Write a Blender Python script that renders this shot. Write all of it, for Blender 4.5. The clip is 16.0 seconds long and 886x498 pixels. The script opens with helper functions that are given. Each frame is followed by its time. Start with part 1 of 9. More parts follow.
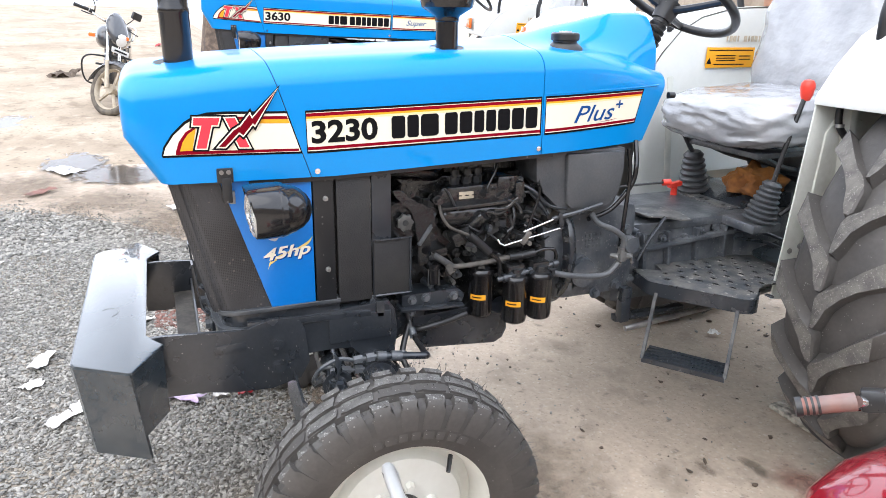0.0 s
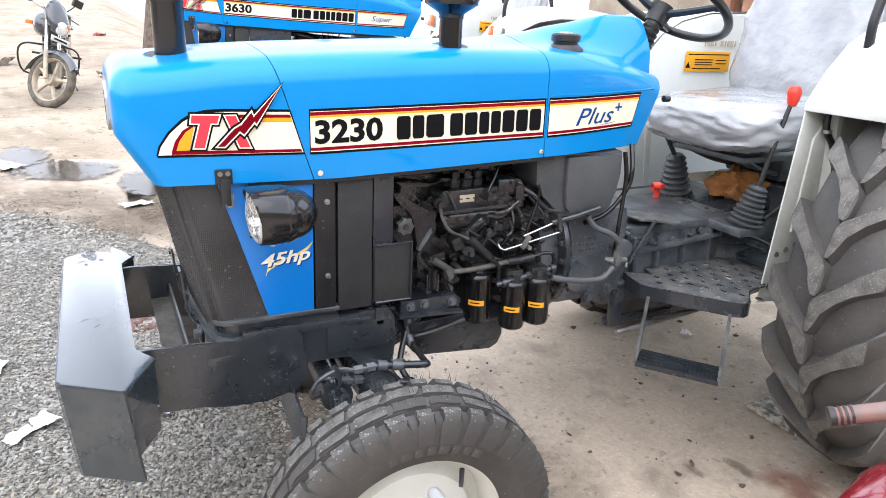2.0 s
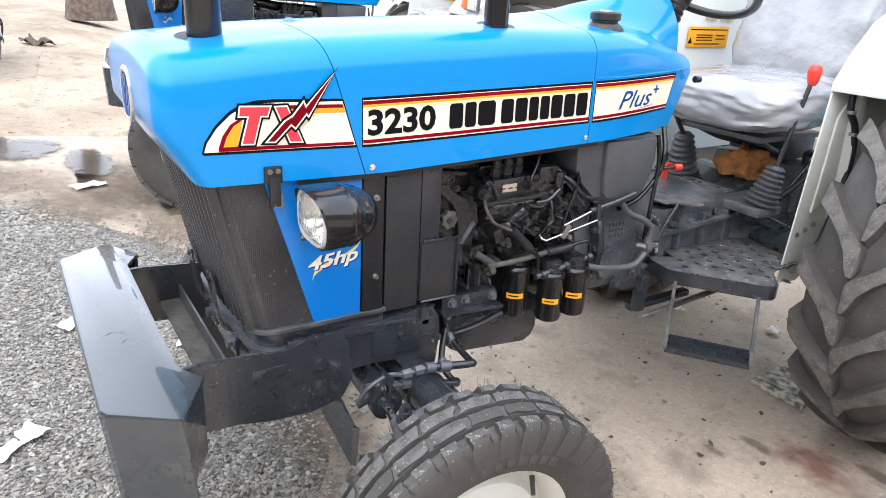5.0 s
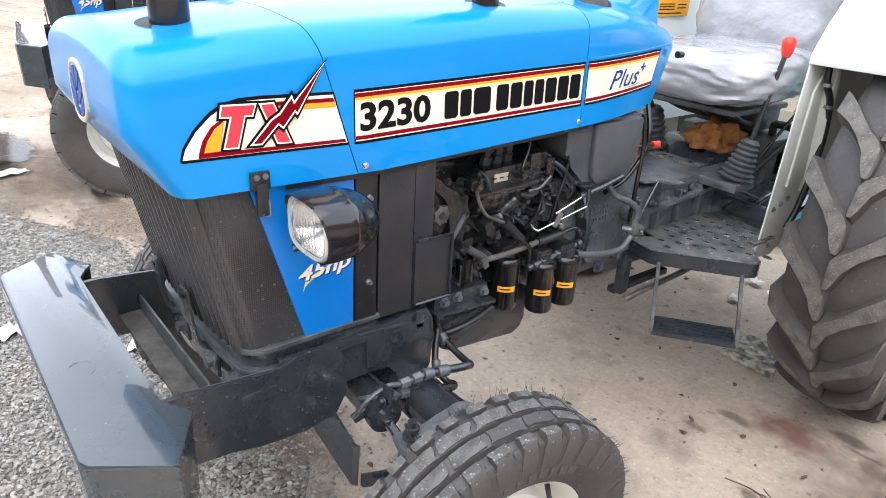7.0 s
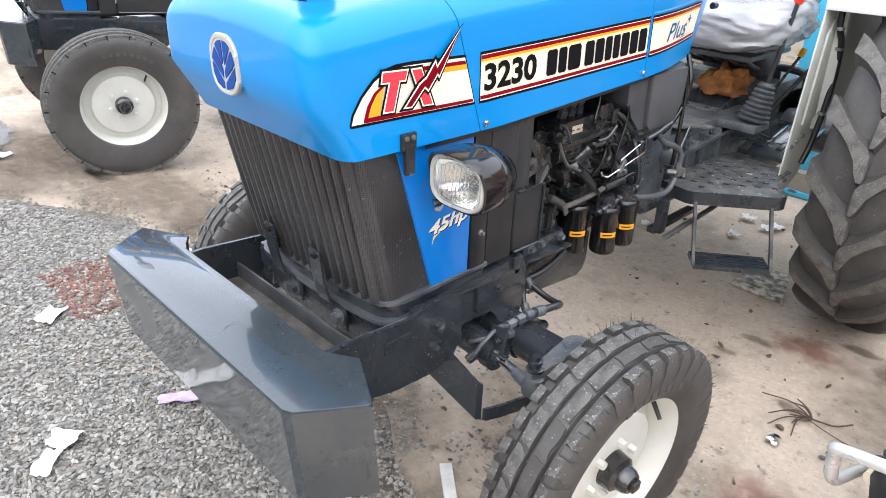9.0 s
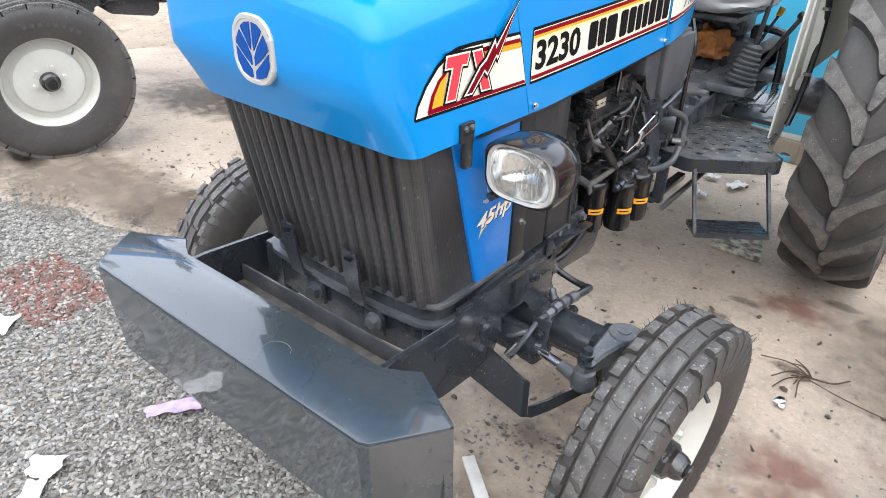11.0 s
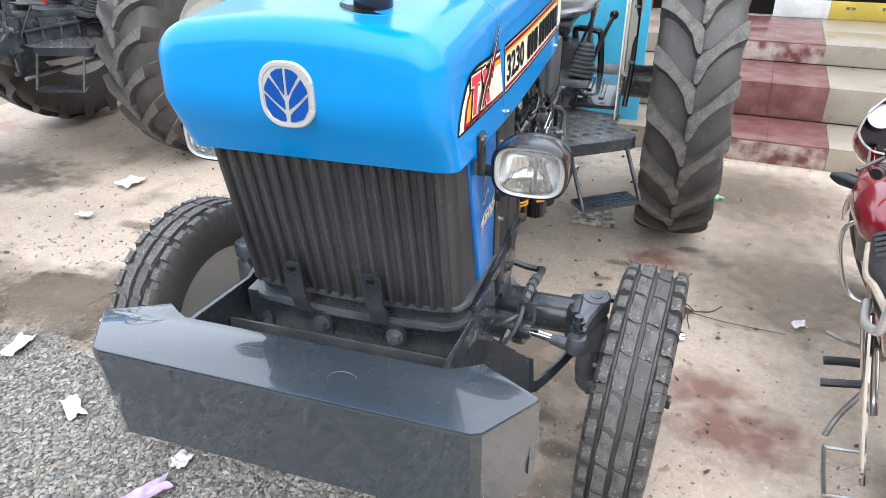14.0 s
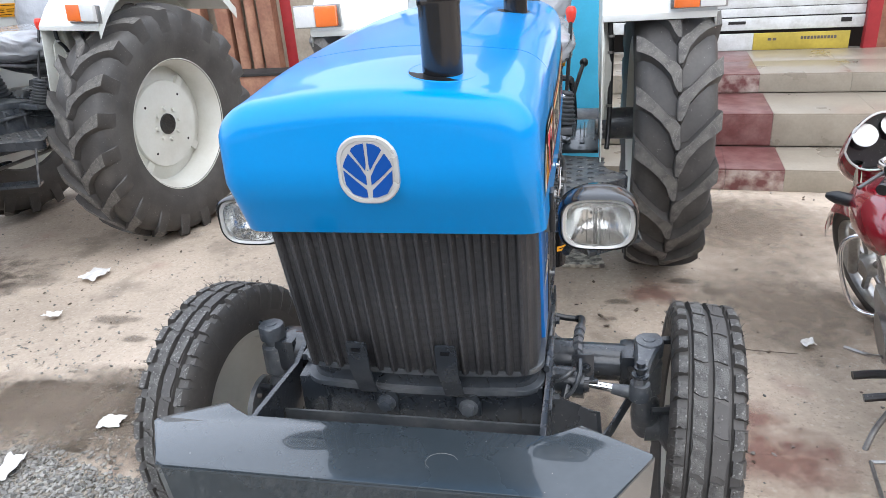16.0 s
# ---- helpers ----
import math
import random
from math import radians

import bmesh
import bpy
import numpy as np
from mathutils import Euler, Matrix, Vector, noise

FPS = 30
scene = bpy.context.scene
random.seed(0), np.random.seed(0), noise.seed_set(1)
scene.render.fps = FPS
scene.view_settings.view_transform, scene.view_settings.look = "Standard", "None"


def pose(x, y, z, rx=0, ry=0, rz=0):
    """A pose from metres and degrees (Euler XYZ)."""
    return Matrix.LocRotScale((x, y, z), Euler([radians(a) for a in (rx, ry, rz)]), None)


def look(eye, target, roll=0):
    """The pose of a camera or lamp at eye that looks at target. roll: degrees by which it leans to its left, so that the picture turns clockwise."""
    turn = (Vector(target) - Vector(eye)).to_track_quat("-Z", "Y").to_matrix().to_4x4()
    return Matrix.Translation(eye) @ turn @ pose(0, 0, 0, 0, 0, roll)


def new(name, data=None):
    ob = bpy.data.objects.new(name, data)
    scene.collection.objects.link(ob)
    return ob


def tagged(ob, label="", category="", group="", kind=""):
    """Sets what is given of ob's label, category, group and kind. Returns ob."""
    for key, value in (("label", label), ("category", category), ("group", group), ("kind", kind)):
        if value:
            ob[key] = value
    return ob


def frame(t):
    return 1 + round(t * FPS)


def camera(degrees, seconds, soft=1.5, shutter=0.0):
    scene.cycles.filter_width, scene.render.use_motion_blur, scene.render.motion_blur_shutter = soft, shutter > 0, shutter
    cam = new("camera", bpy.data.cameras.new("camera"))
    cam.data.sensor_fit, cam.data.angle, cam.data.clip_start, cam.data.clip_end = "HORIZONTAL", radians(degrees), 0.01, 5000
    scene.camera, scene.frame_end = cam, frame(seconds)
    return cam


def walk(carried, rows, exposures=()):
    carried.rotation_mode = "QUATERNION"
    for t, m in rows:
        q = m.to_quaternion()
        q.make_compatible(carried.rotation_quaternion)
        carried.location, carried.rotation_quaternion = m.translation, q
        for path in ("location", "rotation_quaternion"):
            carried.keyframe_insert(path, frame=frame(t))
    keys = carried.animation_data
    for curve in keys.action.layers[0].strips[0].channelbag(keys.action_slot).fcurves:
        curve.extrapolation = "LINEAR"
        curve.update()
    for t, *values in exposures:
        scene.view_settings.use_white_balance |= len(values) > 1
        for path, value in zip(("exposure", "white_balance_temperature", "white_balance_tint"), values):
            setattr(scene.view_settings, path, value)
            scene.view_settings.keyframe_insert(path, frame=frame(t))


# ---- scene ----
import collections

cam = camera(65.7, 16.0, soft=0.7)
PATH = [
    (0, (1.896, -0.433, 1.413), (0.145, 0.288, 0.771), 1.0),
    (0.5, (1.871, -0.449, 1.412), (0.146, 0.327, 0.762), 1.5),
    (1, (1.84, -0.477, 1.41), (0.142, 0.356, 0.761), 1.8),
    (1.5, (1.81, -0.506, 1.411), (0.113, 0.339, 0.773), 2.1),
    (2, (1.778, -0.546, 1.409), (0.096, 0.323, 0.764), 2.6),
    (2.5, (1.752, -0.587, 1.41), (0.085, 0.299, 0.751), 3.4),
    (3, (1.737, -0.629, 1.401), (0.086, 0.277, 0.728), 3.5),
    (5.5, (1.48, -0.735, 1.436), (-0.052, 0.322, 0.704), 2.9),
    (6, (1.428, -0.735, 1.446), (-0.074, 0.364, 0.712), 2.3),
    (6.5, (1.395, -0.738, 1.451), (-0.066, 0.39, 0.681), 1.9),
    (7, (1.353, -0.773, 1.445), (-0.059, 0.391, 0.638), 3.3),
    (7.5, (1.316, -0.846, 1.444), (-0.043, 0.374, 0.628), 3.6),
    (8, (1.264, -0.956, 1.447), (-0.033, 0.292, 0.574), 3.3),
    (8.5, (1.233, -1.049, 1.451), (-0.043, 0.21, 0.564), 2.4),
    (9, (1.199, -1.117, 1.456), (-0.065, 0.143, 0.554), 1.8),
    (11.5, (0.865, -1.201, 1.461), (-0.133, 0.207, 0.45), 2.8),
    (12, (0.817, -1.234, 1.464), (-0.117, 0.233, 0.474), 3.3),
    (12.5, (0.763, -1.277, 1.469), (-0.048, 0.28, 0.511), 2.9),
    (13, (0.704, -1.351, 1.484), (0.029, 0.314, 0.603), 2.0),
    (13.5, (0.657, -1.422, 1.484), (0.076, 0.278, 0.605), 1.2),
    (14, (0.611, -1.481, 1.478), (0.046, 0.196, 0.545), -0.5),
    (14.5, (0.565, -1.506, 1.473), (-0.005, 0.186, 0.571), -0.6),
    (15, (0.495, -1.519, 1.466), (-0.053, 0.192, 0.587), -1.2),
    (15.5, (0.426, -1.508, 1.474), (-0.009, 0.264, 0.655), -2.6),
    (16, (0.354, -1.498, 1.488), (-0.053, 0.29, 0.689), -4.3),
]
ROUTE = [(t, look(e, g, r)) for t, e, g, r in PATH]
walk(cam, ROUTE, exposures=[(0.0, 0.97, 6500, 10), (9.0, 0.98, 6500, 10), (11.5, 0.98, 6450, 9), (13.0, 0.92, 6150, 6), (14.5, 0.98, 6400, 10), (15.4, 0.96, 6350, 8), (16.0, 0.66, 6300, 9)])

# ---- world and light: bright overcast day ----
world = bpy.data.worlds.new("overcast_sky")
scene.world = world
world.use_nodes = True
wn = world.node_tree.nodes
wn.clear()
w_out = wn.new("ShaderNodeOutputWorld")
w_bg = wn.new("ShaderNodeBackground")
w_sky = wn.new("ShaderNodeTexSky")
w_sky.sky_type = "NISHITA"
w_sky.sun_disc = False
w_sky.sun_elevation = radians(58)
w_sky.sun_rotation = radians(150)
w_sky.air_density, w_sky.dust_density, w_sky.ozone_density = 1.0, 6.0, 0.6
w_mix = wn.new("ShaderNodeMixRGB")
w_mix.inputs[0].default_value = 0.85
w_mix.inputs[2].default_value = (9.5, 10.2, 11.7, 1)
world.node_tree.links.new(w_sky.outputs[0], w_mix.inputs[1])
world.node_tree.links.new(w_mix.outputs[0], w_bg.inputs[0])
world.node_tree.links.new(w_bg.outputs[0], w_out.inputs[0])
w_bg.inputs[1].default_value = 0.15
sun = new("sun", bpy.data.lights.new("sun", "SUN"))
sun.data.energy = 0.9
sun.data.angle = radians(85)
sun.data.color = (1.0, 0.97, 0.92)
sun.matrix_world = look((3.0, -4.0, 8.0), (0, 0, 0))


# ---- materials ----
def material(name, base, rough=0.5, metal=0.0, second=None, scale=6.0, amount=0.35, bump=0.15, fine=60.0, coat=0.0, spread=0.12):
    """A surface with colour variation at two scales and fine relief."""
    m = bpy.data.materials.new(name)
    m.use_nodes = True
    nt = m.node_tree
    b = nt.nodes["Principled BSDF"]
    tc = nt.nodes.new("ShaderNodeTexCoord")
    n1, n2 = nt.nodes.new("ShaderNodeTexNoise"), nt.nodes.new("ShaderNodeTexNoise")
    n1.inputs["Scale"].default_value, n1.inputs["Detail"].default_value = scale, 6
    n2.inputs["Scale"].default_value, n2.inputs["Detail"].default_value = fine, 4
    for n in (n1, n2):
        nt.links.new(tc.outputs["Object"], n.inputs["Vector"])
    if second is None:
        second = tuple(c * (1 - amount) for c in base)
    ramp = nt.nodes.new("ShaderNodeValToRGB")
    ramp.color_ramp.elements[0].position, ramp.color_ramp.elements[1].position = 0.38, 0.62
    ramp.color_ramp.elements[0].color = (*second, 1)
    ramp.color_ramp.elements[1].color = (*base, 1)
    nt.links.new(n1.outputs["Fac"], ramp.inputs["Fac"])
    mix = nt.nodes.new("ShaderNodeMixRGB")
    mix.blend_type = "OVERLAY"
    mix.inputs[0].default_value = amount
    nt.links.new(ramp.outputs[0], mix.inputs[1])
    grey = nt.nodes.new("ShaderNodeRGBToBW")
    nt.links.new(n2.outputs["Color"], grey.inputs[0])
    nt.links.new(grey.outputs[0], mix.inputs[2])
    nt.links.new(mix.outputs[0], b.inputs["Base Color"])
    rr = nt.nodes.new("ShaderNodeMapRange")
    rr.inputs["To Min"].default_value, rr.inputs["To Max"].default_value = max(0.02, rough - spread), min(1, rough + spread)
    nt.links.new(n1.outputs["Fac"], rr.inputs["Value"])
    nt.links.new(rr.outputs[0], b.inputs["Roughness"])
    b.inputs["Metallic"].default_value = metal
    b.inputs["Coat Weight"].default_value = coat
    b.inputs["Coat Roughness"].default_value = 0.03
    if bump:
        bp = nt.nodes.new("ShaderNodeBump")
        bp.inputs["Strength"].default_value = bump
        bp.inputs["Distance"].default_value = 0.004
        nt.links.new(n2.outputs["Fac"], bp.inputs["Height"])
        nt.links.new(bp.outputs[0], b.inputs["Normal"])
    return m


def dotted(m, scale, dark, size=0.3):
    """Adds a lattice of small dark holes to a material."""
    nt = m.node_tree
    b = nt.nodes["Principled BSDF"]
    tc = nt.nodes.new("ShaderNodeTexCoord")
    vo = nt.nodes.new("ShaderNodeTexVoronoi")
    vo.inputs["Scale"].default_value = scale
    vo.inputs["Randomness"].default_value = 0.0
    nt.links.new(tc.outputs["Object"], vo.inputs["Vector"])
    lt = nt.nodes.new("ShaderNodeMath")
    lt.operation = "LESS_THAN"
    lt.inputs[1].default_value = size
    nt.links.new(vo.outputs["Distance"], lt.inputs[0])
    old = b.inputs["Base Color"].links[0].from_socket
    mx = nt.nodes.new("ShaderNodeMixRGB")
    mx.inputs[2].default_value = (*dark, 1)
    nt.links.new(lt.outputs[0], mx.inputs[0])
    nt.links.new(old, mx.inputs[1])
    nt.links.new(mx.outputs[0], b.inputs["Base Color"])
    return m


def specked(m, scale, size, colour, share=0.7, amount=0.8):
    """Sparse dust grains and chips, of uneven size."""
    nt = m.node_tree
    b = nt.nodes["Principled BSDF"]
    tc = nt.nodes.new("ShaderNodeTexCoord")
    vo = nt.nodes.new("ShaderNodeTexVoronoi")
    vo.inputs["Scale"].default_value = scale
    nt.links.new(tc.outputs["Object"], vo.inputs["Vector"])
    bw = nt.nodes.new("ShaderNodeRGBToBW")
    nt.links.new(vo.outputs["Color"], bw.inputs[0])
    keep = nt.nodes.new("ShaderNodeMapRange")
    keep.inputs["From Min"].default_value, keep.inputs["From Max"].default_value = share, 1.0
    keep.inputs["To Max"].default_value = size * 2
    nt.links.new(bw.outputs[0], keep.inputs["Value"])
    lt = nt.nodes.new("ShaderNodeMath")
    lt.operation = "LESS_THAN"
    nt.links.new(vo.outputs["Distance"], lt.inputs[0])
    nt.links.new(keep.outputs[0], lt.inputs[1])
    am = nt.nodes.new("ShaderNodeMath")
    am.operation = "MULTIPLY"
    am.inputs[1].default_value = amount
    nt.links.new(lt.outputs[0], am.inputs[0])
    old = b.inputs["Base Color"].links[0].from_socket
    mx = nt.nodes.new("ShaderNodeMixRGB")
    mx.inputs[2].default_value = (*colour, 1)
    nt.links.new(am.outputs[0], mx.inputs[0])
    nt.links.new(old, mx.inputs[1])
    nt.links.new(mx.outputs[0], b.inputs["Base Color"])
    return m


M_BLUE = material("blue_paint", (0.0, 0.232, 0.600), 0.32, 0.0, (0.0, 0.224, 0.582), 2.0, 0.04, 0.0, 200, coat=0.50, spread=0.04)
M_BLUE.node_tree.nodes["Principled BSDF"].inputs["Specular IOR Level"].default_value = 0.15
M_BLUE2 = material("blue_panel_paint", (0.0, 0.175, 0.58), 0.3, 0.0, None, 3.0, 0.08, 0.02, 120, coat=0.4)
M_BLACK = material("black_chassis_paint", (0.016, 0.020, 0.026), 0.27, 0.0, (0.027, 0.031, 0.036), 9.0, 0.3, 0.18, 90, coat=0.25)
M_SLATE = material("dark_grey_gloss_paint", (0.025, 0.034, 0.041), 0.26, 0.0, (0.034, 0.043, 0.050), 5.0, 0.2, 0.02, 60, coat=1.0)
M_ENGINE = material("black_engine_paint", (0.008, 0.009, 0.0105), 0.17, 0.0, (0.024, 0.024, 0.024), 16.0, 0.4, 0.55, 70)
M_PLASTIC = material("black_plastic", (0.019, 0.0195, 0.021), 0.32, 0.0, None, 8.0, 0.2, 0.06, 150)
M_GLOSS = material("glossy_black_plastic", (0.008, 0.008, 0.009), 0.17, 0.0, None, 5.0, 0.1, 0.0, 90, coat=0.3)
M_GRILLE = dotted(material("grille_plastic", (0.026, 0.0258, 0.028), 0.36, 0.0, (0.052, 0.051, 0.053), 6.0, 0.3, 0.25, 200), 240.0, (0.008, 0.008, 0.008), 0.33)
M_RAD = material("radiator_mesh", (0.020, 0.020, 0.021), 0.5, 0.0, (0.032, 0.031, 0.030), 10.0, 0.3, 0.5, 260)
M_RUBBER = material("tyre_rubber", (0.054, 0.050, 0.047), 0.55, 0.0, (0.084, 0.078, 0.072), 5.0, 0.25, 0.15, 90)
M_LUG = material("worn_lug_rubber", (0.090, 0.085, 0.079), 0.75, 0.0, (0.145, 0.136, 0.122), 34.0, 0.3, 0.6, 420)
M_TREAD = material("dusty_tread_rubber", (0.075, 0.072, 0.069), 0.85, 0.0, (0.125, 0.122, 0.115), 45.0, 0.3, 0.9, 300)
M_WHITE = material("white_rim_paint", (0.65, 0.65, 0.595), 0.35, 0.0, (0.59, 0.58, 0.52), 5.0, 0.1, 0.04, 60, coat=0.2)
M_FENDER = material("white_fender_paint", (0.74, 0.75, 0.72), 0.32, 0.0, (0.66, 0.67, 0.63), 3.0, 0.1, 0.03, 60, coat=0.3)
M_FEND_IN = material("grey_white_fender_inside", (0.66, 0.68, 0.63), 0.45, 0.0, (0.54, 0.54, 0.49), 4.0, 0.2, 0.06, 60)
M_CHROME = material("chrome", (0.8, 0.8, 0.8), 0.12, 1.0, None, 9.0, 0.1, 0.02, 90)
M_STEEL = material("dull_steel", (0.42, 0.42, 0.41), 0.35, 0.9, (0.3, 0.29, 0.28), 12.0, 0.3, 0.1, 90)
M_HANGER = material("worn_black_steel", (0.030, 0.032, 0.035), 0.5, 0.0, (0.075, 0.073, 0.070), 34.0, 0.4, 0.2, 90)
M_HANGER.node_tree.nodes["Principled BSDF"].inputs["Specular IOR Level"].default_value = 0.25
M_REFLECT = material("lamp_reflector", (0.62, 0.62, 0.60), 0.10, 1.0, None, 30.0, 0.05, 0.25, 38)
M_CREAM = material("cream_decal", (0.80, 0.75, 0.60), 0.3, 0.0, None, 4.0, 0.03, 0.0, 60)
M_DRED = material("dark_red_decal", (0.22, 0.002, 0.012), 0.3, 0.0, None, 4.0, 0.03, 0.0, 60)
M_PINK = material("bright_red_decal", (0.80, 0.055, 0.075), 0.3, 0.0, None, 4.0, 0.03, 0.0, 60)
M_YELLOW = material("yellow_decal", (0.78, 0.36, 0.03), 0.3, 0.0, None, 4.0, 0.03, 0.0, 60)
M_BOLT = material("dark_crimson_decal", (0.17, 0.002, 0.009), 0.35, 0.0, None, 4.0, 0.03, 0.0, 60)
M_INK = material("black_ink", (0.008, 0.008, 0.009), 0.35, 0.0, None, 4.0, 0.03, 0.0, 60)
M_BLUEINK = material("blue_ink", (0.012, 0.07, 0.24), 0.3, 0.0, None, 4.0, 0.03, 0.0, 60)
M_LOGO = material("royal_blue_badge", (0.010, 0.065, 0.28), 0.25, 0.0, None, 4.0, 0.05, 0.0, 60)
M_SILVER = material("silver_badge", (0.52, 0.52, 0.50), 0.3, 0.35, None, 4.0, 0.05, 0.0, 60)
M_REDKNOB = material("red_plastic", (0.75, 0.05, 0.03), 0.3, 0.0, None, 8.0, 0.1, 0.02, 60)
M_ORANGE = material("orange_lens", (0.85, 0.18, 0.03), 0.2, 0.0, None, 8.0, 0.1, 0.3, 90, coat=0.5)
M_CLEAR = material("ribbed_clear_lens", (0.72, 0.72, 0.70), 0.2, 0.0, None, 8.0, 0.1, 0.4, 90, coat=0.5)
M_REDLENS = material("red_lens", (0.65, 0.03, 0.04), 0.2, 0.0, None, 8.0, 0.1, 0.3, 90, coat=0.5)
M_WRAP = material("clear_wrinkled_plastic_film", (0.27, 0.28, 0.30), 0.18, 0.0, (0.40, 0.41, 0.43), 4.0, 0.15, 0.9, 9, coat=0.5)
M_WRAP.node_tree.nodes["Bump"].inputs["Distance"].default_value = 0.018
M_RAG = material("brown_cotton_rag", (0.33, 0.13, 0.03), 0.9, 0.0, (0.2, 0.075, 0.02), 16.0, 0.3, 0.6, 90)
M_CYAN = material("cyan_painted_sheet", (0.07, 0.46, 0.70), 0.4, 0.0, None, 4.0, 0.12, 0.05, 60)
M_PAPER = material("paper_scrap", (0.74, 0.73, 0.71), 0.8, 0.0, (0.62, 0.60, 0.57), 20.0, 0.2, 0.3, 40)
M_BAGPINK = material("lilac_plastic_bag", (0.40, 0.29, 0.44), 0.35, 0.0, (0.50, 0.40, 0.54), 20.0, 0.2, 0.6, 30)
M_MAROON = material("maroon_bike_paint", (0.22, 0.008, 0.016), 0.16, 0.0, None, 3.0, 0.08, 0.0, 90, coat=1.0)
M_SEAT = material("black_ribbed_vinyl", (0.02, 0.02, 0.021), 0.5, 0.0, None, 12.0, 0.2, 0.3, 50)
M_BEIGE = material("beige_piping", (0.52, 0.44, 0.33), 0.6, 0.0, None, 12.0, 0.2, 0.3, 50)
M_GRIP = material("brown_grip_rubber", (0.24, 0.10, 0.075), 0.45, 0.0, (0.17, 0.12, 0.11), 12.0, 0.2, 0.1, 50)
M_BARK = material("tree_bark", (0.16, 0.12, 0.09), 0.9, 0.0, (0.08, 0.06, 0.05), 14.0, 0.5, 0.9, 40)
M_WIRE = material("dry_stalk", (0.10, 0.07, 0.05), 0.9, 0.0, None, 14.0, 0.3, 0.3, 60)

for ink in (M_CREAM, M_DRED, M_PINK, M_YELLOW, M_INK, M_BLUEINK, M_BOLT, M_LOGO):
    ink.node_tree.nodes["Principled BSDF"].inputs["Specular IOR Level"].default_value = 0.06
M_DUSTY = material("dusty_slate_casting", (0.044, 0.052, 0.062), 0.34, 0.0, (0.105, 0.111, 0.118), 13.0, 0.4, 0.45, 80, coat=0.1)
M_LENS = material("ribbed_lens_glass", (0.95, 0.95, 0.94), 0.04, 0.0, None, 8.0, 0.02, 0.0, 90, spread=0.02)
M_TROUGH = material("dusty_trough_paint", (0.040, 0.046, 0.053), 0.33, 0.0, (0.078, 0.081, 0.084), 11.0, 0.4, 0.2, 80, coat=0.2)
M_PALEY = material("pale_yellow_decal", (0.86, 0.70, 0.36), 0.3, 0.0, None, 4.0, 0.03, 0.0, 60)
M_LENS.node_tree.nodes["Principled BSDF"].inputs["Transmission Weight"].default_value = 0.96
M_LENS.node_tree.nodes["Principled BSDF"].inputs["IOR"].default_value = 1.25
for shiny, level in ((M_ENGINE, 0.9), (M_BLACK, 0.7), (M_DUSTY, 0.7)):
    shiny.node_tree.nodes["Principled BSDF"].inputs["Specular IOR Level"].default_value = level
M_DUSTPIPE = material("dust_coated_pipe", (0.11, 0.10, 0.088), 0.7, 0.0, (0.05, 0.046, 0.042), 30.0, 0.4, 0.3, 90)
M_TANK = material("grey_black_moulded_plastic", (0.055, 0.060, 0.066), 0.40, 0.0, (0.078, 0.081, 0.085), 9.0, 0.3, 0.3, 160)
M_FOOT = material("worn_footplate_paint", (0.042, 0.048, 0.055), 0.42, 0.0, (0.115, 0.112, 0.106), 19.0, 0.45, 0.35, 80)
M_CASTGREY = material("grey_cast_metal", (0.19, 0.19, 0.185), 0.42, 0.5, (0.11, 0.11, 0.105), 30.0, 0.35, 0.2, 90)
M_SWASH = material("pale_yellow_ribbon", (0.78, 0.60, 0.16), 0.3, 0.0, None, 4.0, 0.03, 0.0, 60)
M_GREEN = material("pale_green_plastic", (0.30, 0.62, 0.40), 0.4, 0.0, None, 20.0, 0.2, 0.4, 30)
DUST = (0.36, 0.34, 0.31)
specked(M_SLATE, 90, 0.10, DUST, 0.74, 0.45)
specked(M_BLACK, 110, 0.12, DUST, 0.68, 0.40)
specked(M_TREAD, 210, 0.36, (0.30, 0.295, 0.28), 0.45, 0.6)
specked(M_LUG, 260, 0.30, (0.27, 0.26, 0.235), 0.5, 0.7)
specked(M_ENGINE, 130, 0.20, (0.20, 0.19, 0.175), 0.58, 0.28)
specked(M_DUSTY, 120, 0.24, (0.22, 0.21, 0.20), 0.55, 0.5)
specked(M_FOOT, 70, 0.28, DUST, 0.55, 0.6)
specked(M_PLASTIC, 90, 0.16, (0.20, 0.19, 0.18), 0.65, 0.5)
specked(M_RUBBER, 130, 0.16, (0.26, 0.25, 0.235), 0.66, 0.6)
specked(M_GRILLE, 120, 0.2, (0.16, 0.14, 0.12), 0.6, 0.5)


# ---- mesh tools ----
CUR = Matrix.Identity(4)


def thing(name, label, category, m=None, group="", kind=""):
    ob = new(name)
    ob.empty_display_size = 0.1
    if m is not None:
        ob.matrix_world = m
    return tagged(ob, label, category, group, kind)


def part(name, bm, mat, parent=None, label="", angle=38):
    bmesh.ops.transform(bm, matrix=CUR, verts=bm.verts)
    bmesh.ops.recalc_face_normals(bm, faces=bm.faces)
    me = bpy.data.meshes.new(name)
    bm.to_mesh(me)
    bm.free()
    me.shade_smooth()
    me.set_sharp_from_angle(angle=radians(angle))
    me.materials.append(mat)
    ob = new(name, me)
    if parent is not None:
        ob.parent = parent
    if label:
        tagged(ob, label)
    return ob


def piece(name, data, parent, m):
    """One more object on a shared mesh, placed within its parent."""
    ob = new(name, data)
    ob.parent = parent
    ob.matrix_basis = m
    return ob


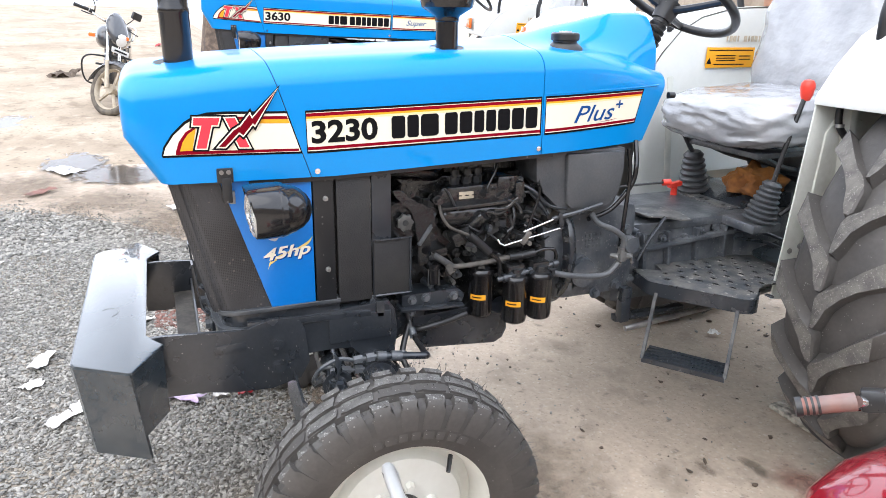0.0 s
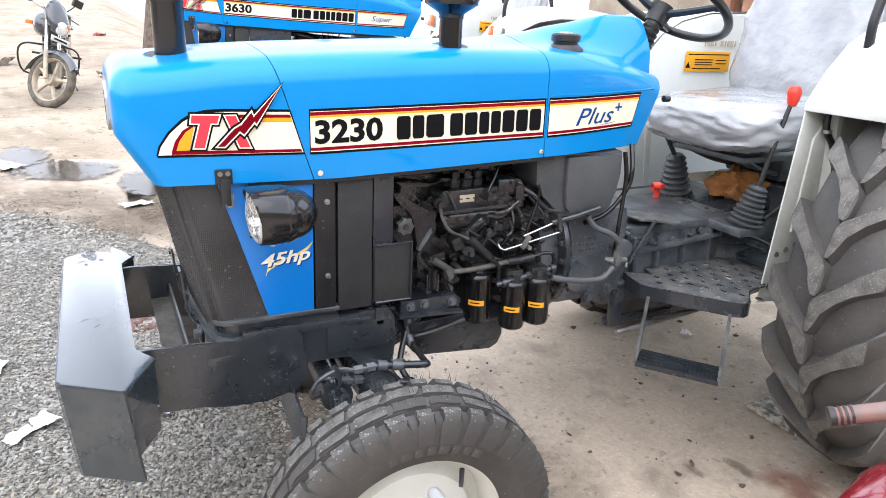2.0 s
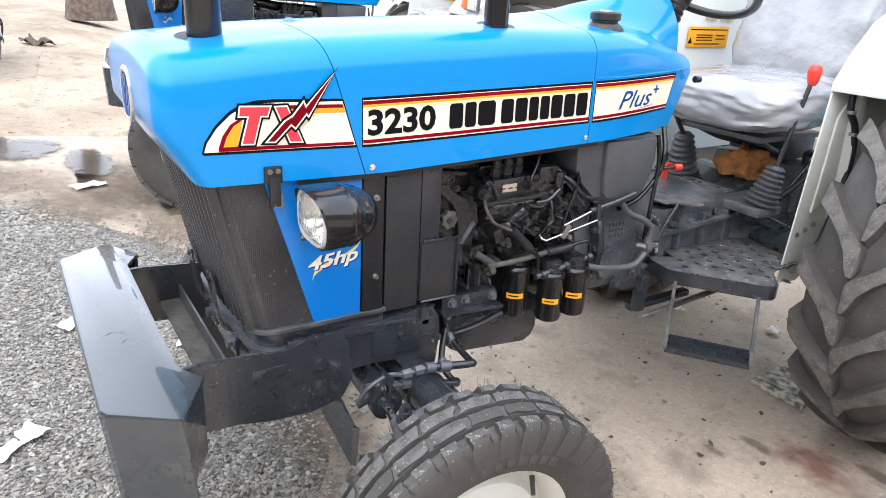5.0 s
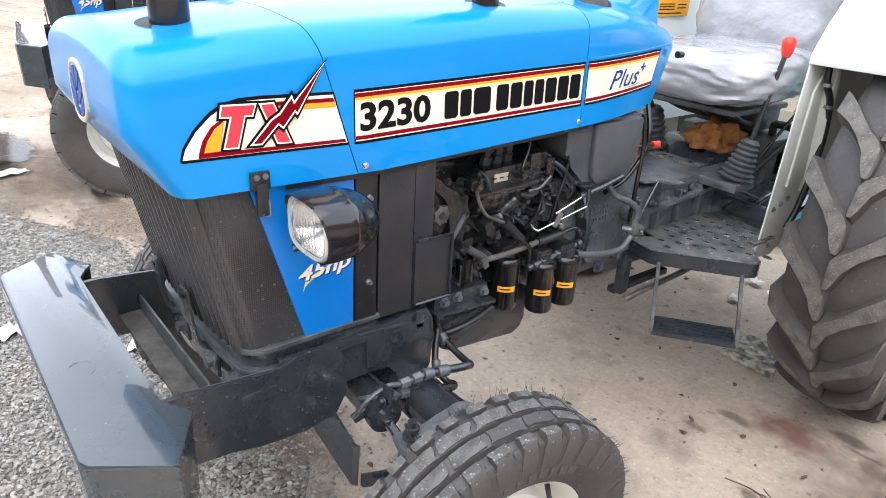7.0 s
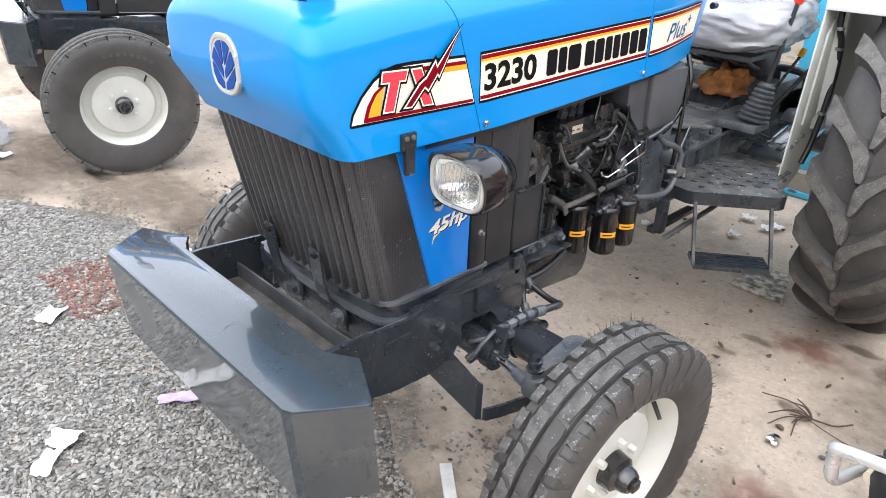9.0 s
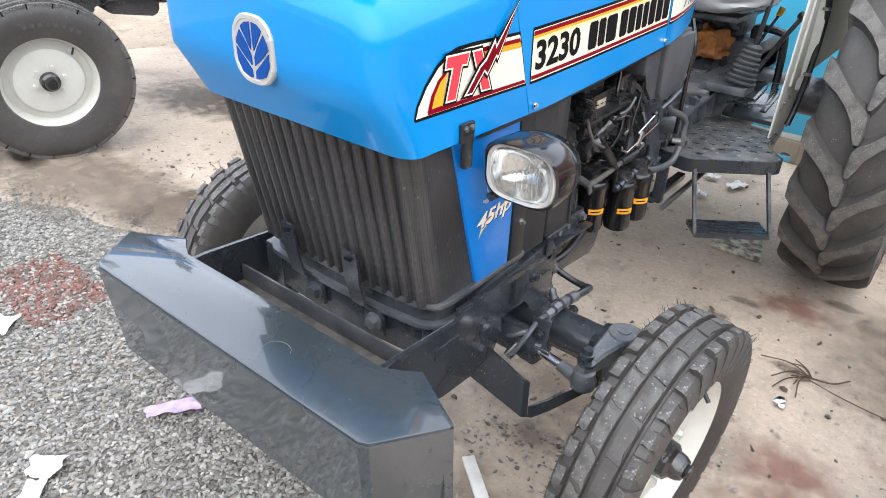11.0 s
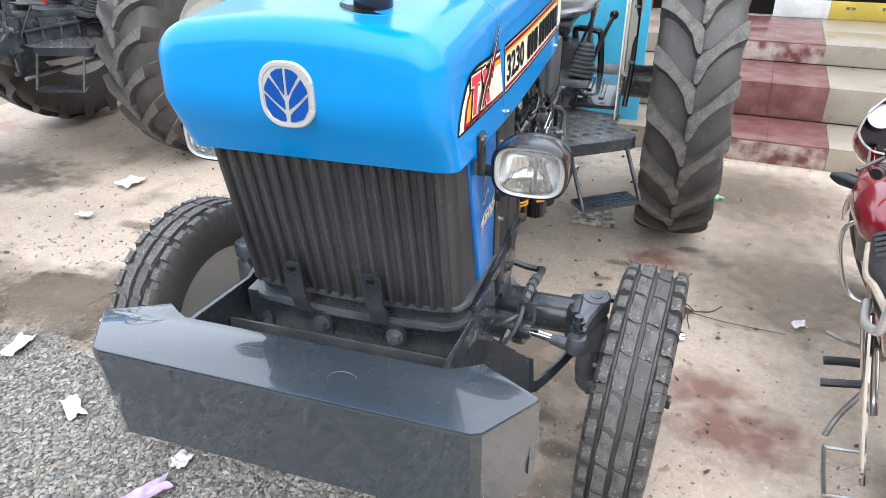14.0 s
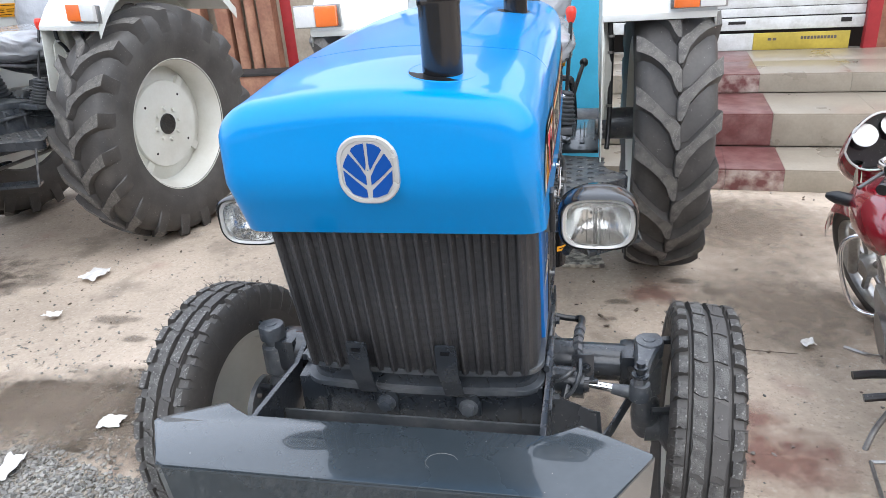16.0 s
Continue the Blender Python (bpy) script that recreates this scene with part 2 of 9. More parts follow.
def mesh_of(name, bm, mats, top=None):
    """A bare mesh; faces that top(face) picks take the second material."""
    bmesh.ops.recalc_face_normals(bm, faces=bm.faces)
    if top is not None:
        for f in bm.faces:
            f.material_index = 1 if top(f) else 0
    me = bpy.data.meshes.new(name)
    bm.to_mesh(me)
    bm.free()
    me.shade_smooth()
    me.set_sharp_from_angle(angle=radians(28))
    for m in mats:
        me.materials.append(m)
    return me


def B():
    return bmesh.new()


def bx(bm, c, s, bev=0.004, rot=(0, 0, 0)):
    """A bevelled block of size s round c."""
    m = pose(*c, *rot) @ Matrix.Diagonal((*s, 1))
    r = bmesh.ops.create_cube(bm, size=1, matrix=m)
    if bev:
        es = {e for v in r["verts"] for e in v.link_edges}
        bmesh.ops.bevel(bm, geom=list(es), offset=min(bev, min(s) * 0.4), segments=2, profile=0.6, affect="EDGES")
    return bm


def cy(bm, p0, p1, r0, r1=None, seg=16):
    """A closed cylinder or cone between two points."""
    p0, p1 = Vector(p0), Vector(p1)
    d = p1 - p0
    q = d.to_track_quat("Z", "Y").to_matrix().to_4x4()
    bmesh.ops.create_cone(bm, cap_ends=True, segments=seg, radius1=r0, radius2=r0 if r1 is None else r1, depth=d.length, matrix=Matrix.Translation((p0 + p1) / 2) @ q)
    return bm


def smooth_line(pts, n=6):
    pts = [Vector(p) for p in pts]
    if len(pts) < 3:
        return pts
    ext = [2 * pts[0] - pts[1]] + pts + [2 * pts[-1] - pts[-2]]
    out = []
    for i in range(1, len(ext) - 2):
        a, b, c, d = ext[i - 1:i + 3]
        for k in range(n):
            t = k / n
            out.append(0.5 * (2 * b + (c - a) * t + (2 * a - 5 * b + 4 * c - d) * t * t + (3 * b - a - 3 * c + d) * t ** 3))
    return out + [pts[-1]]


def tube(bm, pts, r, seg=8, n=6, r1=None):
    """A round hose or rod along a line of points."""
    line = smooth_line(pts, n)
    rings, up = [], Vector((0.31, 0.2, 0.93)).normalized()
    for i, p in enumerate(line):
        d = (line[min(i + 1, len(line) - 1)] - line[max(i - 1, 0)]).normalized()
        a = d.cross(up)
        if a.length < 1e-3:
            a = d.cross(Vector((1, 0, 0)))
        a.normalize()
        b = d.cross(a).normalized()
        up = a.cross(d).normalized()
        rad = r if r1 is None else r + (r1 - r) * i / (len(line) - 1)
        rings.append([bm.verts.new(p + rad * (math.cos(2 * math.pi * k / seg) * a + math.sin(2 * math.pi * k / seg) * b)) for k in range(seg)])
    for u, v in zip(rings, rings[1:]):
        for k in range(seg):
            bm.faces.new((u[k], u[(k + 1) % seg], v[(k + 1) % seg], v[k]))
    bm.faces.new(rings[0][::-1])
    bm.faces.new(rings[-1])
    return bm


def lathe(bm, prof, c, axis="x", seg=48, closed=False, cap=True):
    """Turns a profile of (radius, height along the axis) round an axis through c."""
    c = Vector(c)
    rings = []
    for r, h in prof:
        ring = []
        for k in range(seg):
            a = 2 * math.pi * k / seg
            u, v = r * math.cos(a), r * math.sin(a)
            o = Vector((h, u, v)) if axis == "x" else Vector((u, h, v)) if axis == "y" else Vector((u, v, h))
            ring.append(bm.verts.new(c + o))
        rings.append(ring)
    pairs = list(zip(rings, rings[1:])) + ([(rings[-1], rings[0])] if closed else [])
    for p, q in pairs:
        for k in range(seg):
            bm.faces.new((p[k], p[(k + 1) % seg], q[(k + 1) % seg], q[k]))
    if cap and not closed:
        for ring, (r, h) in ((rings[0], prof[0]), (rings[-1], prof[-1])):
            if r > 1e-4:
                bm.faces.new(ring)
    return bm


def prism(bm, pts, axis, a, b, bev=0.003):
    """A polygon in the plane across an axis, drawn out from a to b along it."""
    def P(u, v, h):
        return (h, u, v) if axis == "x" else (u, h, v) if axis == "y" else (u, v, h)
    lo = [bm.verts.new(P(u, v, a)) for u, v in pts]
    hi = [bm.verts.new(P(u, v, b)) for u, v in pts]
    fs = [bm.faces.new(lo), bm.faces.new(hi)]
    n = len(pts)
    for k in range(n):
        fs.append(bm.faces.new((lo[k], lo[(k + 1) % n], hi[(k + 1) % n], hi[k])))
    if bev:
        es = {e for f in fs for e in f.edges}
        bmesh.ops.bevel(bm, geom=list(es), offset=bev, segments=2, profile=0.6, affect="EDGES", clamp_overlap=True)
    return bm


def loft(bm, rings, cap=False, wrap=False):
    vs = [[bm.verts.new(p) for p in r] for r in rings]
    n = len(vs[0])
    for u, v in zip(vs, vs[1:]):
        for k in range(n if wrap else n - 1):
            bm.faces.new((u[k], u[(k + 1) % n], v[(k + 1) % n], v[k]))
    if cap:
        bm.faces.new(vs[0])
        bm.faces.new(vs[-1])
    return bm


def shell(ob, t=0.004, offset=-1):
    # open edges stay crisp under the thickness
    me = ob.data
    count = collections.Counter(k for p in me.polygons for k in p.edge_keys)
    sharp = me.attributes.get("sharp_edge") or me.attributes.new("sharp_edge", "BOOLEAN", "EDGE")
    for e in me.edges:
        if count[e.key] == 1:
            sharp.data[e.index].value = True
    mo = ob.modifiers.new("thickness", "SOLIDIFY")
    mo.thickness, mo.offset = t, offset
    return ob


def text_flat(s, shear=0.0, bold=0.0):
    """Built-in letters as a flat mesh, scaled into the unit square."""
    cu = bpy.data.curves.new("letters", "FONT")
    cu.body, cu.shear, cu.offset, cu.resolution_u = s, shear, bold, 3
    ob = bpy.data.objects.new("letters", cu)
    me = bpy.data.meshes.new_from_object(ob)
    bm = bmesh.new()
    bm.from_mesh(me)
    bpy.data.objects.remove(ob)
    bpy.data.curves.remove(cu)
    bpy.data.meshes.remove(me)
    xs, ys = [v.co.x for v in bm.verts], [v.co.y for v in bm.verts]
    x0, y0, sx, sy = min(xs), min(ys), max(xs) - min(xs), max(ys) - min(ys)
    for v in bm.verts:
        v.co = ((v.co.x - x0) / sx, (v.co.y - y0) / sy, 0)
    return bm


def polygon_flat(pts):
    bm = bmesh.new()
    f = bm.faces.new([bm.verts.new((u, v, 0)) for u, v in pts])
    bmesh.ops.triangulate(bm, faces=[f])
    return bm


def bars_flat(widths, gap=0.25, lean=0.0):
    """Plain upright bars side by side in the unit square, in place of a word."""
    bm = bmesh.new()
    total = sum(widths) + gap * (len(widths) - 1)
    u = 0.0
    for w in widths:
        if w > 0:
            a, b = u / total, (u + w) / total
            c = 0.12 * (b - a)
            bm.faces.new([bm.verts.new((x + lean * y, y, 0)) for x, y in ((a + c, 0), (b - c, 0), (b, 0.1), (b, 0.9), (b - c, 1), (a + c, 1), (a, 0.9), (a, 0.1))])
        u += abs(w) + gap
    return bm


def onto(bm, fn):
    """Lays a flat mesh onto a surface: fn(u, v) gives the place."""
    for v in bm.verts:
        v.co = fn(v.co.x, v.co.y)
    return bm


def quad_map(p00, p10, p01, p11):
    def fn(u, v):
        return tuple((1 - u) * (1 - v) * a + u * (1 - v) * b + (1 - u) * v * c + u * v * d for a, b, c, d in zip(p00, p10, p01, p11))
    return fn


def ground_z(x, y=0.0):
    """The yard rises gently beyond the tractor, with a shallow dip where the second one stands."""
    def ramp(v):
        return min(1.0, max(0.0, v))
    dip = (0.055 + 0.030 * ramp((y - 0.2) / 1.8)) * ramp(-x - 1.2) * ramp((x + 6.2) / 1.6) * ramp(y + 1.0)
    return 0.05 * max(0.0, -x - 1.0) * (1 - 0.75 * ramp((y - 0.2) / 1.8)) - dip


# ---- tractors ----
def curve_at(table, y):
    return float(np.interp(y, [p[0] for p in table], [p[1] for p in table]))


HOOD_W = [(-0.6, 0.269), (0.1, 0.269), (0.52, 0.2615), (0.58, 0.2575), (0.65, 0.2495), (0.75, 0.233), (0.91, 0.200), (1.02, 0.168)]
HOOD_T = [(-0.6, 1.280), (-0.44, 1.288), (-0.3, 1.305), (0.0, 1.322), (0.3, 1.334), (0.65, 1.336), (0.8, 1.315), (0.95, 1.275), (1.02, 1.255)]
HUMP = [(0.40, 0.0), (0.6, 0.025), (0.75, 0.070), (0.88, 0.125), (0.97, 0.150), (1.02, 0.150)]
HOOD_B = [(-0.6, 1.050), (-0.1, 1.043), (0.5, 1.062), (1.0, 1.066)]


def eased(table, y, reach=0.10):
    """A table's value with its kinks rounded off."""
    return sum(curve_at(table, y + reach * (k - 4) / 4) * (5 - abs(k - 4)) for k in range(9)) / 25


def hood_half(y, inset=0.0):
    """The hood's outline from its lower edge up to the middle, as (x, z)."""
    w, top, low = curve_at(HOOD_W, y) - inset, eased(HOOD_T, y) - inset, curve_at(HOOD_B, y)
    rc, rx, lean = 0.062 - inset, 0.078 - inset, 0.006
    pts = [(w - lean * k / 5, low + (top - rc - low) * k / 5) for k in range(6)]
    cx = w - lean - rx
    pts += [(cx + rx * math.cos(a), top - rc + rc * math.sin(a)) for a in (math.pi / 2 * k / 9 for k in range(1, 10))]
    hump = curve_at(HUMP, y)
    for k in range(1, 10):
        x = cx * (1 - k / 9)
        pts.append((x, top + 0.014 * (1 - (x / cx) ** 2) + hump * (0.5 + 0.5 * math.cos(math.pi * min(1, abs(x) / 0.15)))))
    return pts


def hood_ring(y, inset=0.0, squeeze=1.0):
    h = hood_half(y, inset)
    return [(x * squeeze, z) for x, z in h] + [(-x * squeeze, z) for x, z in h[-2::-1]]


def hood_z(x, y):
    """The hood's height over a place on its top."""
    h = sorted(hood_half(y)[5:])
    return float(np.interp(abs(x), [p[0] for p in h], [p[1] for p in h]))


def side_x(y, z):
    if y > 0.519:
        y = 0.519 + 0.48 * (y - 0.519) / (0.396 + min(z - 1.066, 0.2) * 0.45)
    return curve_at(HOOD_W, y) - 0.006 * min(1, max(0, (z - 1.05) / 0.2))


def seam_y(z):
    return -0.115 - (z - 1.043) * 0.32


def nose_lean(z):
    return 0.60 * max(0.0, 1.155 - z)


def hood_parts(root):
    bm, rings, r, front = B(), [], 0.042, -0.515
    for s in (0.0, 0.25, 0.5, 0.75):
        rings.append([(x, front + nose_lean(z), z) for x, z in hood_ring(front, r, s)])
    for d in (0.0, 0.0012, 0.0036, 0.008, 0.015, 0.023, 0.032, 0.042):
        inset = r - math.sqrt(r * r - (r - d) ** 2)
        fade = 1 - d / 0.22
        rings.append([(x, front + d + nose_lean(z) * fade, z) for x, z in hood_ring(front + d, inset)])
    y0 = front + r
    for k in range(1, 13):
        v = k / 12
        fade = max(0.0, 1 - (r + v * 0.3) / 0.22)
        yn = y0 + (-0.165 - y0) * v
        rings.append([(x, y0 * (1 - v) + seam_y(z) * v + nose_lean(z) * fade, z) for x, z in hood_ring(yn)])
    loft(bm, rings)
    bmesh.ops.remove_doubles(bm, verts=bm.verts, dist=0.0002)
    nose = shell(part("hood_nose", bm, M_BLUE, root, "glossy blue rounded bonnet nose", 50))
    rings = []
    for k in range(13):
        v = k / 12
        rings.append([(x, (seam_y(z) + 0.002) * (1 - v) + 0.514 * v, z) for x, z in hood_ring(-0.16 + 0.674 * v)])
    panel = shell(part("hood_panel", loft(B(), rings), M_BLUE, root, "glossy blue bonnet panel", 50))
    rings = []
    for k in range(17):
        v = k / 16
        rings.append([(x, 0.5165 * (1 - v) + (0.915 + min(z - 1.066, 0.2) * 0.45) * v, z) for x, z in hood_ring(0.519 + 0.48 * v)])
    cowl = shell(part("rear_cowl", loft(B(), rings), M_BLUE, root, "glossy blue dashboard cowl", 50))
    for s in (-1, 1):
        pts = [(s * (side_x(y, 1.225) - 0.001), y, 1.222 + 0.018 * (y - 0.52)) for y in (0.525, 0.6, 0.7, 0.8, 0.88, 0.95)]
        part("cowl_crease", tube(B(), pts, 0.0028, 6, 3), M_BLUE, cowl)
    # dark inner lining that closes the seams, and the dashboard behind the cowl
    rings = [[(x * 0.97, y, z - 0.012) for x, z in hood_ring(y)] for y in (-0.26, -0.1, 0.2, 0.5, 0.56)]
    part("hood_lining", loft(B(), rings), M_PLASTIC, root)
    bm = B()
    bm.faces.new([bm.verts.new((x * 0.985, 0.908 + min(z - 1.066, 0.2) * 0.45, z - 0.003)) for x, z in hood_ring(0.985)])
    shell(part("dashboard", bm, M_PLASTIC, root, "black dashboard panel"), 0.004)
    return nose, panel, cowl


def decal(name, bm2, mat, parent, lift=0.0012):
    return part(name, onto(bm2, lambda y, z: (side_x(y, z) + lift + (0.0012 if y > 0.53 else 0), y, z)), mat, parent)


def split(bm, ys):
    for y in ys:
        bmesh.ops.bisect_plane(bm, geom=bm.verts[:] + bm.edges[:] + bm.faces[:], plane_co=(y, 0, 0), plane_no=(1, 0, 0))
    return bm


BAND_LO = [(-0.45, 1.113), (-0.1, 1.106), (0.52, 1.119), (0.90, 1.130)]
BAND_HI = [(-0.45, 1.190), (-0.1, 1.196), (0.52, 1.211), (0.90, 1.218)]


def band(y0, y1, a, b, skew=0.0):
    """A strip between shares a and b of the stripe's height."""
    ys = [y0] + [y for y in (-0.1, 0.1, 0.3, 0.52, 0.54, 0.56, 0.58, 0.60, 0.62, 0.64, 0.66, 0.69, 0.72, 0.75, 0.78, 0.81, 0.84) if y0 < y < y1 - 0.03] + [y1]
    zz = [(y, curve_at(BAND_LO, y), curve_at(BAND_HI, y)) for y in ys]
    bm = bmesh.new()
    lo = [bm.verts.new((y, l + (h - l) * a, 0)) for y, l, h in zz]
    hi = [bm.verts.new((y, l + (h - l) * b, 0)) for y, l, h in zz]
    lo[-1].co.x -= skew * (1 - a)
    hi[-1].co.x -= skew * (1 - b)
    for k in range(len(ys) - 1):
        bm.faces.new((lo[k], lo[k + 1], hi[k + 1], hi[k]))
    return bm


def in_band(bm, y0, y1, a, b):
    def f(u, v):
        y = y0 + u * (y1 - y0)
        l, h = curve_at(BAND_LO, y), curve_at(BAND_HI, y)
        return (y, l + (h - l) * (a + (b - a) * v), 0)
    return onto(bm, f)


def grow(pts, k):
    """A polygon grown outwards by k along its corners' normals."""
    n, out = len(pts), []
    area = sum(pts[i][0] * pts[(i + 1) % n][1] - pts[(i + 1) % n][0] * pts[i][1] for i in range(n))
    s = 1 if area > 0 else -1
    for i in range(n):
        a, b, c = (Vector(pts[(i + j) % n]) for j in (-1, 0, 1))
        d1, d2 = (b - a).normalized(), (c - b).normalized()
        n1, n2 = Vector((d1.y, -d1.x)) * s, Vector((d2.y, -d2.x)) * s
        m = (n1 + n2).normalized()
        out.append(tuple(b + m * k / max(0.45, m.dot(n1))))
    return out


def decals(parents, number, suffix):
    nose, panel, cowl = parents
    # nose flash
    flash = [(-0.437, 1.114), (-0.431, 1.131), (-0.412, 1.157), (-0.386, 1.180), (-0.364, 1.192), (-0.337, 1.198), (-0.303, 1.199), (-0.165, 1.196), (-0.137, 1.107)]
    decal("decal_border", polygon_flat([(-0.441, 1.113), (-0.438, 1.109), (-0.133, 1.102), (-0.163, 1.201), (-0.303, 1.205), (-0.338, 1.204), (-0.366, 1.198), (-0.389, 1.185), (-0.416, 1.160), (-0.435, 1.133)]), M_INK, nose, 0.0008)
    decal("decal_field", polygon_flat(flash), M_CREAM, nose, 0.0014)
    decal("decal_stripe", polygon_flat([(-0.330, 1.194), (-0.165, 1.1905), (-0.162, 1.1835), (-0.345, 1.1875)]), M_DRED, nose, 0.0020)
    decal("decal_stripe", polygon_flat([(-0.280, 1.1862), (-0.162, 1.1835), (-0.159, 1.1740), (-0.280, 1.177)]), M_YELLOW, nose, 0.0020)
    decal("decal_stripe", polygon_flat([(-0.411, 1.114), (-0.140, 1.1085), (-0.142, 1.1145), (-0.411, 1.121)]), M_DRED, nose, 0.0020)
    decal("decal_sweep", polygon_flat([(-0.411, 1.120), (-0.403, 1.142), (-0.387, 1.163), (-0.365, 1.175), (-0.376, 1.120)]), M_DRED, nose, 0.0024)
    decal("decal_sweep", polygon_flat([(-0.402, 1.122), (-0.395, 1.141), (-0.382, 1.159), (-0.365, 1.170), (-0.376, 1.122)]), M_YELLOW, nose, 0.0028)
    tee = [(-0.368, 1.194), (-0.312, 1.192), (-0.318, 1.175), (-0.331, 1.176), (-0.346, 1.125), (-0.368, 1.126), (-0.353, 1.176), (-0.371, 1.177)]
    bar = [(-0.302, 1.191), (-0.280, 1.191), (-0.252, 1.123), (-0.275, 1.124)]
    flash_1 = [(-0.325, 1.126), (-0.305, 1.125), (-0.270, 1.159), (-0.268, 1.176), (-0.287, 1.165)]
    flash_2 = [(-0.281, 1.162), (-0.265, 1.148), (-0.238, 1.179), (-0.247, 1.202)]
    flash_3 = [(-0.250, 1.184), (-0.238, 1.169), (-0.182, 1.254)]
    for h, shapes in enumerate(((tee, bar), (flash_1, flash_2, flash_3))):
        z = 0.0034 + 0.0026 * h
        for i, s in enumerate(shapes):
            decal("letter_edge", polygon_flat(grow(s, 0.0050 if h else 0.0062)), M_INK, nose, z + 0.0002 * i)
            decal("letter_edge", polygon_flat(grow(s, 0.0008 if h else 0.0024)), M_CREAM, nose, z + 0.0008 + 0.0002 * i)
            decal("letter", polygon_flat(grow(s, -0.0024 if h else -0.0005)), M_BOLT if h else M_PINK, nose, z + 0.0014 + 0.0002 * i)
    # stripe on panel and cowl
    for par, y0, y1, sk in ((panel, -0.122, 0.511, 0.0), (cowl, 0.522, 0.882, 0.020)):
        decal("decal_border", band(y0, y1, -0.06, 1.06, sk), M_INK, par, 0.0008)
        decal("decal_field", band(y0 + 0.002, y1 - 0.004, 0.0, 1.0, sk), M_CREAM, par, 0.0014)
        for a, b, mat in ((0.90, 0.985, M_DRED), (0.845, 0.90, M_YELLOW), (0.79, 0.845, M_PALEY), (0.03, 0.11, M_DRED)):
            decal("decal_stripe", band(y0 + 0.002, y1 - 0.004, a, b, sk), mat, par, 0.0020)
    decal("model_number", in_band(text_flat(number, 0, 0.034), -0.110, 0.052, 0.19, 0.79), M_INK, panel, 0.0026)
    # the brand name as plain bars, one a letter
    widths, u = (1, 0.85, 1.35, -0.15, 1, 1, 0.8, 0.8, 1, 1, 1), 0.0
    for w in widths:
        if w > 0:
            y = 0.087 + 0.410 * u / 11.55
            decal("name_bar", in_band(bars_flat([1]), y, y + 0.410 * w / 11.55, 0.18, 0.78), M_INK, panel, 0.0026)
        u += abs(w) + 0.16
    decal("suffix_word", split(in_band(text_flat(suffix, 0.35, 0.004), 0.618, 0.768, 0.20, 0.70), (0.63, 0.65, 0.67, 0.69, 0.71, 0.73, 0.75)), M_BLUEINK, cowl, 0.0026)
    if suffix == "Plus":
        decal("suffix_plus", in_band(text_flat("+", 0, 0.02), 0.772, 0.800, 0.52, 0.76), M_BLUEINK, cowl, 0.0026)
        decal("suffix_swash", in_band(polygon_flat([(0, 0), (0.6, 0.25), (1, 0.9), (0.62, 0.5)]), 0.70, 0.79, 0.14, 0.22), M_DRED, cowl, 0.0026)


def tyre_ribbed(bm, c, R, W, seg=96):
    """A front tyre with three grooves and blocks along the shoulders."""
    rim = R * (0.56 if R > 0.36 else 0.60)
    h = W / 2
    half = [(rim, h * 0.62), (rim + 0.006, h * 0.78), (R * 0.70, h * 0.93), (R * 0.79, h), (R * 0.86, h * 1.0), (R * 0.92, h * 0.955), (R * 0.950, h * 0.865), (R * 0.960, h * 0.60), (R * 0.945, h * 0.56), (R * 0.945, h * 0.49), (R * 0.985, h * 0.46), (R * 0.992, h * 0.08), (R * 0.955, h * 0.06), (R * 0.955, 0)]
    prof = half + [(r, -x) for r, x in half[-2::-1]]
    lathe(bm, prof, c, "x", seg, cap=False)
    return bm


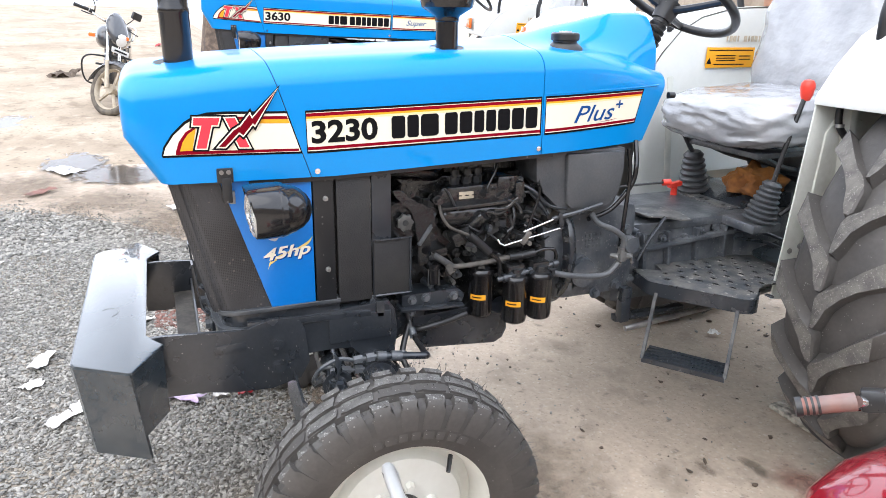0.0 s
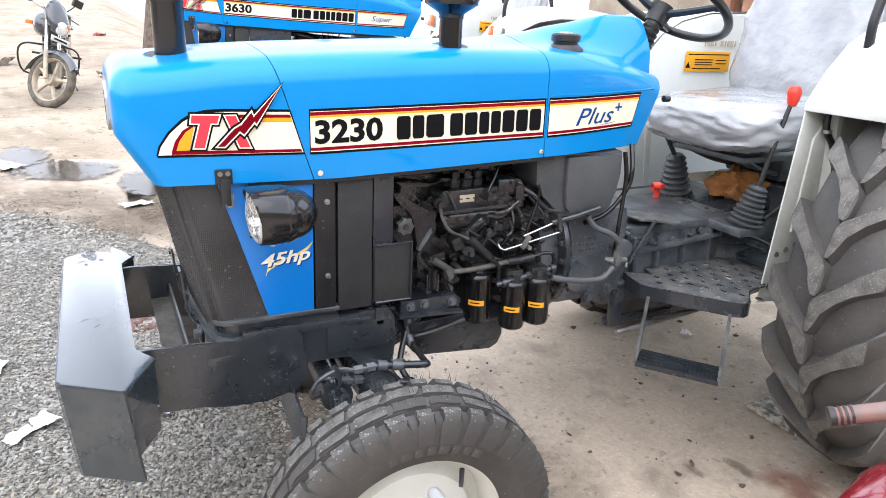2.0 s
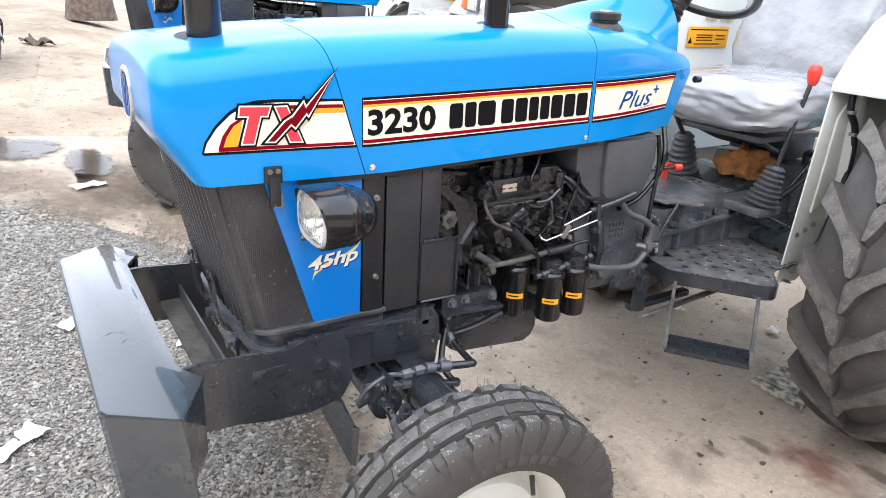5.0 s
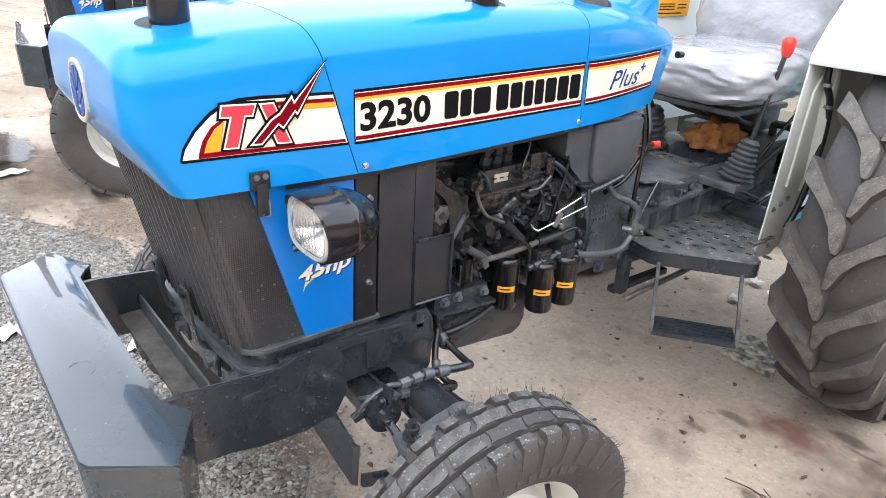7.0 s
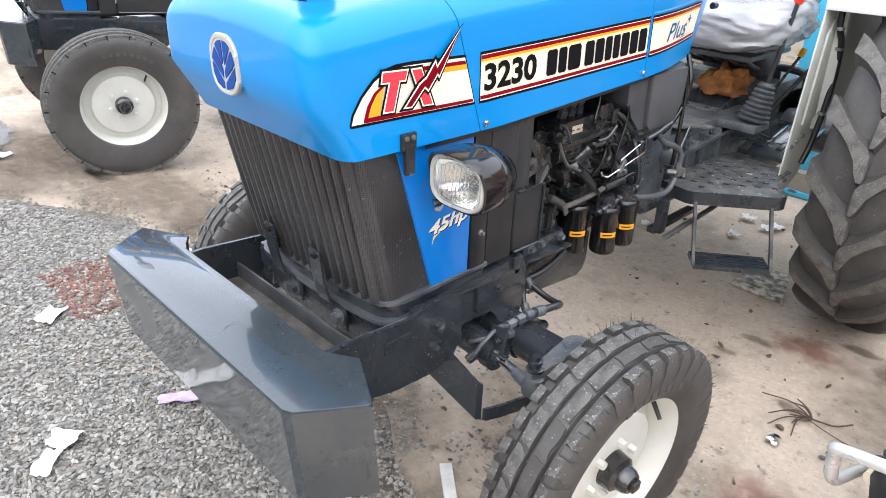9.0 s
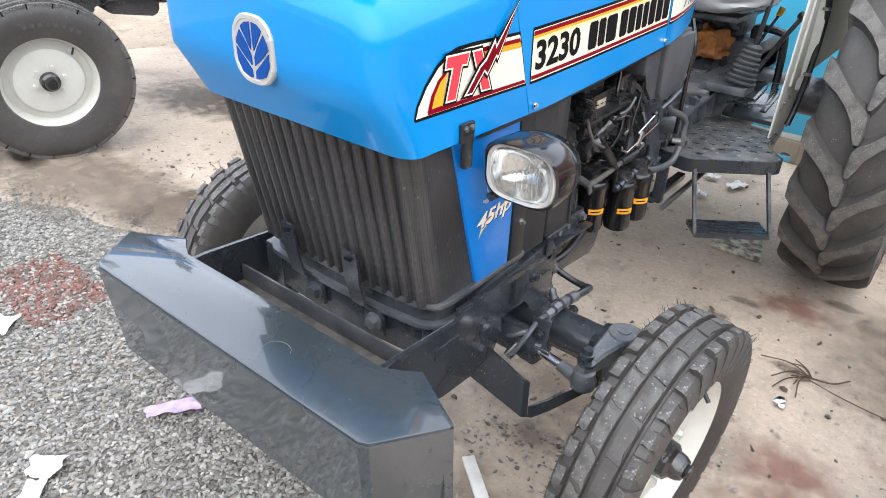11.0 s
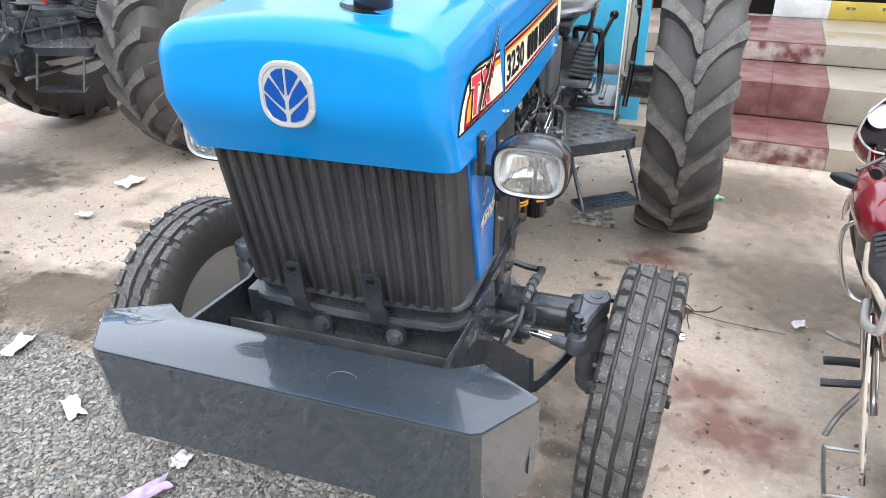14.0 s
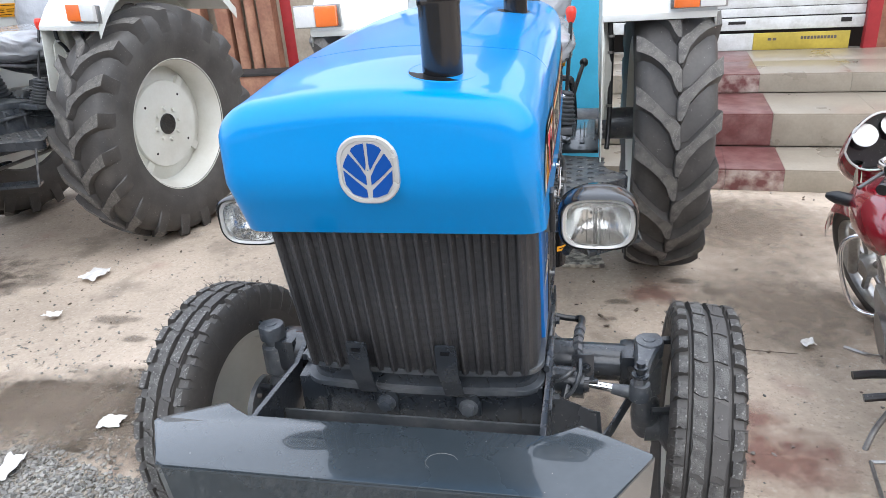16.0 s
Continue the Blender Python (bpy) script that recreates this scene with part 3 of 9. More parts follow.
def tyre_block_meshes(R, W):
    """Shoulder lugs and the blocks of the two middle ribs, each round angle 0."""
    h, out = W / 2, {}

    def lug(rows):
        bm = B()
        p, q = ([bm.verts.new((x, r * math.cos(a), r * math.sin(a))) for x, r, a in row] for row in rows)
        bm.faces.new(p)
        bm.faces.new(q)
        for i in range(len(p)):
            j = (i + 1) % len(p)
            bm.faces.new((p[i], p[j], q[j], q[i]))
        return mesh_of("tread_block", bm, (M_RUBBER, M_TREAD), lambda f: f.normal.y > 0.75)
    rnd = random.Random(5)

    def torn(x0, x1, d, sk):
        """A rib block with a chewed outline."""
        rim = [(x0 + (x1 - x0) * u, -d, u) for u in (0, 0.3, 0.62)] + [(x1, -d + 2 * d * u, 1) for u in (0, 0.22, 0.5, 0.8)] + [(x1 + (x0 - x1) * u, d, 1 - u) for u in (0, 0.35, 0.7)] + [(x0, d - 2 * d * u, 0) for u in (0, 0.3, 0.55, 0.82)]
        w, rows = abs(x1 - x0), ([], [])
        for x, a, u in rim:
            a += sk * (2 * u - 1)
            jx, ja = rnd.uniform(-0.09, 0.05) * w * (1 if x > (x0 + x1) / 2 else -1), rnd.uniform(-0.16, 0.04) * d * (1 if a > 0 else -1)
            rows[0].append((x + jx * 0.4, R * 0.968, a + ja * 0.4))
            rows[1].append((x + jx, R * (1.002 + rnd.uniform(-0.004, 0.001)), a + ja))
        return lug(rows)
    for s in (-1, 1):
        for v in range(4):
            d = 2 * math.pi / 34 * (0.36 if v % 2 else 0.30)
            shape = ((R * 0.785, 1.004), (R * 0.86, 1.020), (R * 0.93, 1.0), (R * 0.965, 0.95), (R * 0.992, 0.87), (R * 0.999, 0.80), (R * 0.998, 0.70), (R * 0.996, 0.62), (R * 0.94, 0.60))
            out[s, v] = lug([[(s * x * h, r, e * d * (1.15 if r < R * 0.94 else rnd.uniform(0.78, 1.05))) for r, x in shape] for e in (-1, 1)])
            out[s, v + 4] = torn(s * 0.075 * h, s * 0.455 * h, 2 * math.pi / 25 * 0.455, 0.012 * s)
    return out


def tyre_ribs(w, R, W):
    """Four plain ribs with small cuts, on the older pattern."""
    h = W / 2
    for x in (-0.74, -0.27, 0.27, 0.74):
        k = 0.985 if abs(x) > 0.5 else 1.0
        prof = [(R * 0.93, (x - 0.16) * h), (R * k, (x - 0.15) * h), (R * (k + 0.002), x * h), (R * k, (x + 0.15) * h), (R * 0.93, (x + 0.16) * h)]
        part("tread_rib", lathe(B(), prof, (0, 0, 0), "x", 80, cap=False), M_TREAD, w)
    for s in (-1, 1):
        cut = mesh_of("rib_cut", bx(B(), (s * 0.885 * h, R * 0.956, 0), (0.008, 0.024, 0.006), 0), (M_INK,))
        for k in range(22):
            piece("rib_cut", cut, w, CUR @ Matrix.Rotation(2 * math.pi * k / 22, 4, "X"))


def tyre_blocks(w, R, W):
    shapes = tyre_block_meshes(R, W)
    for s in (-1, 1):
        for k in range(34):
            piece("tread_block", shapes[s, k % 4], w, CUR @ Matrix.Rotation(2 * math.pi * (k + (0.5 if s > 0 else 0)) / 34, 4, "X"))
        for k in range(25):
            piece("tread_block", shapes[s, 4 + (k * 3) % 4], w, CUR @ Matrix.Rotation(2 * math.pi * (k + 0.5 * s) / 25, 4, "X"))


def tyre_hairs(bm, c, R, W, rnd, n=420):
    """Rubber moulding hairs on a new tyre."""
    c = Vector(c)
    for k in range(n):
        a = rnd.uniform(0, 2 * math.pi)
        s = rnd.choice((-1, 1, -1, 1, 0.2, -0.2))
        base = c + Vector((s * W * 0.44, R * 0.985 * math.cos(a), R * 0.985 * math.sin(a)))
        d = Vector((s * rnd.uniform(0.3, 1.0), math.cos(a) + rnd.uniform(-0.5, 0.5), math.sin(a) + rnd.uniform(-0.5, 0.5))).normalized()
        l = rnd.uniform(0.012, 0.027)
        t = d.cross(Vector((0.3, 0.5, 0.8))).normalized() * 0.0008
        u = d.cross(t).normalized() * 0.0008
        b3 = [bm.verts.new(base + w) for w in (t, -0.5 * t + u, -0.5 * t - u)]
        tip = bm.verts.new(base + d * l)
        for i in range(3):
            bm.faces.new((b3[i], b3[(i + 1) % 3], tip))
    return bm


def front_wheel(root, x, y, z, R, W, side, rnd, toe=0.0):
    """side: +1 where the wheel's outer face looks to +x."""
    global CUR
    keep = CUR
    CUR = pose(x, y, z, 0, 2.5 * side, toe)
    o = side
    rim = R * (0.56 if R > 0.36 else 0.60)
    prof = [(rim + 0.014, 0.052 * o), (rim + 0.016, 0.058 * o), (rim + 0.006, 0.060 * o), (rim - 0.004, 0.050 * o), (rim - 0.016, 0.020 * o), (rim - 0.022, -0.012 * o), (rim - 0.016, -0.045 * o), (rim + 0.010, -0.058 * o), (rim + 0.014, -0.052 * o), (rim - 0.004, -0.040 * o), (rim - 0.010, -0.012 * o), (rim - 0.004, 0.022 * o), (rim + 0.008, 0.048 * o)]
    w = part("front_wheel", lathe(B(), prof, (0, 0, 0), "x", 64, closed=True), M_WHITE, root, "white painted steel front wheel")
    bm = lathe(B(), [(0.001, 0.020 * o), (0.060, 0.022 * o), (rim * 0.66, 0.024 * o), (rim * 0.72, 0.020 * o), (rim * 0.745, 0.006 * o), (rim * 0.78, -0.004 * o), (rim - 0.018, -0.010 * o), (rim - 0.018, -0.016 * o), (rim * 0.5, 0.012 * o), (0.001, 0.010 * o)], (0, 0, 0), "x", 48)
    part("disc", bm, M_WHITE, w, "white pressed wheel disc")
    bm = lathe(B(), [(0.001, 0.088 * o), (0.024, 0.086 * o), (0.030, 0.076 * o), (0.033, 0.060 * o), (0.044, 0.052 * o), (0.047, 0.020 * o)], (0, 0, 0), "x", 28)
    bx(bm, (0.092 * o, 0, 0), (0.012, 0.026, 0.026), 0.003)
    part("hub", bm, M_ENGINE, w, "black hub cap")
    for k in range(6):
        a = 2 * math.pi * k / 6 + 0.3
        cc = Vector((0.022 * o, 0.072 * math.cos(a), 0.072 * math.sin(a)))
        part("wheel_nut", cy(B(), cc, cc + Vector((0.018 * o, 0, 0)), 0.012, 0.010, 6), M_WHITE, w)
    a = 0.9
    part("valve_stem", cy(B(), (0.03 * o, (rim - 0.02) * math.cos(a), (rim - 0.02) * math.sin(a)), (0.062 * o, (rim - 0.045) * math.cos(a), (rim - 0.045) * math.sin(a)), 0.006, 0.005, 8), M_PLASTIC, w)
    t = part("tyre", tyre_ribbed(B(), (0, 0, 0), R, W), M_RUBBER, w, "black ribbed tractor tyre", 30)
    (tyre_ribs if R > 0.36 else tyre_blocks)(t, R, W)
    # moulded word on the sidewall as plain raised bars
    for k in range(8):
        a = 1.05 + 0.115 * k
        bm = bx(B(), (0, R * 0.745, 0), (0.0022, 0.026, 0.019 if k % 3 else 0.024), 0.0008)
        part("sidewall_bar", bm, M_RUBBER, t).matrix_basis = CUR @ Matrix.Rotation(a, 4, "X") @ Matrix.Translation((o * W * 0.484, 0, 0)) @ CUR.inverted()
    tagged(part("moulding_hairs", tyre_hairs(B(), (0, 0, 0), R, W, rnd), M_RUBBER, w), kind="stuff")
    CUR = keep
    return w


def rear_tyre(bm, R, W, seg=72):
    h = W / 2
    half = [(R * 0.535, h * 0.66), (R * 0.55, h * 0.80), (R * 0.66, h * 0.98), (R * 0.76, h), (R * 0.86, h * 0.95), (R * 0.915, h * 0.84), (R * 0.935, h * 0.66), (R * 0.945, h * 0.3), (R * 0.948, 0)]
    return lathe(bm, half + [(r, -x) for r, x in half[-2::-1]], (0, 0, 0), "x", seg, cap=False)


def lug_mesh(R, W, s):
    """One slanted tread bar from the middle to the shoulder."""
    h, rings = W / 2, []
    # along the bar: across, angle, width, base radius, top radius
    steps = ((-0.06, -0.058, 0.056, 0.940, 0.985), (-0.03, -0.052, 0.086, 0.940, 0.994), (0.05, -0.034, 0.104, 0.940, 1.0), (0.13, -0.004, 0.090, 0.939, 1.0), (0.22, 0.040, 0.058, 0.937, 1.0), (0.42, 0.106, 0.050, 0.930, 0.997), (0.64, 0.170, 0.056, 0.912, 0.990), (0.86, 0.222, 0.068, 0.875, 0.976), (1.0, 0.254, 0.072, 0.82, 0.955), (1.015, 0.266, 0.072, 0.76, 0.84))
    for x, a, wd, rb, rt in steps:
        a *= -0.82
        d, xx = wd / R / 2, s * x * h
        rings.append([Vector((xx if r == rt or x < 0.95 else xx * 0.97, r * R * math.cos(aa), r * R * math.sin(aa))) for aa, r in ((a - d * 1.45, rb), (a - d, rt), (a + d, rt), (a + d * 1.45, rb))])
    return mesh_of("lug", loft(B(), rings, cap=True, wrap=True), (M_RUBBER, M_LUG), lambda f: f.normal.dot(Vector((0, f.calc_center_median().y, f.calc_center_median().z)).normalized()) > 0.8)


def rear_lugs(tyre, R, W, n=20):
    """Slanted bars in two rows that meet in a V."""
    for s in (-1, 1):
        data = lug_mesh(R, W, s)
        for k in range(n):
            piece("lug", data, tyre, CUR @ Matrix.Rotation(2 * math.pi * (k + (0.5 if s > 0 else 0.0)) / n, 4, "X"))


def rear_wheel(root, x, y, z, R, W, side, turn=0.0):
    global CUR
    keep = CUR
    # the V of the lugs points down at the wheel's front
    CUR = pose(x, y, z, turn, 0, 0)
    o = side
    q = R * 0.545
    prof = [(q + 0.018, 0.135 * o), (q + 0.020, 0.145 * o), (q + 0.006, 0.147 * o), (q - 0.004, 0.130 * o), (q - 0.030, 0.085 * o), (q - 0.038, 0.0), (q - 0.025, -0.09 * o), (q + 0.01, -0.14 * o), (q + 0.018, -0.13 * o), (q - 0.01, -0.08 * o), (q - 0.02, 0.0), (q - 0.012, 0.09 * o), (q + 0.010, 0.128 * o)]
    w = part("rear_wheel", lathe(B(), prof, (0, 0, 0), "x", 72, closed=True), M_WHITE, root, "cream white steel rear rim")
    bm = lathe(B(), [(0.001, 0.034 * o), (0.105, 0.036 * o), (0.125, 0.040 * o), (0.245, 0.034 * o), (0.262, 0.030 * o), (0.268, 0.018 * o), (0.262, 0.006 * o), (q - 0.034, -0.022 * o), (q - 0.034, -0.030 * o), (0.24, -0.004 * o), (0.001, 0.018 * o)], (0, 0, 0), "x", 56)
    part("disc", bm, M_WHITE, w, "cream white dished disc")
    part("hub", lathe(B(), [(0.001, 0.045 * o), (0.062, 0.044 * o), (0.066, 0.03 * o)], (0, 0, 0), "x", 28), M_ENGINE, w, "black axle hub")
    for k in range(8):
        a = 2 * math.pi * k / 8
        cc = Vector((0.03 * o, 0.098 * math.cos(a), 0.098 * math.sin(a)))
        part("wheel_nut", cy(B(), cc, cc + Vector((0.022 * o, 0, 0)), 0.015, 0.013, 6), M_WHITE, w)
    for k in range(4):
        a = math.pi * (k + 0.5) / 2
        cc = Vector((0.034 * o, 0.205 * math.cos(a), 0.205 * math.sin(a)))
        part("disc_hole", cy(B(), cc, cc + Vector((0.0025 * o, 0, 0)), 0.008, None, 12), M_INK, w)
        part("disc_lug", bx(B(), (0.004 * o, 0.288 * math.cos(a), 0.288 * math.sin(a)), (0.030, 0.075, 0.055), 0.006, (math.degrees(a), 0, 0)), M_WHITE, w, "white welded disc bracket")
    t = part("tyre", rear_tyre(B(), R, W), M_RUBBER, w, "black tractor tyre carcass", 40)
    rear_lugs(t, R, W)
    CUR = keep
    return w


def rounded_rect(w, h, r, n=5):
    pts = []
    for cx, cz, a0 in ((w - r, h - r, 0), (-w + r, h - r, 90), (-w + r, -h + r, 180), (w - r, -h + r, 270)):
        for k in range(n + 1):
            a = radians(a0 + 90 * k / n)
            pts.append((cx + r * math.cos(a), cz + r * math.sin(a)))
    return pts


def headlight(root, c, s):
    """A rounded lamp that looks forward; s: side of the tractor."""
    cx, cyy, cz = c
    w, h = 0.068, 0.051
    rr = []
    for k in range(40):
        a = 2 * math.pi * k / 40
        u, v = math.cos(a), math.sin(a)
        rr.append((w * abs(u) ** 0.62 * (1 if u > 0 else -1), h * abs(v) ** 0.62 * (1 if v > 0 else -1)))

    def ring(dy, k, brow=0.0, soft=0.0):
        out = []
        for i, (x, z) in enumerate(rr):
            a = 2 * math.pi * i / 40
            x, z = x + (w * 1.04 * math.cos(a) - x) * soft, z + (h * 1.10 * math.sin(a) - z) * soft
            out.append((cx + x * k, cyy + dy - brow * max(0.0, z / h), cz + z * k))
        return out
    rings = [ring(0.004, 0.96, 0.010), ring(-0.006, 1.04, 0.014), ring(-0.004, 1.09, 0.012), ring(0.012, 1.115, 0.006, 0.1), ring(0.040, 1.11, 0, 0.4), ring(0.050, 1.085, 0, 0.6), ring(0.052, 1.11, 0, 0.6), ring(0.064, 1.07, 0, 0.75), ring(0.066, 1.03, 0, 0.8), ring(0.084, 0.94, 0, 1), ring(0.102, 0.78, 0, 1), ring(0.116, 0.56, 0, 1), ring(0.124, 0.30, 0, 1), ring(0.127, 0.02, 0, 1)]
    body = part("headlight", loft(B(), rings, wrap=True), M_GLOSS, root, "rounded rectangular headlight in a glossy black shell", 40)
    part("lamp_rim", loft(B(), [ring(0.004, 1.0), ring(-0.006, 1.015), ring(-0.010, 0.97), ring(-0.008, 0.88), ring(0.0, 0.86)], wrap=True), M_SILVER, body, "bright lamp rim", 60)
    part("reflector", loft(B(), [ring(-0.002, 0.88), ring(0.014, 0.80), ring(0.030, 0.6), ring(0.042, 0.3), ring(0.045, 0.03)], wrap=True), M_REFLECT, body, "mirror reflector", 60)
    bm = loft(B(), [ring(-0.006, 0.875), ring(-0.012, 0.7), ring(-0.0155, 0.4), ring(-0.0165, 0.02)], wrap=True)
    lens = shell(part("lens", bm, M_LENS, body, "clear ribbed glass lens", 60), 0.003)
    lens.visible_shadow = False
    for k in range(9):
        x = -0.040 + 0.010 * k
        zz = 0.034 - 0.004 * (abs(k - 4) > 2)
        part("lens_rib", tube(B(), [(cx + x, cyy - 0.0125, cz - zz), (cx + x, cyy - 0.0165, cz), (cx + x, cyy - 0.0125, cz + zz)], 0.0016, 5, 3), M_LENS, lens)
    part("bulb", cy(B(), (cx, cyy + 0.034, cz), (cx, cyy + 0.012, cz), 0.008, 0.005, 10), M_STEEL, body)
    bm = cy(B(), (cx - 0.05 * s, cyy + 0.05, cz - 0.03), (cx - 0.105 * s, cyy + 0.06, cz - 0.03), 0.012, None, 10)
    cy(bm, (cx - 0.045 * s, cyy + 0.03, cz - 0.052), (cx - 0.06 * s, cyy - 0.005, cz - 0.06), 0.008, None, 8)
    part("bracket", bm, M_BLACK, body)


def bolt(parent, p, axis, r=0.011, l=0.010, mat=None):
    p, d = Vector(p), Vector(axis)
    bm = cy(B(), p, p + d * 0.003, r * 1.5, None, 16)
    cy(bm, p + d * 0.003, p + d * (0.003 + l), r, None, 6)
    part("bolt", bm, mat or M_BLACK, parent)


def grille_parts(root):
    # top and bottom outlines of the grille, front face and both cheeks
    def outline(w, yf, yb, r, n=6):
        pts = [(-w, yb), (-w, yf + r)]
        for k in range(1, n):
            a = radians(180 + 90 * k / n)
            pts.append((-w + r + r * math.cos(a), yf + r + r * math.sin(a)))
        pts.append((-w + r, yf))
        m = 8
        pts += [(-w + r + (2 * w - 2 * r) * k / m, yf - 0.012 * math.sin(math.pi * k / m)) for k in range(1, m)]
        half = [(-x, y) for x, y in pts[:pts.index((-w + r, yf)) + 1]][::-1]
        return pts + half
    top, low = outline(0.242, -0.420, -0.300, 0.030), outline(0.238, -0.346, -0.205, 0.030)
    rings = [[(x, y, 1.075) for x, y in top], [(x, y, 0.705) for x, y in low]]
    g = part("grille", loft(B(), rings), M_GRILLE, root, "black perforated grille shell", 60)
    shell(g, 0.006, 1)
    # upright bars, each a rounded tapering rib
    def rib(x1, y1, nx1, ny1, x0, y0, w, zt=1.070, proud=1.0):
        bm = B()
        rings = []
        for x, y, z in ((x1, y1, zt), (x0, y0, 0.712)):
            t = Vector((-ny1, nx1))
            ring = []
            for a, b in ((-w, -0.002), (-w * 0.7, 0.011), (-w * 0.25, 0.017), (w * 0.25, 0.017), (w * 0.7, 0.011), (w, -0.002)):
                b *= proud
                ring.append((x + t.x * a + nx1 * b, y + t.y * a + ny1 * b, z))
            rings.append(ring)
        loft(bm, rings, cap=True)
        return bm
    n = 16
    for k in range(n):
        f = -1 + 2 * (k + 0.5) / n
        bulge = 0.012 * math.cos(f * math.pi / 2)
        part("grille_bar", rib(f * 0.238, -0.420 - bulge, 0, -1, f * 0.233, -0.346 - bulge, 0.0102), M_GRILLE, g)
    for s in (-1, 1):
        for k in range(4):
            f = (k + 0.6) / 4.2
            part("grille_bar", rib(s * 0.242, -0.393 + 0.075 * f, s, 0, s * 0.238, -0.325 + 0.10 * f, 0.0095, 1.050, 0.34), M_GRILLE, g)
    # stepped trough below it
    base = None
    for z0, z1, grow_by in ((0.704, 0.716, 0.012), (0.668, 0.705, 0.000), (0.657, 0.669, 0.012), (0.646, 0.658, 0.004), (0.575, 0.647, -0.002)):
        o = outline(0.243 + grow_by, -0.346 - grow_by, -0.05, 0.05)
        bm = prism(B(), o, "z", z0, z1, 0.003)
        p = part("grille_trough" if base is None else "trough_step", bm, M_TROUGH if grow_by > 0.01 else M_BLACK, base or root)
        base = base or p
    # sprung flat straps: an upright blade, a short shelf, and the bolted foot
    for x, xb in ((-0.108, -0.070), (0.072, 0.104)):
        bm, rings = B(), []
        for xx, y, z, w in ((x, -0.402, 0.793, 0.019), (x, -0.4005, 0.783, 0.021), (x + 0.001, -0.396, 0.725, 0.0205), (x + 0.010, -0.388, 0.672, 0.019), (x + 0.014, -0.382, 0.664, 0.019), (xb - 0.008, -0.372, 0.661, 0.020), (xb, -0.366, 0.657, 0.020), (xb, -0.364, 0.640, 0.020), (xb, -0.364, 0.604, 0.018)):
            rings.append([(xx - w, y, z), (xx + w, y, z), (xx + w, y + 0.005, z + 0.001), (xx - w, y + 0.005, z + 0.001)])
        st = part("grille_strap", loft(bm, rings, cap=True, wrap=True), M_BLACK, root, "flat black steel strap")
        part("strap_foot", prism(B(), [(xb - 0.026, 0.600), (xb + 0.026, 0.600), (xb + 0.026, 0.640), (xb + 0.018, 0.662), (xb + 0.012, 0.652), (xb - 0.010, 0.650), (xb - 0.016, 0.660), (xb - 0.026, 0.648)], "y", -0.366, -0.358, 0.002), M_BLACK, st)
        bolt(st, (xb, -0.366, 0.628), (0, -1, 0), 0.0135, 0.012, M_DUSTY)
        part("slot", bx(B(), (x, -0.4035, 0.778), (0.018, 0.004, 0.006), 0.001), M_INK, st)


ANGLE_Y = -0.399


def bumper_parts(root):
    f = [(-0.375, -0.668), (0.375, -0.668), (0.392, -0.660), (0.462, -0.556), (0.463, -0.546), (0.345, -0.482), (0.318, -0.505), (0.285, -0.522), (-0.285, -0.522), (-0.318, -0.505), (-0.345, -0.482), (-0.463, -0.546), (-0.462, -0.556), (-0.392, -0.660)]
    bumper = part("front_bumper", prism(B(), f, "z", 0.686, 0.694, 0.002), M_SLATE, root, "dark grey painted steel weight bracket")
    # front and end plates, folded down
    line = [(-0.463, -0.548), (-0.391, -0.660), (-0.375, -0.667), (0.375, -0.667), (0.391, -0.660), (0.463, -0.548)]
    rings = []
    for z, k in ((0.690, 0.0), (0.688, 0.001), (0.480, -0.020), (0.474, -0.020)):
        rings.append([(x * (1 + k * 0.6), y - k * 0.9, z) for x, y in line])
    pl = part("front_plate", loft(B(), rings), M_SLATE, bumper, "dark grey front plate", 20)
    shell(pl, 0.008, 0)
    for s in (-1, 1):
        prof = [(-0.536, 0.684), (-0.485, 0.684), (-0.300, 0.668), (-0.235, 0.690), (-0.165, 0.686), (-0.150, 0.655), (-0.140, 0.56), (-0.165, 0.515), (-0.24, 0.497), (-0.34, 0.505), (-0.40, 0.520), (-0.536, 0.525)]
        arm = part("bumper_arm", prism(B(), prof, "x", s * 0.272, s * 0.284, 0.002), M_BLACK, bumper, "black steel side plate")
        part("slot", bx(B(), (s * 0.285, -0.335, 0.628), (0.003, 0.075, 0.022), 0.001), M_BLACK, arm)
        for z in (0.622, 0.557):
            bolt(arm, (s * 0.284, -0.220, z), (s, 0, 0), 0.013, 0.010)
        bx_end = prism(B(), [(s * 0.455, -0.546), (s * 0.345, -0.486), (s * 0.345, -0.494), (s * 0.455, -0.556)], "z", 0.52, 0.686, 0.0)
        part("end_gusset", bx_end, M_SLATE, bumper)
    bm = bx(B(), (0, ANGLE_Y, 0.598), (0.54, 0.006, 0.048), 0.002)
    bar = part("cross_bar", bm, M_TROUGH, bumper, "dusty black angle iron")
    part("bar_flange", bx(B(), (0, ANGLE_Y - 0.027, 0.578), (0.54, 0.054, 0.006), 0.002), M_DUSTPIPE, bar, "flange thick with tan dust")
    # scratch mark
    bm = tube(B(), [(0.115 + 0.028 * math.cos(a), -0.606 + 0.022 * math.sin(a), 0.6942) for a in (0.4, 1.0, 1.8, 2.6, 3.4, 4.0)], 0.0006, 4)
    part("scratch", bm, M_CASTGREY, bumper)


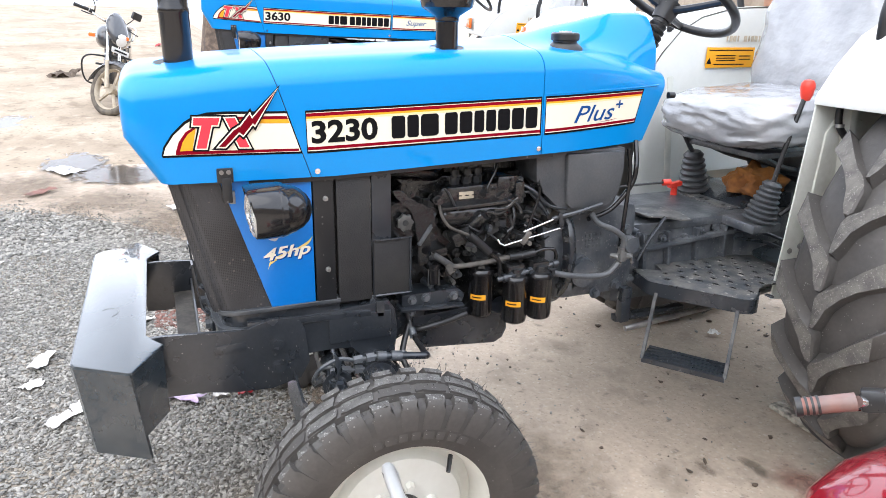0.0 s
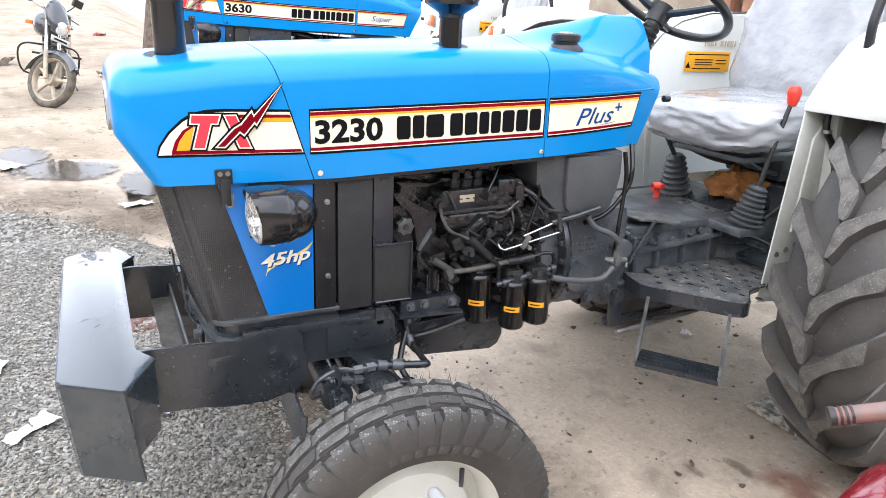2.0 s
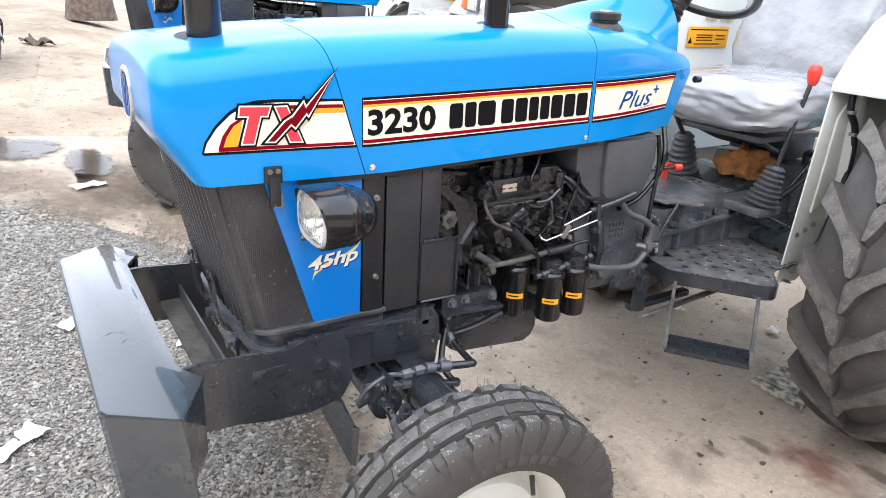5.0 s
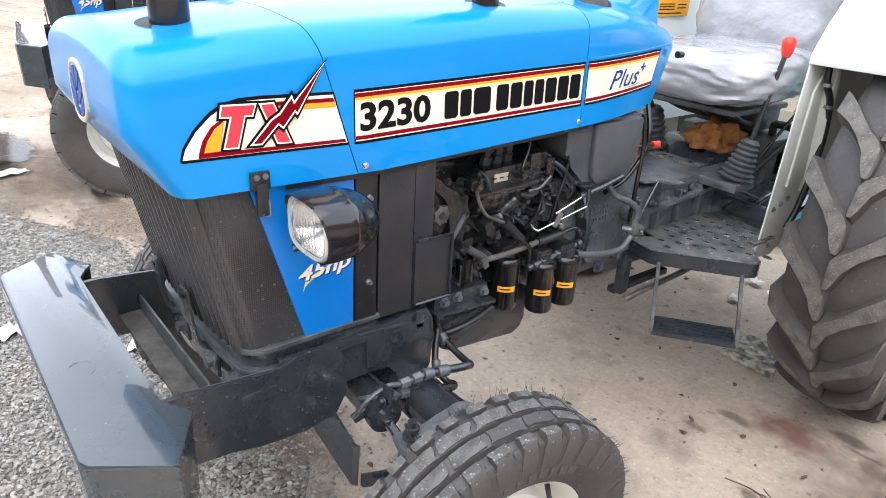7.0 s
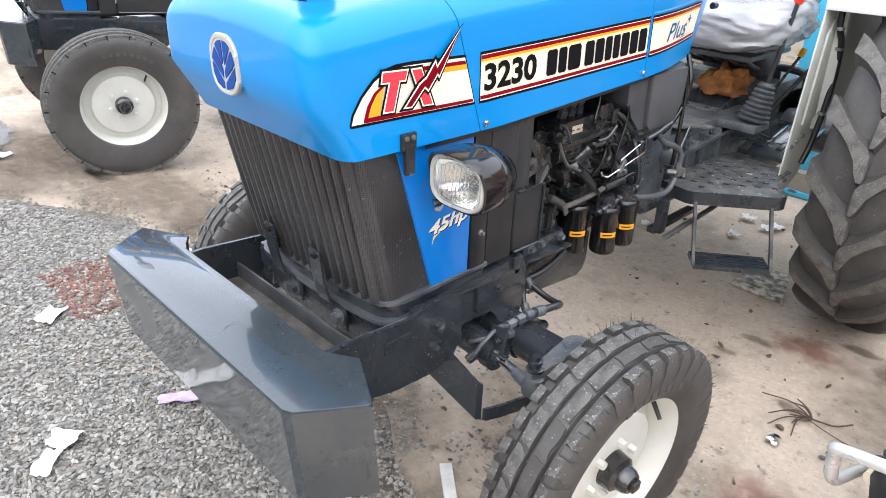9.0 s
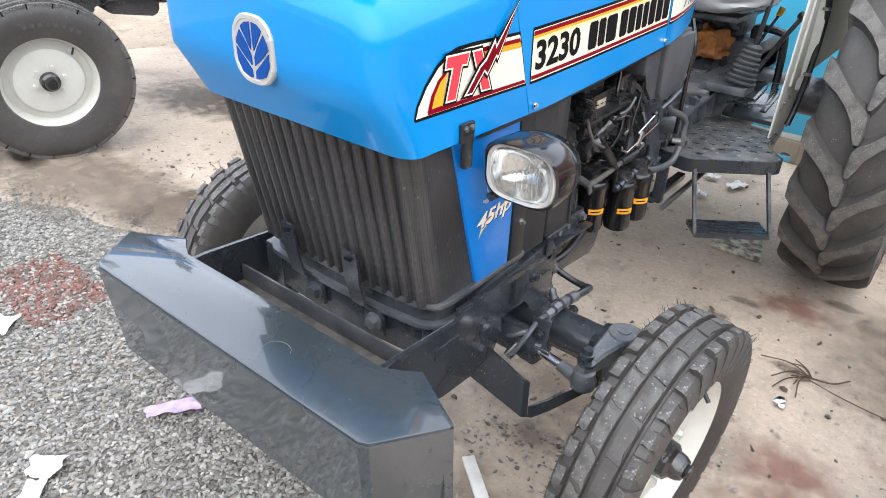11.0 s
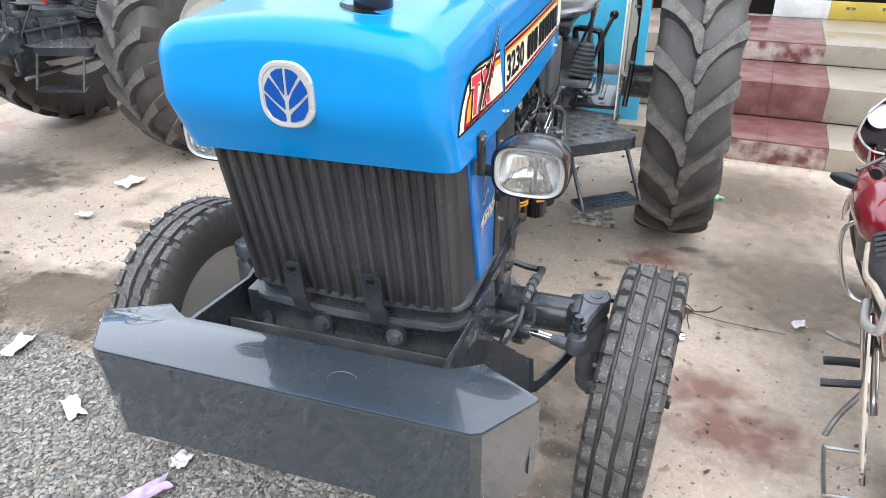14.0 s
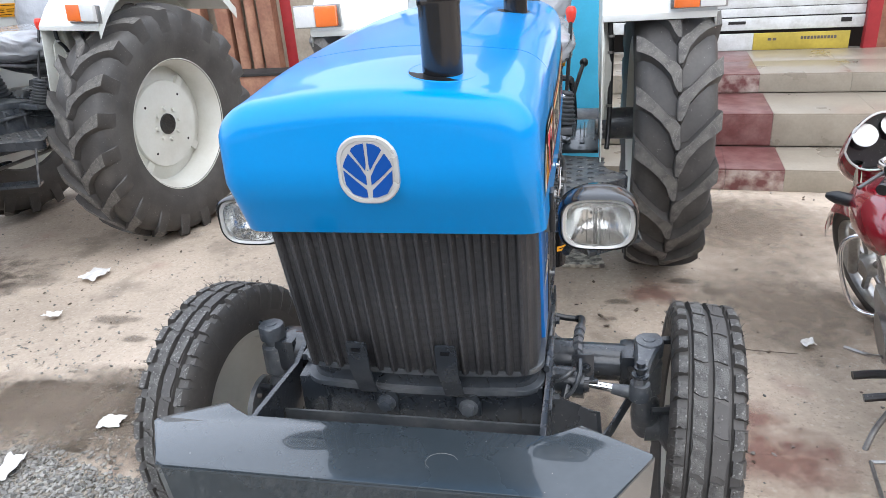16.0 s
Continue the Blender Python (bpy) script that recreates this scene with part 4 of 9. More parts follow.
def axle_parts(root, fw, R, rnd):
    bm = bx(B(), (0, 0.035, 0.490), (0.40, 0.11, 0.10), 0.010)
    for s in (-1, 1):
        cy(bm, (s * 0.16, 0.035, 0.498), (s * 0.475, 0.026, 0.500), 0.048, 0.047, 32)
        cy(bm, (s * 0.19, 0.035, 0.4985), (s * 0.33, 0.031, 0.499), 0.054, 0.054, 32)
        bx(bm, (s * 0.458, 0.024, 0.498), (0.060, 0.096, 0.098), 0.016)
    axle = part("front_axle", bm, M_BLACK, root, "black tubular front axle")
    for s in (-1, 1):
        x = s * 0.497
        bm = lathe(B(), [(0.001, 0.587), (0.014, 0.586), (0.015, 0.584), (0.032, 0.583), (0.035, 0.579), (0.035, 0.545), (0.025, 0.542), (0.025, 0.525), (0.035, 0.520), (0.036, 0.44), (0.032, 0.435), (0.027, 0.43), (0.027, 0.415), (0.034, 0.405), (0.036, 0.36), (0.032, 0.32), (0.020, 0.300)], (x, 0.005, 0), "z", 28)
        cy(bm, (x, 0.0, R - 0.005), (s * (fw - 0.02), 0, R - 0.005), 0.036, 0.028, 20)
        lathe(bm, [(0.03, s * 0.53), (0.058, s * 0.55), (0.060, s * 0.575), (0.03, s * 0.59)], (0, 0, R - 0.005), "x", 22)
        k = part("kingpin", bm, M_DUSTY, axle, "cast black steering knuckle")
        for dy, z in ((0.042, 0.558), (-0.034, 0.400)):
            part("clamp_bolt", cy(B(), (x + s * 0.012, dy, z), (x + s * 0.055, dy + 0.006, z), 0.011, None, 6), M_BLACK, k)
        if s < 0:
            # this side has a bare knuckle, with a bolted hub flange behind it
            part("hub_flange", lathe(B(), [(0.03, -0.535), (0.088, -0.545), (0.091, -0.558), (0.04, -0.568)], (0, -0.02, R - 0.005), "x", 26), M_DUSTY, k)
            for q in range(6):
                a = q * math.pi / 3
                part("flange_bolt", cy(B(), (-0.530, 0.072 * math.cos(a) - 0.02, R - 0.005 + 0.072 * math.sin(a)), (-0.548, 0.072 * math.cos(a) - 0.02, R - 0.005 + 0.072 * math.sin(a)), 0.007, None, 6), M_DUSTPIPE, k)
            continue
        # forged arm from the kingpin to the ball joint
        bx0 = x - s * 0.026
        rings = []
        for u, w, zt, zb in ((-0.35, 0.026, 0.578, 0.545), (-0.15, 0.037, 0.582, 0.540), (0.12, 0.039, 0.582, 0.538), (0.40, 0.030, 0.578, 0.535), (0.70, 0.022, 0.568, 0.532), (1.0, 0.019, 0.556, 0.530), (1.15, 0.012, 0.554, 0.532)):
            w, cx0, cy0 = w * 0.8, x + (bx0 - x) * u, 0.005 + (-0.113) * u
            rings.append([(cx0 - w, cy0, zb), (cx0 - w, cy0, zt - 0.006), (cx0 - w + 0.006, cy0, zt), (cx0 + w - 0.006, cy0, zt), (cx0 + w, cy0, zt - 0.006), (cx0 + w, cy0, zb)])
        arm = part("steering_arm", loft(B(), rings, cap=True, wrap=True), M_DUSTY, axle, "forged black steering arm")
        bm = lathe(B(), [(0.001, 0.590), (0.010, 0.590), (0.010, 0.578), (0.015, 0.577), (0.015, 0.570), (0.011, 0.569), (0.011, 0.560), (0.020, 0.558), (0.020, 0.552)], (bx0, -0.108, 0), "z", 16)
        part("castle_nut", bm, M_BLACK, arm)
        bm = lathe(B(), [(0.001, 0.482), (0.016, 0.484), (0.026, 0.492), (0.028, 0.510), (0.024, 0.518), (0.023, 0.533), (0.019, 0.535)], (bx0, -0.108, 0), "z", 22)
        tube(bm, [(bx0, -0.108, 0.503), (bx0 - s * 0.03, -0.103, 0.504), (bx0 - s * 0.062, -0.097, 0.506)], 0.019, 14, 3, 0.013)
        part("ball_joint", bm, M_DUSTY, axle, "dusty black ball joint")
        part("piston_rod", cy(B(), (bx0 - s * 0.055, -0.098, 0.506), (s * 0.315, -0.083, 0.510), 0.0115, None, 16), M_CHROME, axle, "bright chromed steering rod")
        bm = cy(B(), (s * 0.335, -0.083, 0.510), (s * 0.08, -0.066, 0.512), 0.036, None, 26)
        cy(bm, (s * 0.345, -0.084, 0.510), (s * 0.318, -0.082, 0.510), 0.039, None, 26)
        cy(bm, (s * 0.357, -0.085, 0.510), (s * 0.340, -0.083, 0.510), 0.022, 0.028, 20)
        cyl = part("steering_cylinder", bm, M_BLACK, axle, "black steering cylinder")
        part("port", cy(B(), (s * 0.305, -0.105, 0.515), (s * 0.298, -0.138, 0.497), 0.013, 0.011, 8), M_BLACK, cyl)
        part("track_rod", tube(B(), [(s * 0.10, 0.100, 0.470), (s * 0.45, 0.104, 0.480)], 0.016, 12, 1), M_BLACK, axle, "black track rod behind the axle")
        bm = B()
        loft(bm, [[(s * 0.225, -0.184, 0.560), (s * 0.218, -0.190, 0.448)], [(s * 0.370, -0.178, 0.496), (s * 0.378, -0.190, 0.405)], [(s * 0.378, -0.170, 0.492), (s * 0.386, -0.180, 0.402)]])
        lp = part("guard_plate", bm, M_BLACK, axle, "bent black steel plate")
        shell(lp, 0.007, 0)
        rings = [[(px, py - 0.004, pz - 0.017), (px + s * 0.008, py, pz - 0.017), (px + s * 0.008, py, pz + 0.017), (px, py - 0.004, pz + 0.017)] for px, py, pz in ((s * 0.384, -0.168, 0.410), (s * 0.405, -0.13, 0.415), (s * 0.440, -0.06, 0.432), (s * 0.465, -0.01, 0.445))]
        part("guard_bar", loft(B(), rings, cap=True, wrap=True), M_BLACK, axle)
    # bracket on the cylinder with two hoses over it
    bm = bx(B(), (0.345, -0.088, 0.552), (0.042, 0.006, 0.075), 0.002, (-8, 0, 8))
    bx(bm, (0.350, -0.094, 0.523), (0.050, 0.028, 0.006), 0.002, (-20, 0, 8))
    bk = part("hose_bracket", bm, M_BLACK, axle, "bent black hose bracket")
    bolt(bk, (0.348, -0.094, 0.556), (0, -1, 0), 0.008, 0.006)
    # each: rubber drop from the block, pressed elbow, crimped hose to a union, thin pipe to the cylinder
    for drop, run, thin in (([(0.190, 0.160, 0.655), (0.203, 0.153, 0.620), (0.213, 0.157, 0.592), (0.230, 0.160, 0.567), (0.283, 0.167, 0.546), (0.322, 0.168, 0.541)],
                             [(0.322, 0.168, 0.541), (0.334, 0.159, 0.547), (0.335, 0.125, 0.553), (0.330, 0.070, 0.560), (0.328, 0.026, 0.566)],
                             [(0.328, 0.026, 0.566), (0.328, -0.034, 0.566), (0.332, -0.075, 0.578), (0.333, -0.122, 0.562), (0.318, -0.140, 0.525), (0.300, -0.137, 0.502)]),
                            ([(0.195, 0.170, 0.625), (0.216, 0.152, 0.582), (0.233, 0.134, 0.546), (0.258, 0.120, 0.515), (0.292, 0.124, 0.493), (0.312, 0.131, 0.492)],
                             [(0.312, 0.131, 0.492), (0.322, 0.122, 0.494), (0.323, 0.085, 0.505), (0.323, 0.045, 0.520), (0.323, 0.005, 0.531)],
                             [(0.323, 0.005, 0.531), (0.323, -0.065, 0.540), (0.312, -0.100, 0.548), (0.290, -0.112, 0.535), (0.270, -0.105, 0.522)])):
        h = part("hydraulic_hose", tube(B(), drop, 0.0085, 10), M_PLASTIC, axle, "black rubber hose")
        part("hose_end", tube(B(), run, 0.0100, 10), M_BLACK, h, "ribbed black hose end")
        part("steel_pipe", tube(B(), thin, 0.0055, 8), M_DUSTY, h, "dusty steel pipe")
        for line, i, d0, d1, r, seg in ((drop, 0, -0.012, 0.022, 0.0125, 12), (drop, 3, -0.014, 0.014, 0.0115, 12), (run, 3, -0.022, 0.006, 0.0140, 12), (run, 4, -0.024, 0.000, 0.0135, 12), (thin, 1, -0.052, -0.030, 0.0125, 6), (thin, 1, -0.020, 0.004, 0.0115, 6)):
            p, q = Vector(line[max(i - 1, 0)]), Vector(line[max(i, 1)])
            d, c = (q - p).normalized(), Vector(line[i])
            part("crimp_collar", cy(B(), c + d * d0, c + d * d1, r, None, seg), M_DUSTY, h)
    return axle


def engine_parts(root, rnd):
    blk = bx(B(), (0, 0.42, 0.795), (0.26, 0.62, 0.39), 0.02)
    bx(blk, (0, 0.42, 0.99), (0.20, 0.58, 0.06), 0.015)
    engine = part("engine_block", blk, M_ENGINE, root, "black painted diesel engine block")
    # chassis rails and sump
    for s in (-1, 1):
        prof = [(-0.34, 0.665), (0.08, 0.692), (0.10, 0.66), (0.104, 0.60), (0.098, 0.535), (0.08, 0.50), (0.04, 0.49), (0.02, 0.53), (-0.02, 0.575), (-0.08, 0.58), (-0.15, 0.572), (-0.34, 0.56)]
        rail = part("front_support", prism(B(), prof, "x", s * 0.205, s * 0.262, 0.006), M_BLACK, root, "cast black front support")
        part("support_lobe", prism(B(), [(0.09, 0.66), (0.20, 0.655), (0.215, 0.62), (0.20, 0.575), (0.12, 0.535), (0.09, 0.53)], "x", s * 0.13, s * 0.196, 0.006), M_BLACK, rail)
        part("rail_flange", bx(B(), (s * 0.266, -0.13, 0.672), (0.012, 0.32, 0.016), 0.003, (-2.5, 0, 0)), M_BLACK, rail)
        part("rail_plate", bx(B(), (s * 0.266, 0.0, 0.628), (0.010, 0.17, 0.075), 0.004), M_BLACK, rail)
        bolt(rail, (s * 0.271, -0.01, 0.635), (s, 0, 0), 0.010, 0.008)
    for s in (-1, 1):
        prof = [(0.13, 0.665), (0.30, 0.675), (0.36, 0.655), (0.62, 0.665), (0.66, 0.64), (0.62, 0.60), (0.45, 0.595), (0.36, 0.575), (0.15, 0.575)]
        part("engine_mount", prism(B(), prof, "x", s * 0.09, s * 0.165, 0.012), M_ENGINE, engine, "cast black engine mount")
    bm = prism(B(), [(0.17, 0.600), (0.475, 0.610), (0.475, 0.515), (0.462, 0.488), (0.435, 0.474), (0.210, 0.496), (0.185, 0.508)], "x", -0.12, 0.198, 0.006)
    part("sump", bm, M_BLACK, engine, "black pressed oil sump")
    # radiator with side strips, seen behind the blue cheek
    rad = part("radiator", bx(B(), (0, -0.01, 0.87), (0.46, 0.10, 0.37), 0.004), M_RAD, root, "black radiator core")
    for s in (-1, 1):
        bm = bx(B(), (s * 0.258, -0.085, 0.872), (0.010, 0.050, 0.345), 0.002)
        st = part("side_strip", bm, M_PLASTIC, rad, "black side strip")
        for z in (0.985, 0.800):
            bolt(st, (s * 0.263, -0.080, z), (s, 0, 0), 0.0045, 0.008, M_STEEL)
    part("mesh_screen", bx(B(), (0.254, -0.008, 0.868), (0.008, 0.088, 0.335), 0.002), M_RAD, rad, "black wire mesh screen")
    part("shroud_plate", bx(B(), (0.250, 0.066, 0.885), (0.008, 0.052, 0.355), 0.002), M_BLACK, rad)
    bm = bx(B(), (0.254, 0.092, 0.784), (0.010, 0.098, 0.150), 0.003)
    part("shroud_box", bm, M_RAD, rad, "black screened box")
    part("screen_edge", tube(B(), [(0.262, 0.045, 0.862), (0.262, 0.142, 0.862), (0.262, 0.142, 0.708), (0.262, 0.045, 0.708)], 0.004, 6, 1), M_BLACK, rad)
    part("drain_tab", bx(B(), (0.268, 0.055, 0.672), (0.006, 0.022, 0.045), 0.002), M_HANGER, rad)
    # fan and belt pulley
    bm = lathe(B(), [(0.001, 0.150), (0.05, 0.150), (0.085, 0.158), (0.085, 0.168), (0.075, 0.172), (0.085, 0.176), (0.085, 0.188), (0.02, 0.192), (0.001, 0.192)], (0.06, 0, 0.83), "y", 32)
    for k in range(6):
        a = k * math.pi / 3
        bx(bm, (0.06 + 0.12 * math.cos(a), 0.135, 0.83 + 0.12 * math.sin(a)), (0.14, 0.008, 0.05), 0.002, (25, -math.degrees(a), 0))
    part("cooling_fan", bm, M_ENGINE, engine, "black engine fan")
    # star knob on the timing case, and the curved casting behind it
    star = []
    for k in range(28):
        a = 2 * math.pi * k / 28
        r = 0.0215 + 0.0045 * math.cos(7 * a)
        star.append((0.143 + r * math.cos(a), 0.888 + r * math.sin(a)))
    bm = prism(B(), star, "x", 0.205, 0.220, 0.003)
    cy(bm, (0.15, 0.143, 0.888), (0.207, 0.143, 0.888), 0.012, None, 12)
    knob = part("star_knob", bm, M_CASTGREY, engine, "grey metal star knob")
    part("knob_centre", cy(B(), (0.219, 0.143, 0.888), (0.2225, 0.143, 0.888), 0.009, 0.008, 12), M_HANGER, knob)
    part("timing_case", lathe(B(), [(0.001, 0.192), (0.055, 0.192), (0.062, 0.186), (0.064, 0.17), (0.064, 0.13)], (0, 0.145, 0.885), "x", 36), M_ENGINE, engine, "black round timing case")
    prof = [(0.112, 0.975), (0.137, 0.974), (0.170, 0.943), (0.209, 0.926), (0.229, 0.897), (0.233, 0.864), (0.220, 0.822), (0.221, 0.776), (0.198, 0.757), (0.184, 0.761), (0.184, 0.82), (0.177, 0.857), (0.172, 0.895), (0.150, 0.932), (0.125, 0.950)]
    cres = part("pump_bracket", prism(B(), [(p.x, p.y) for p in smooth_line([(y, z, 0) for y, z in prof + prof[:1]], 3)][:-1], "x", 0.160, 0.207, 0.004), M_ENGINE, engine, "cast black curved flange")
    part("bolt_hole", cy(B(), (0.200, 0.204, 0.800), (0.2085, 0.204, 0.800), 0.010, None, 16), M_INK, cres)
    part("web", bx(B(), (0.206, 0.205, 0.845), (0.012, 0.012, 0.07), 0.004, (-35, 0, 0)), M_DUSTY, cres)
    for y, z in ((0.165, 0.962), (0.218, 0.913), (0.226, 0.872), (0.228, 0.835), (0.205, 0.770)):
        bolt(cres, (0.206, y, z), (1, 0, 0), 0.006, 0.006, M_ENGINE)
    part("top_hose", tube(B(), [(0.13, 0.03, 1.00), (0.17, 0.10, 1.022), (0.175, 0.17, 1.020), (0.16, 0.235, 1.005), (0.12, 0.27, 1.0)], 0.022, 12), M_GLOSS, engine, "glossy black radiator hose")
    # injection pump: body, valves, governor, caps, nuts
    bm = bx(B(), (0.178, 0.345, 0.950), (0.075, 0.200, 0.052), 0.010, (1.5, 0, 0))
    bx(bm, (0.186, 0.345, 0.921), (0.092, 0.215, 0.010), 0.003, (1.5, 0, 0))
    cy(bm, (0.180, 0.255, 0.890), (0.180, 0.430, 0.893), 0.036, None, 20)
    pump = part("injection_pump", bm, M_ENGINE, engine, "black inline injection pump")
    bm = bx(B(), (0.180, 0.445, 0.972), (0.080, 0.064, 0.050), 0.014)
    cy(bm, (0.185, 0.44, 0.925), (0.222, 0.44, 0.925), 0.030, 0.026, 20)
    bx(bm, (0.20, 0.482, 0.945), (0.05, 0.030, 0.065), 0.008)
    part("governor", bm, M_ENGINE, pump, "black pump governor")
    part("pump_plate", bx(B(), (0.2165, 0.320, 0.950), (0.003, 0.044, 0.020), 0.001), M_BEIGE, pump, "small worn type plate")
    for y in (0.296, 0.318, 0.340):
        part("print_bar", bx(B(), (0.2185, y + 0.003, 0.950), (0.001, 0.012, 0.003), 0), M_INK, pump)
    for y in (0.299, 0.335, 0.368):
        bm = cy(B(), (0.178, y, 0.974), (0.182, y, 0.996), 0.014, 0.014, 6)
        cy(bm, (0.182, y, 0.996), (0.183, y, 1.004), 0.009, None, 12)
        cy(bm, (0.183, y, 1.004), (0.185, y, 1.018), 0.0125, 0.010, 6)
        v = part("delivery_valve", bm, M_HANGER, pump)
        part("injector_pipe", tube(B(), [(0.185, y, 1.016), (0.186, y + 0.014, 1.050), (0.17, y + 0.03, 1.09)], 0.0032, 6), M_HANGER, pump, "thin steel pipe")
    for y, z, r, l in ((0.233, 0.945, 0.015, 0.030), (0.378, 0.950, 0.013, 0.026), (0.246, 0.960, 0.009, 0.020), (0.296, 0.893, 0.0085, 0.012), (0.325, 0.893, 0.0085, 0.012), (0.268, 0.905, 0.006, 0.010), (0.405, 0.962, 0.007, 0.018), (0.455, 0.985, 0.006, 0.012), (0.472, 0.935, 0.008, 0.024), (0.430, 0.900, 0.008, 0.020), (0.41, 0.875, 0.010, 0.016), (0.265, 0.970, 0.0055, 0.010), (0.395, 0.928, 0.0055, 0.010)):
        bm = cy(B(), (0.200, y, z), (0.212 + l * 0.4, y, z), r, r * 0.92, 12)
        cy(bm, (0.212 + l * 0.4, y, z), (0.212 + l, y, z), r * 0.72, r * 0.66, 6)
        part("cap_nut", bm, M_ENGINE, pump)
    # linkages behind the governor
    for pts in ([(0.23, 0.44, 0.93), (0.235, 0.47, 0.915), (0.235, 0.485, 0.89)], [(0.232, 0.40, 0.905), (0.238, 0.435, 0.91), (0.238, 0.47, 0.935)], [(0.235, 0.445, 0.885), (0.24, 0.455, 0.855), (0.238, 0.44, 0.84)], [(0.225, 0.38, 0.90), (0.235, 0.41, 0.895), (0.235, 0.43, 0.90)]):
        part("link", tube(B(), pts, 0.0055, 8, 3), M_ENGINE, pump)
    bm = cy(B(), (0.200, 0.337, 0.848), (0.222, 0.366, 0.886), 0.017, 0.018, 20)
    cy(bm, (0.222, 0.366, 0.886), (0.226, 0.371, 0.893), 0.019, 0.018, 20)
    cy(bm, (0.19, 0.315, 0.83), (0.215, 0.342, 0.846), 0.022, 0.024, 8)
    feed = part("feed_pump", bm, M_ENGINE, engine, "black fuel feed pump")
    part("feed_body", bx(B(), (0.195, 0.305, 0.825), (0.05, 0.045, 0.042), 0.012, (20, 0, 0)), M_ENGINE, feed)
    # settling bowl on the shelf
    bm = lathe(B(), [(0.001, 0.698), (0.014, 0.700), (0.019, 0.706), (0.019, 0.745), (0.022, 0.748), (0.022, 0.762), (0.012, 0.768)], (0.21, 0.228, 0), "z", 20)
    bowl = part("settling_bowl", bm, M_GLOSS, engine, "glossy dark settling bowl")
    for k in range(4):
        a = k * 1.57 + 0.5
        part("wire_cage", tube(B(), [(0.21 + 0.021 * math.cos(a), 0.228 + 0.021 * math.sin(a), 0.70), (0.21 + 0.021 * math.cos(a), 0.228 + 0.021 * math.sin(a), 0.748)], 0.002, 5, 1), M_HANGER, bowl)
    bm = bx(B(), (0.185, 0.215, 0.662), (0.08, 0.17, 0.040), 0.008)
    bx(bm, (0.200, 0.215, 0.641), (0.10, 0.19, 0.008), 0.003, (-3, 0, 0))
    sh = part("mount_shelf", bm, M_BLACK, engine, "dusty black casting shelf")
    for y, z in ((0.16, 0.665), (0.20, 0.668), (0.285, 0.662)):
        bolt(sh, (0.225, y, z), (1, 0, 0), 0.009, 0.010, M_DUSTY)
    # bosses and fittings down the side
    for k in range(70):
        y, z = rnd.uniform(0.19, 0.62), rnd.uniform(0.62, 0.99)
        r = rnd.uniform(0.005, 0.013)
        x = 0.148 + rnd.uniform(0.0, 0.058)
        bm = cy(B(), (x - 0.04, y, z), (x + 0.006, y + rnd.uniform(-.01, .01), z + rnd.uniform(-.01, .01)), r * 1.4, r * 1.2, 12)
        cy(bm, (x + 0.006, y, z), (x + 0.018, y, z), r * 0.8, r * 0.7, 6)
        part("fitting", bm, (M_CASTGREY, M_ENGINE, M_HANGER, M_ENGINE, M_DUSTY)[k % 5], engine)
    for k in range(26):
        y, z = rnd.uniform(0.18, 0.66), rnd.uniform(0.60, 0.95)
        bm = bx(B(), (0.130 + rnd.uniform(0, 0.03), y, z), (0.05, rnd.uniform(0.03, 0.08), rnd.uniform(0.015, 0.04)), 0.006, (rnd.uniform(-35, 35), 0, rnd.uniform(-10, 10)))
        part("casting_boss", bm, (M_DUSTY, M_ENGINE, M_HANGER)[k % 3], engine)
    # thin pipes and cables that sag between the fittings
    for k in range(22):
        y, z, l = rnd.uniform(0.24, 0.58), rnd.uniform(0.70, 0.97), rnd.uniform(0.05, 0.12)
        x, dz = rnd.uniform(0.185, 0.222), rnd.uniform(-0.07, 0.05)
        pts = [(x - 0.03, y, z), (x, y + l * 0.2, z + 0.008), (x + 0.006, y + l * 0.6, z + dz * 0.5 - 0.012), (x - 0.03, y + l, z + dz)]
        part("thin_pipe", tube(B(), pts, rnd.uniform(0.0022, 0.0048), 6, 4), (M_GLOSS, M_HANGER, M_DUSTPIPE, M_PLASTIC)[k % 4], engine)
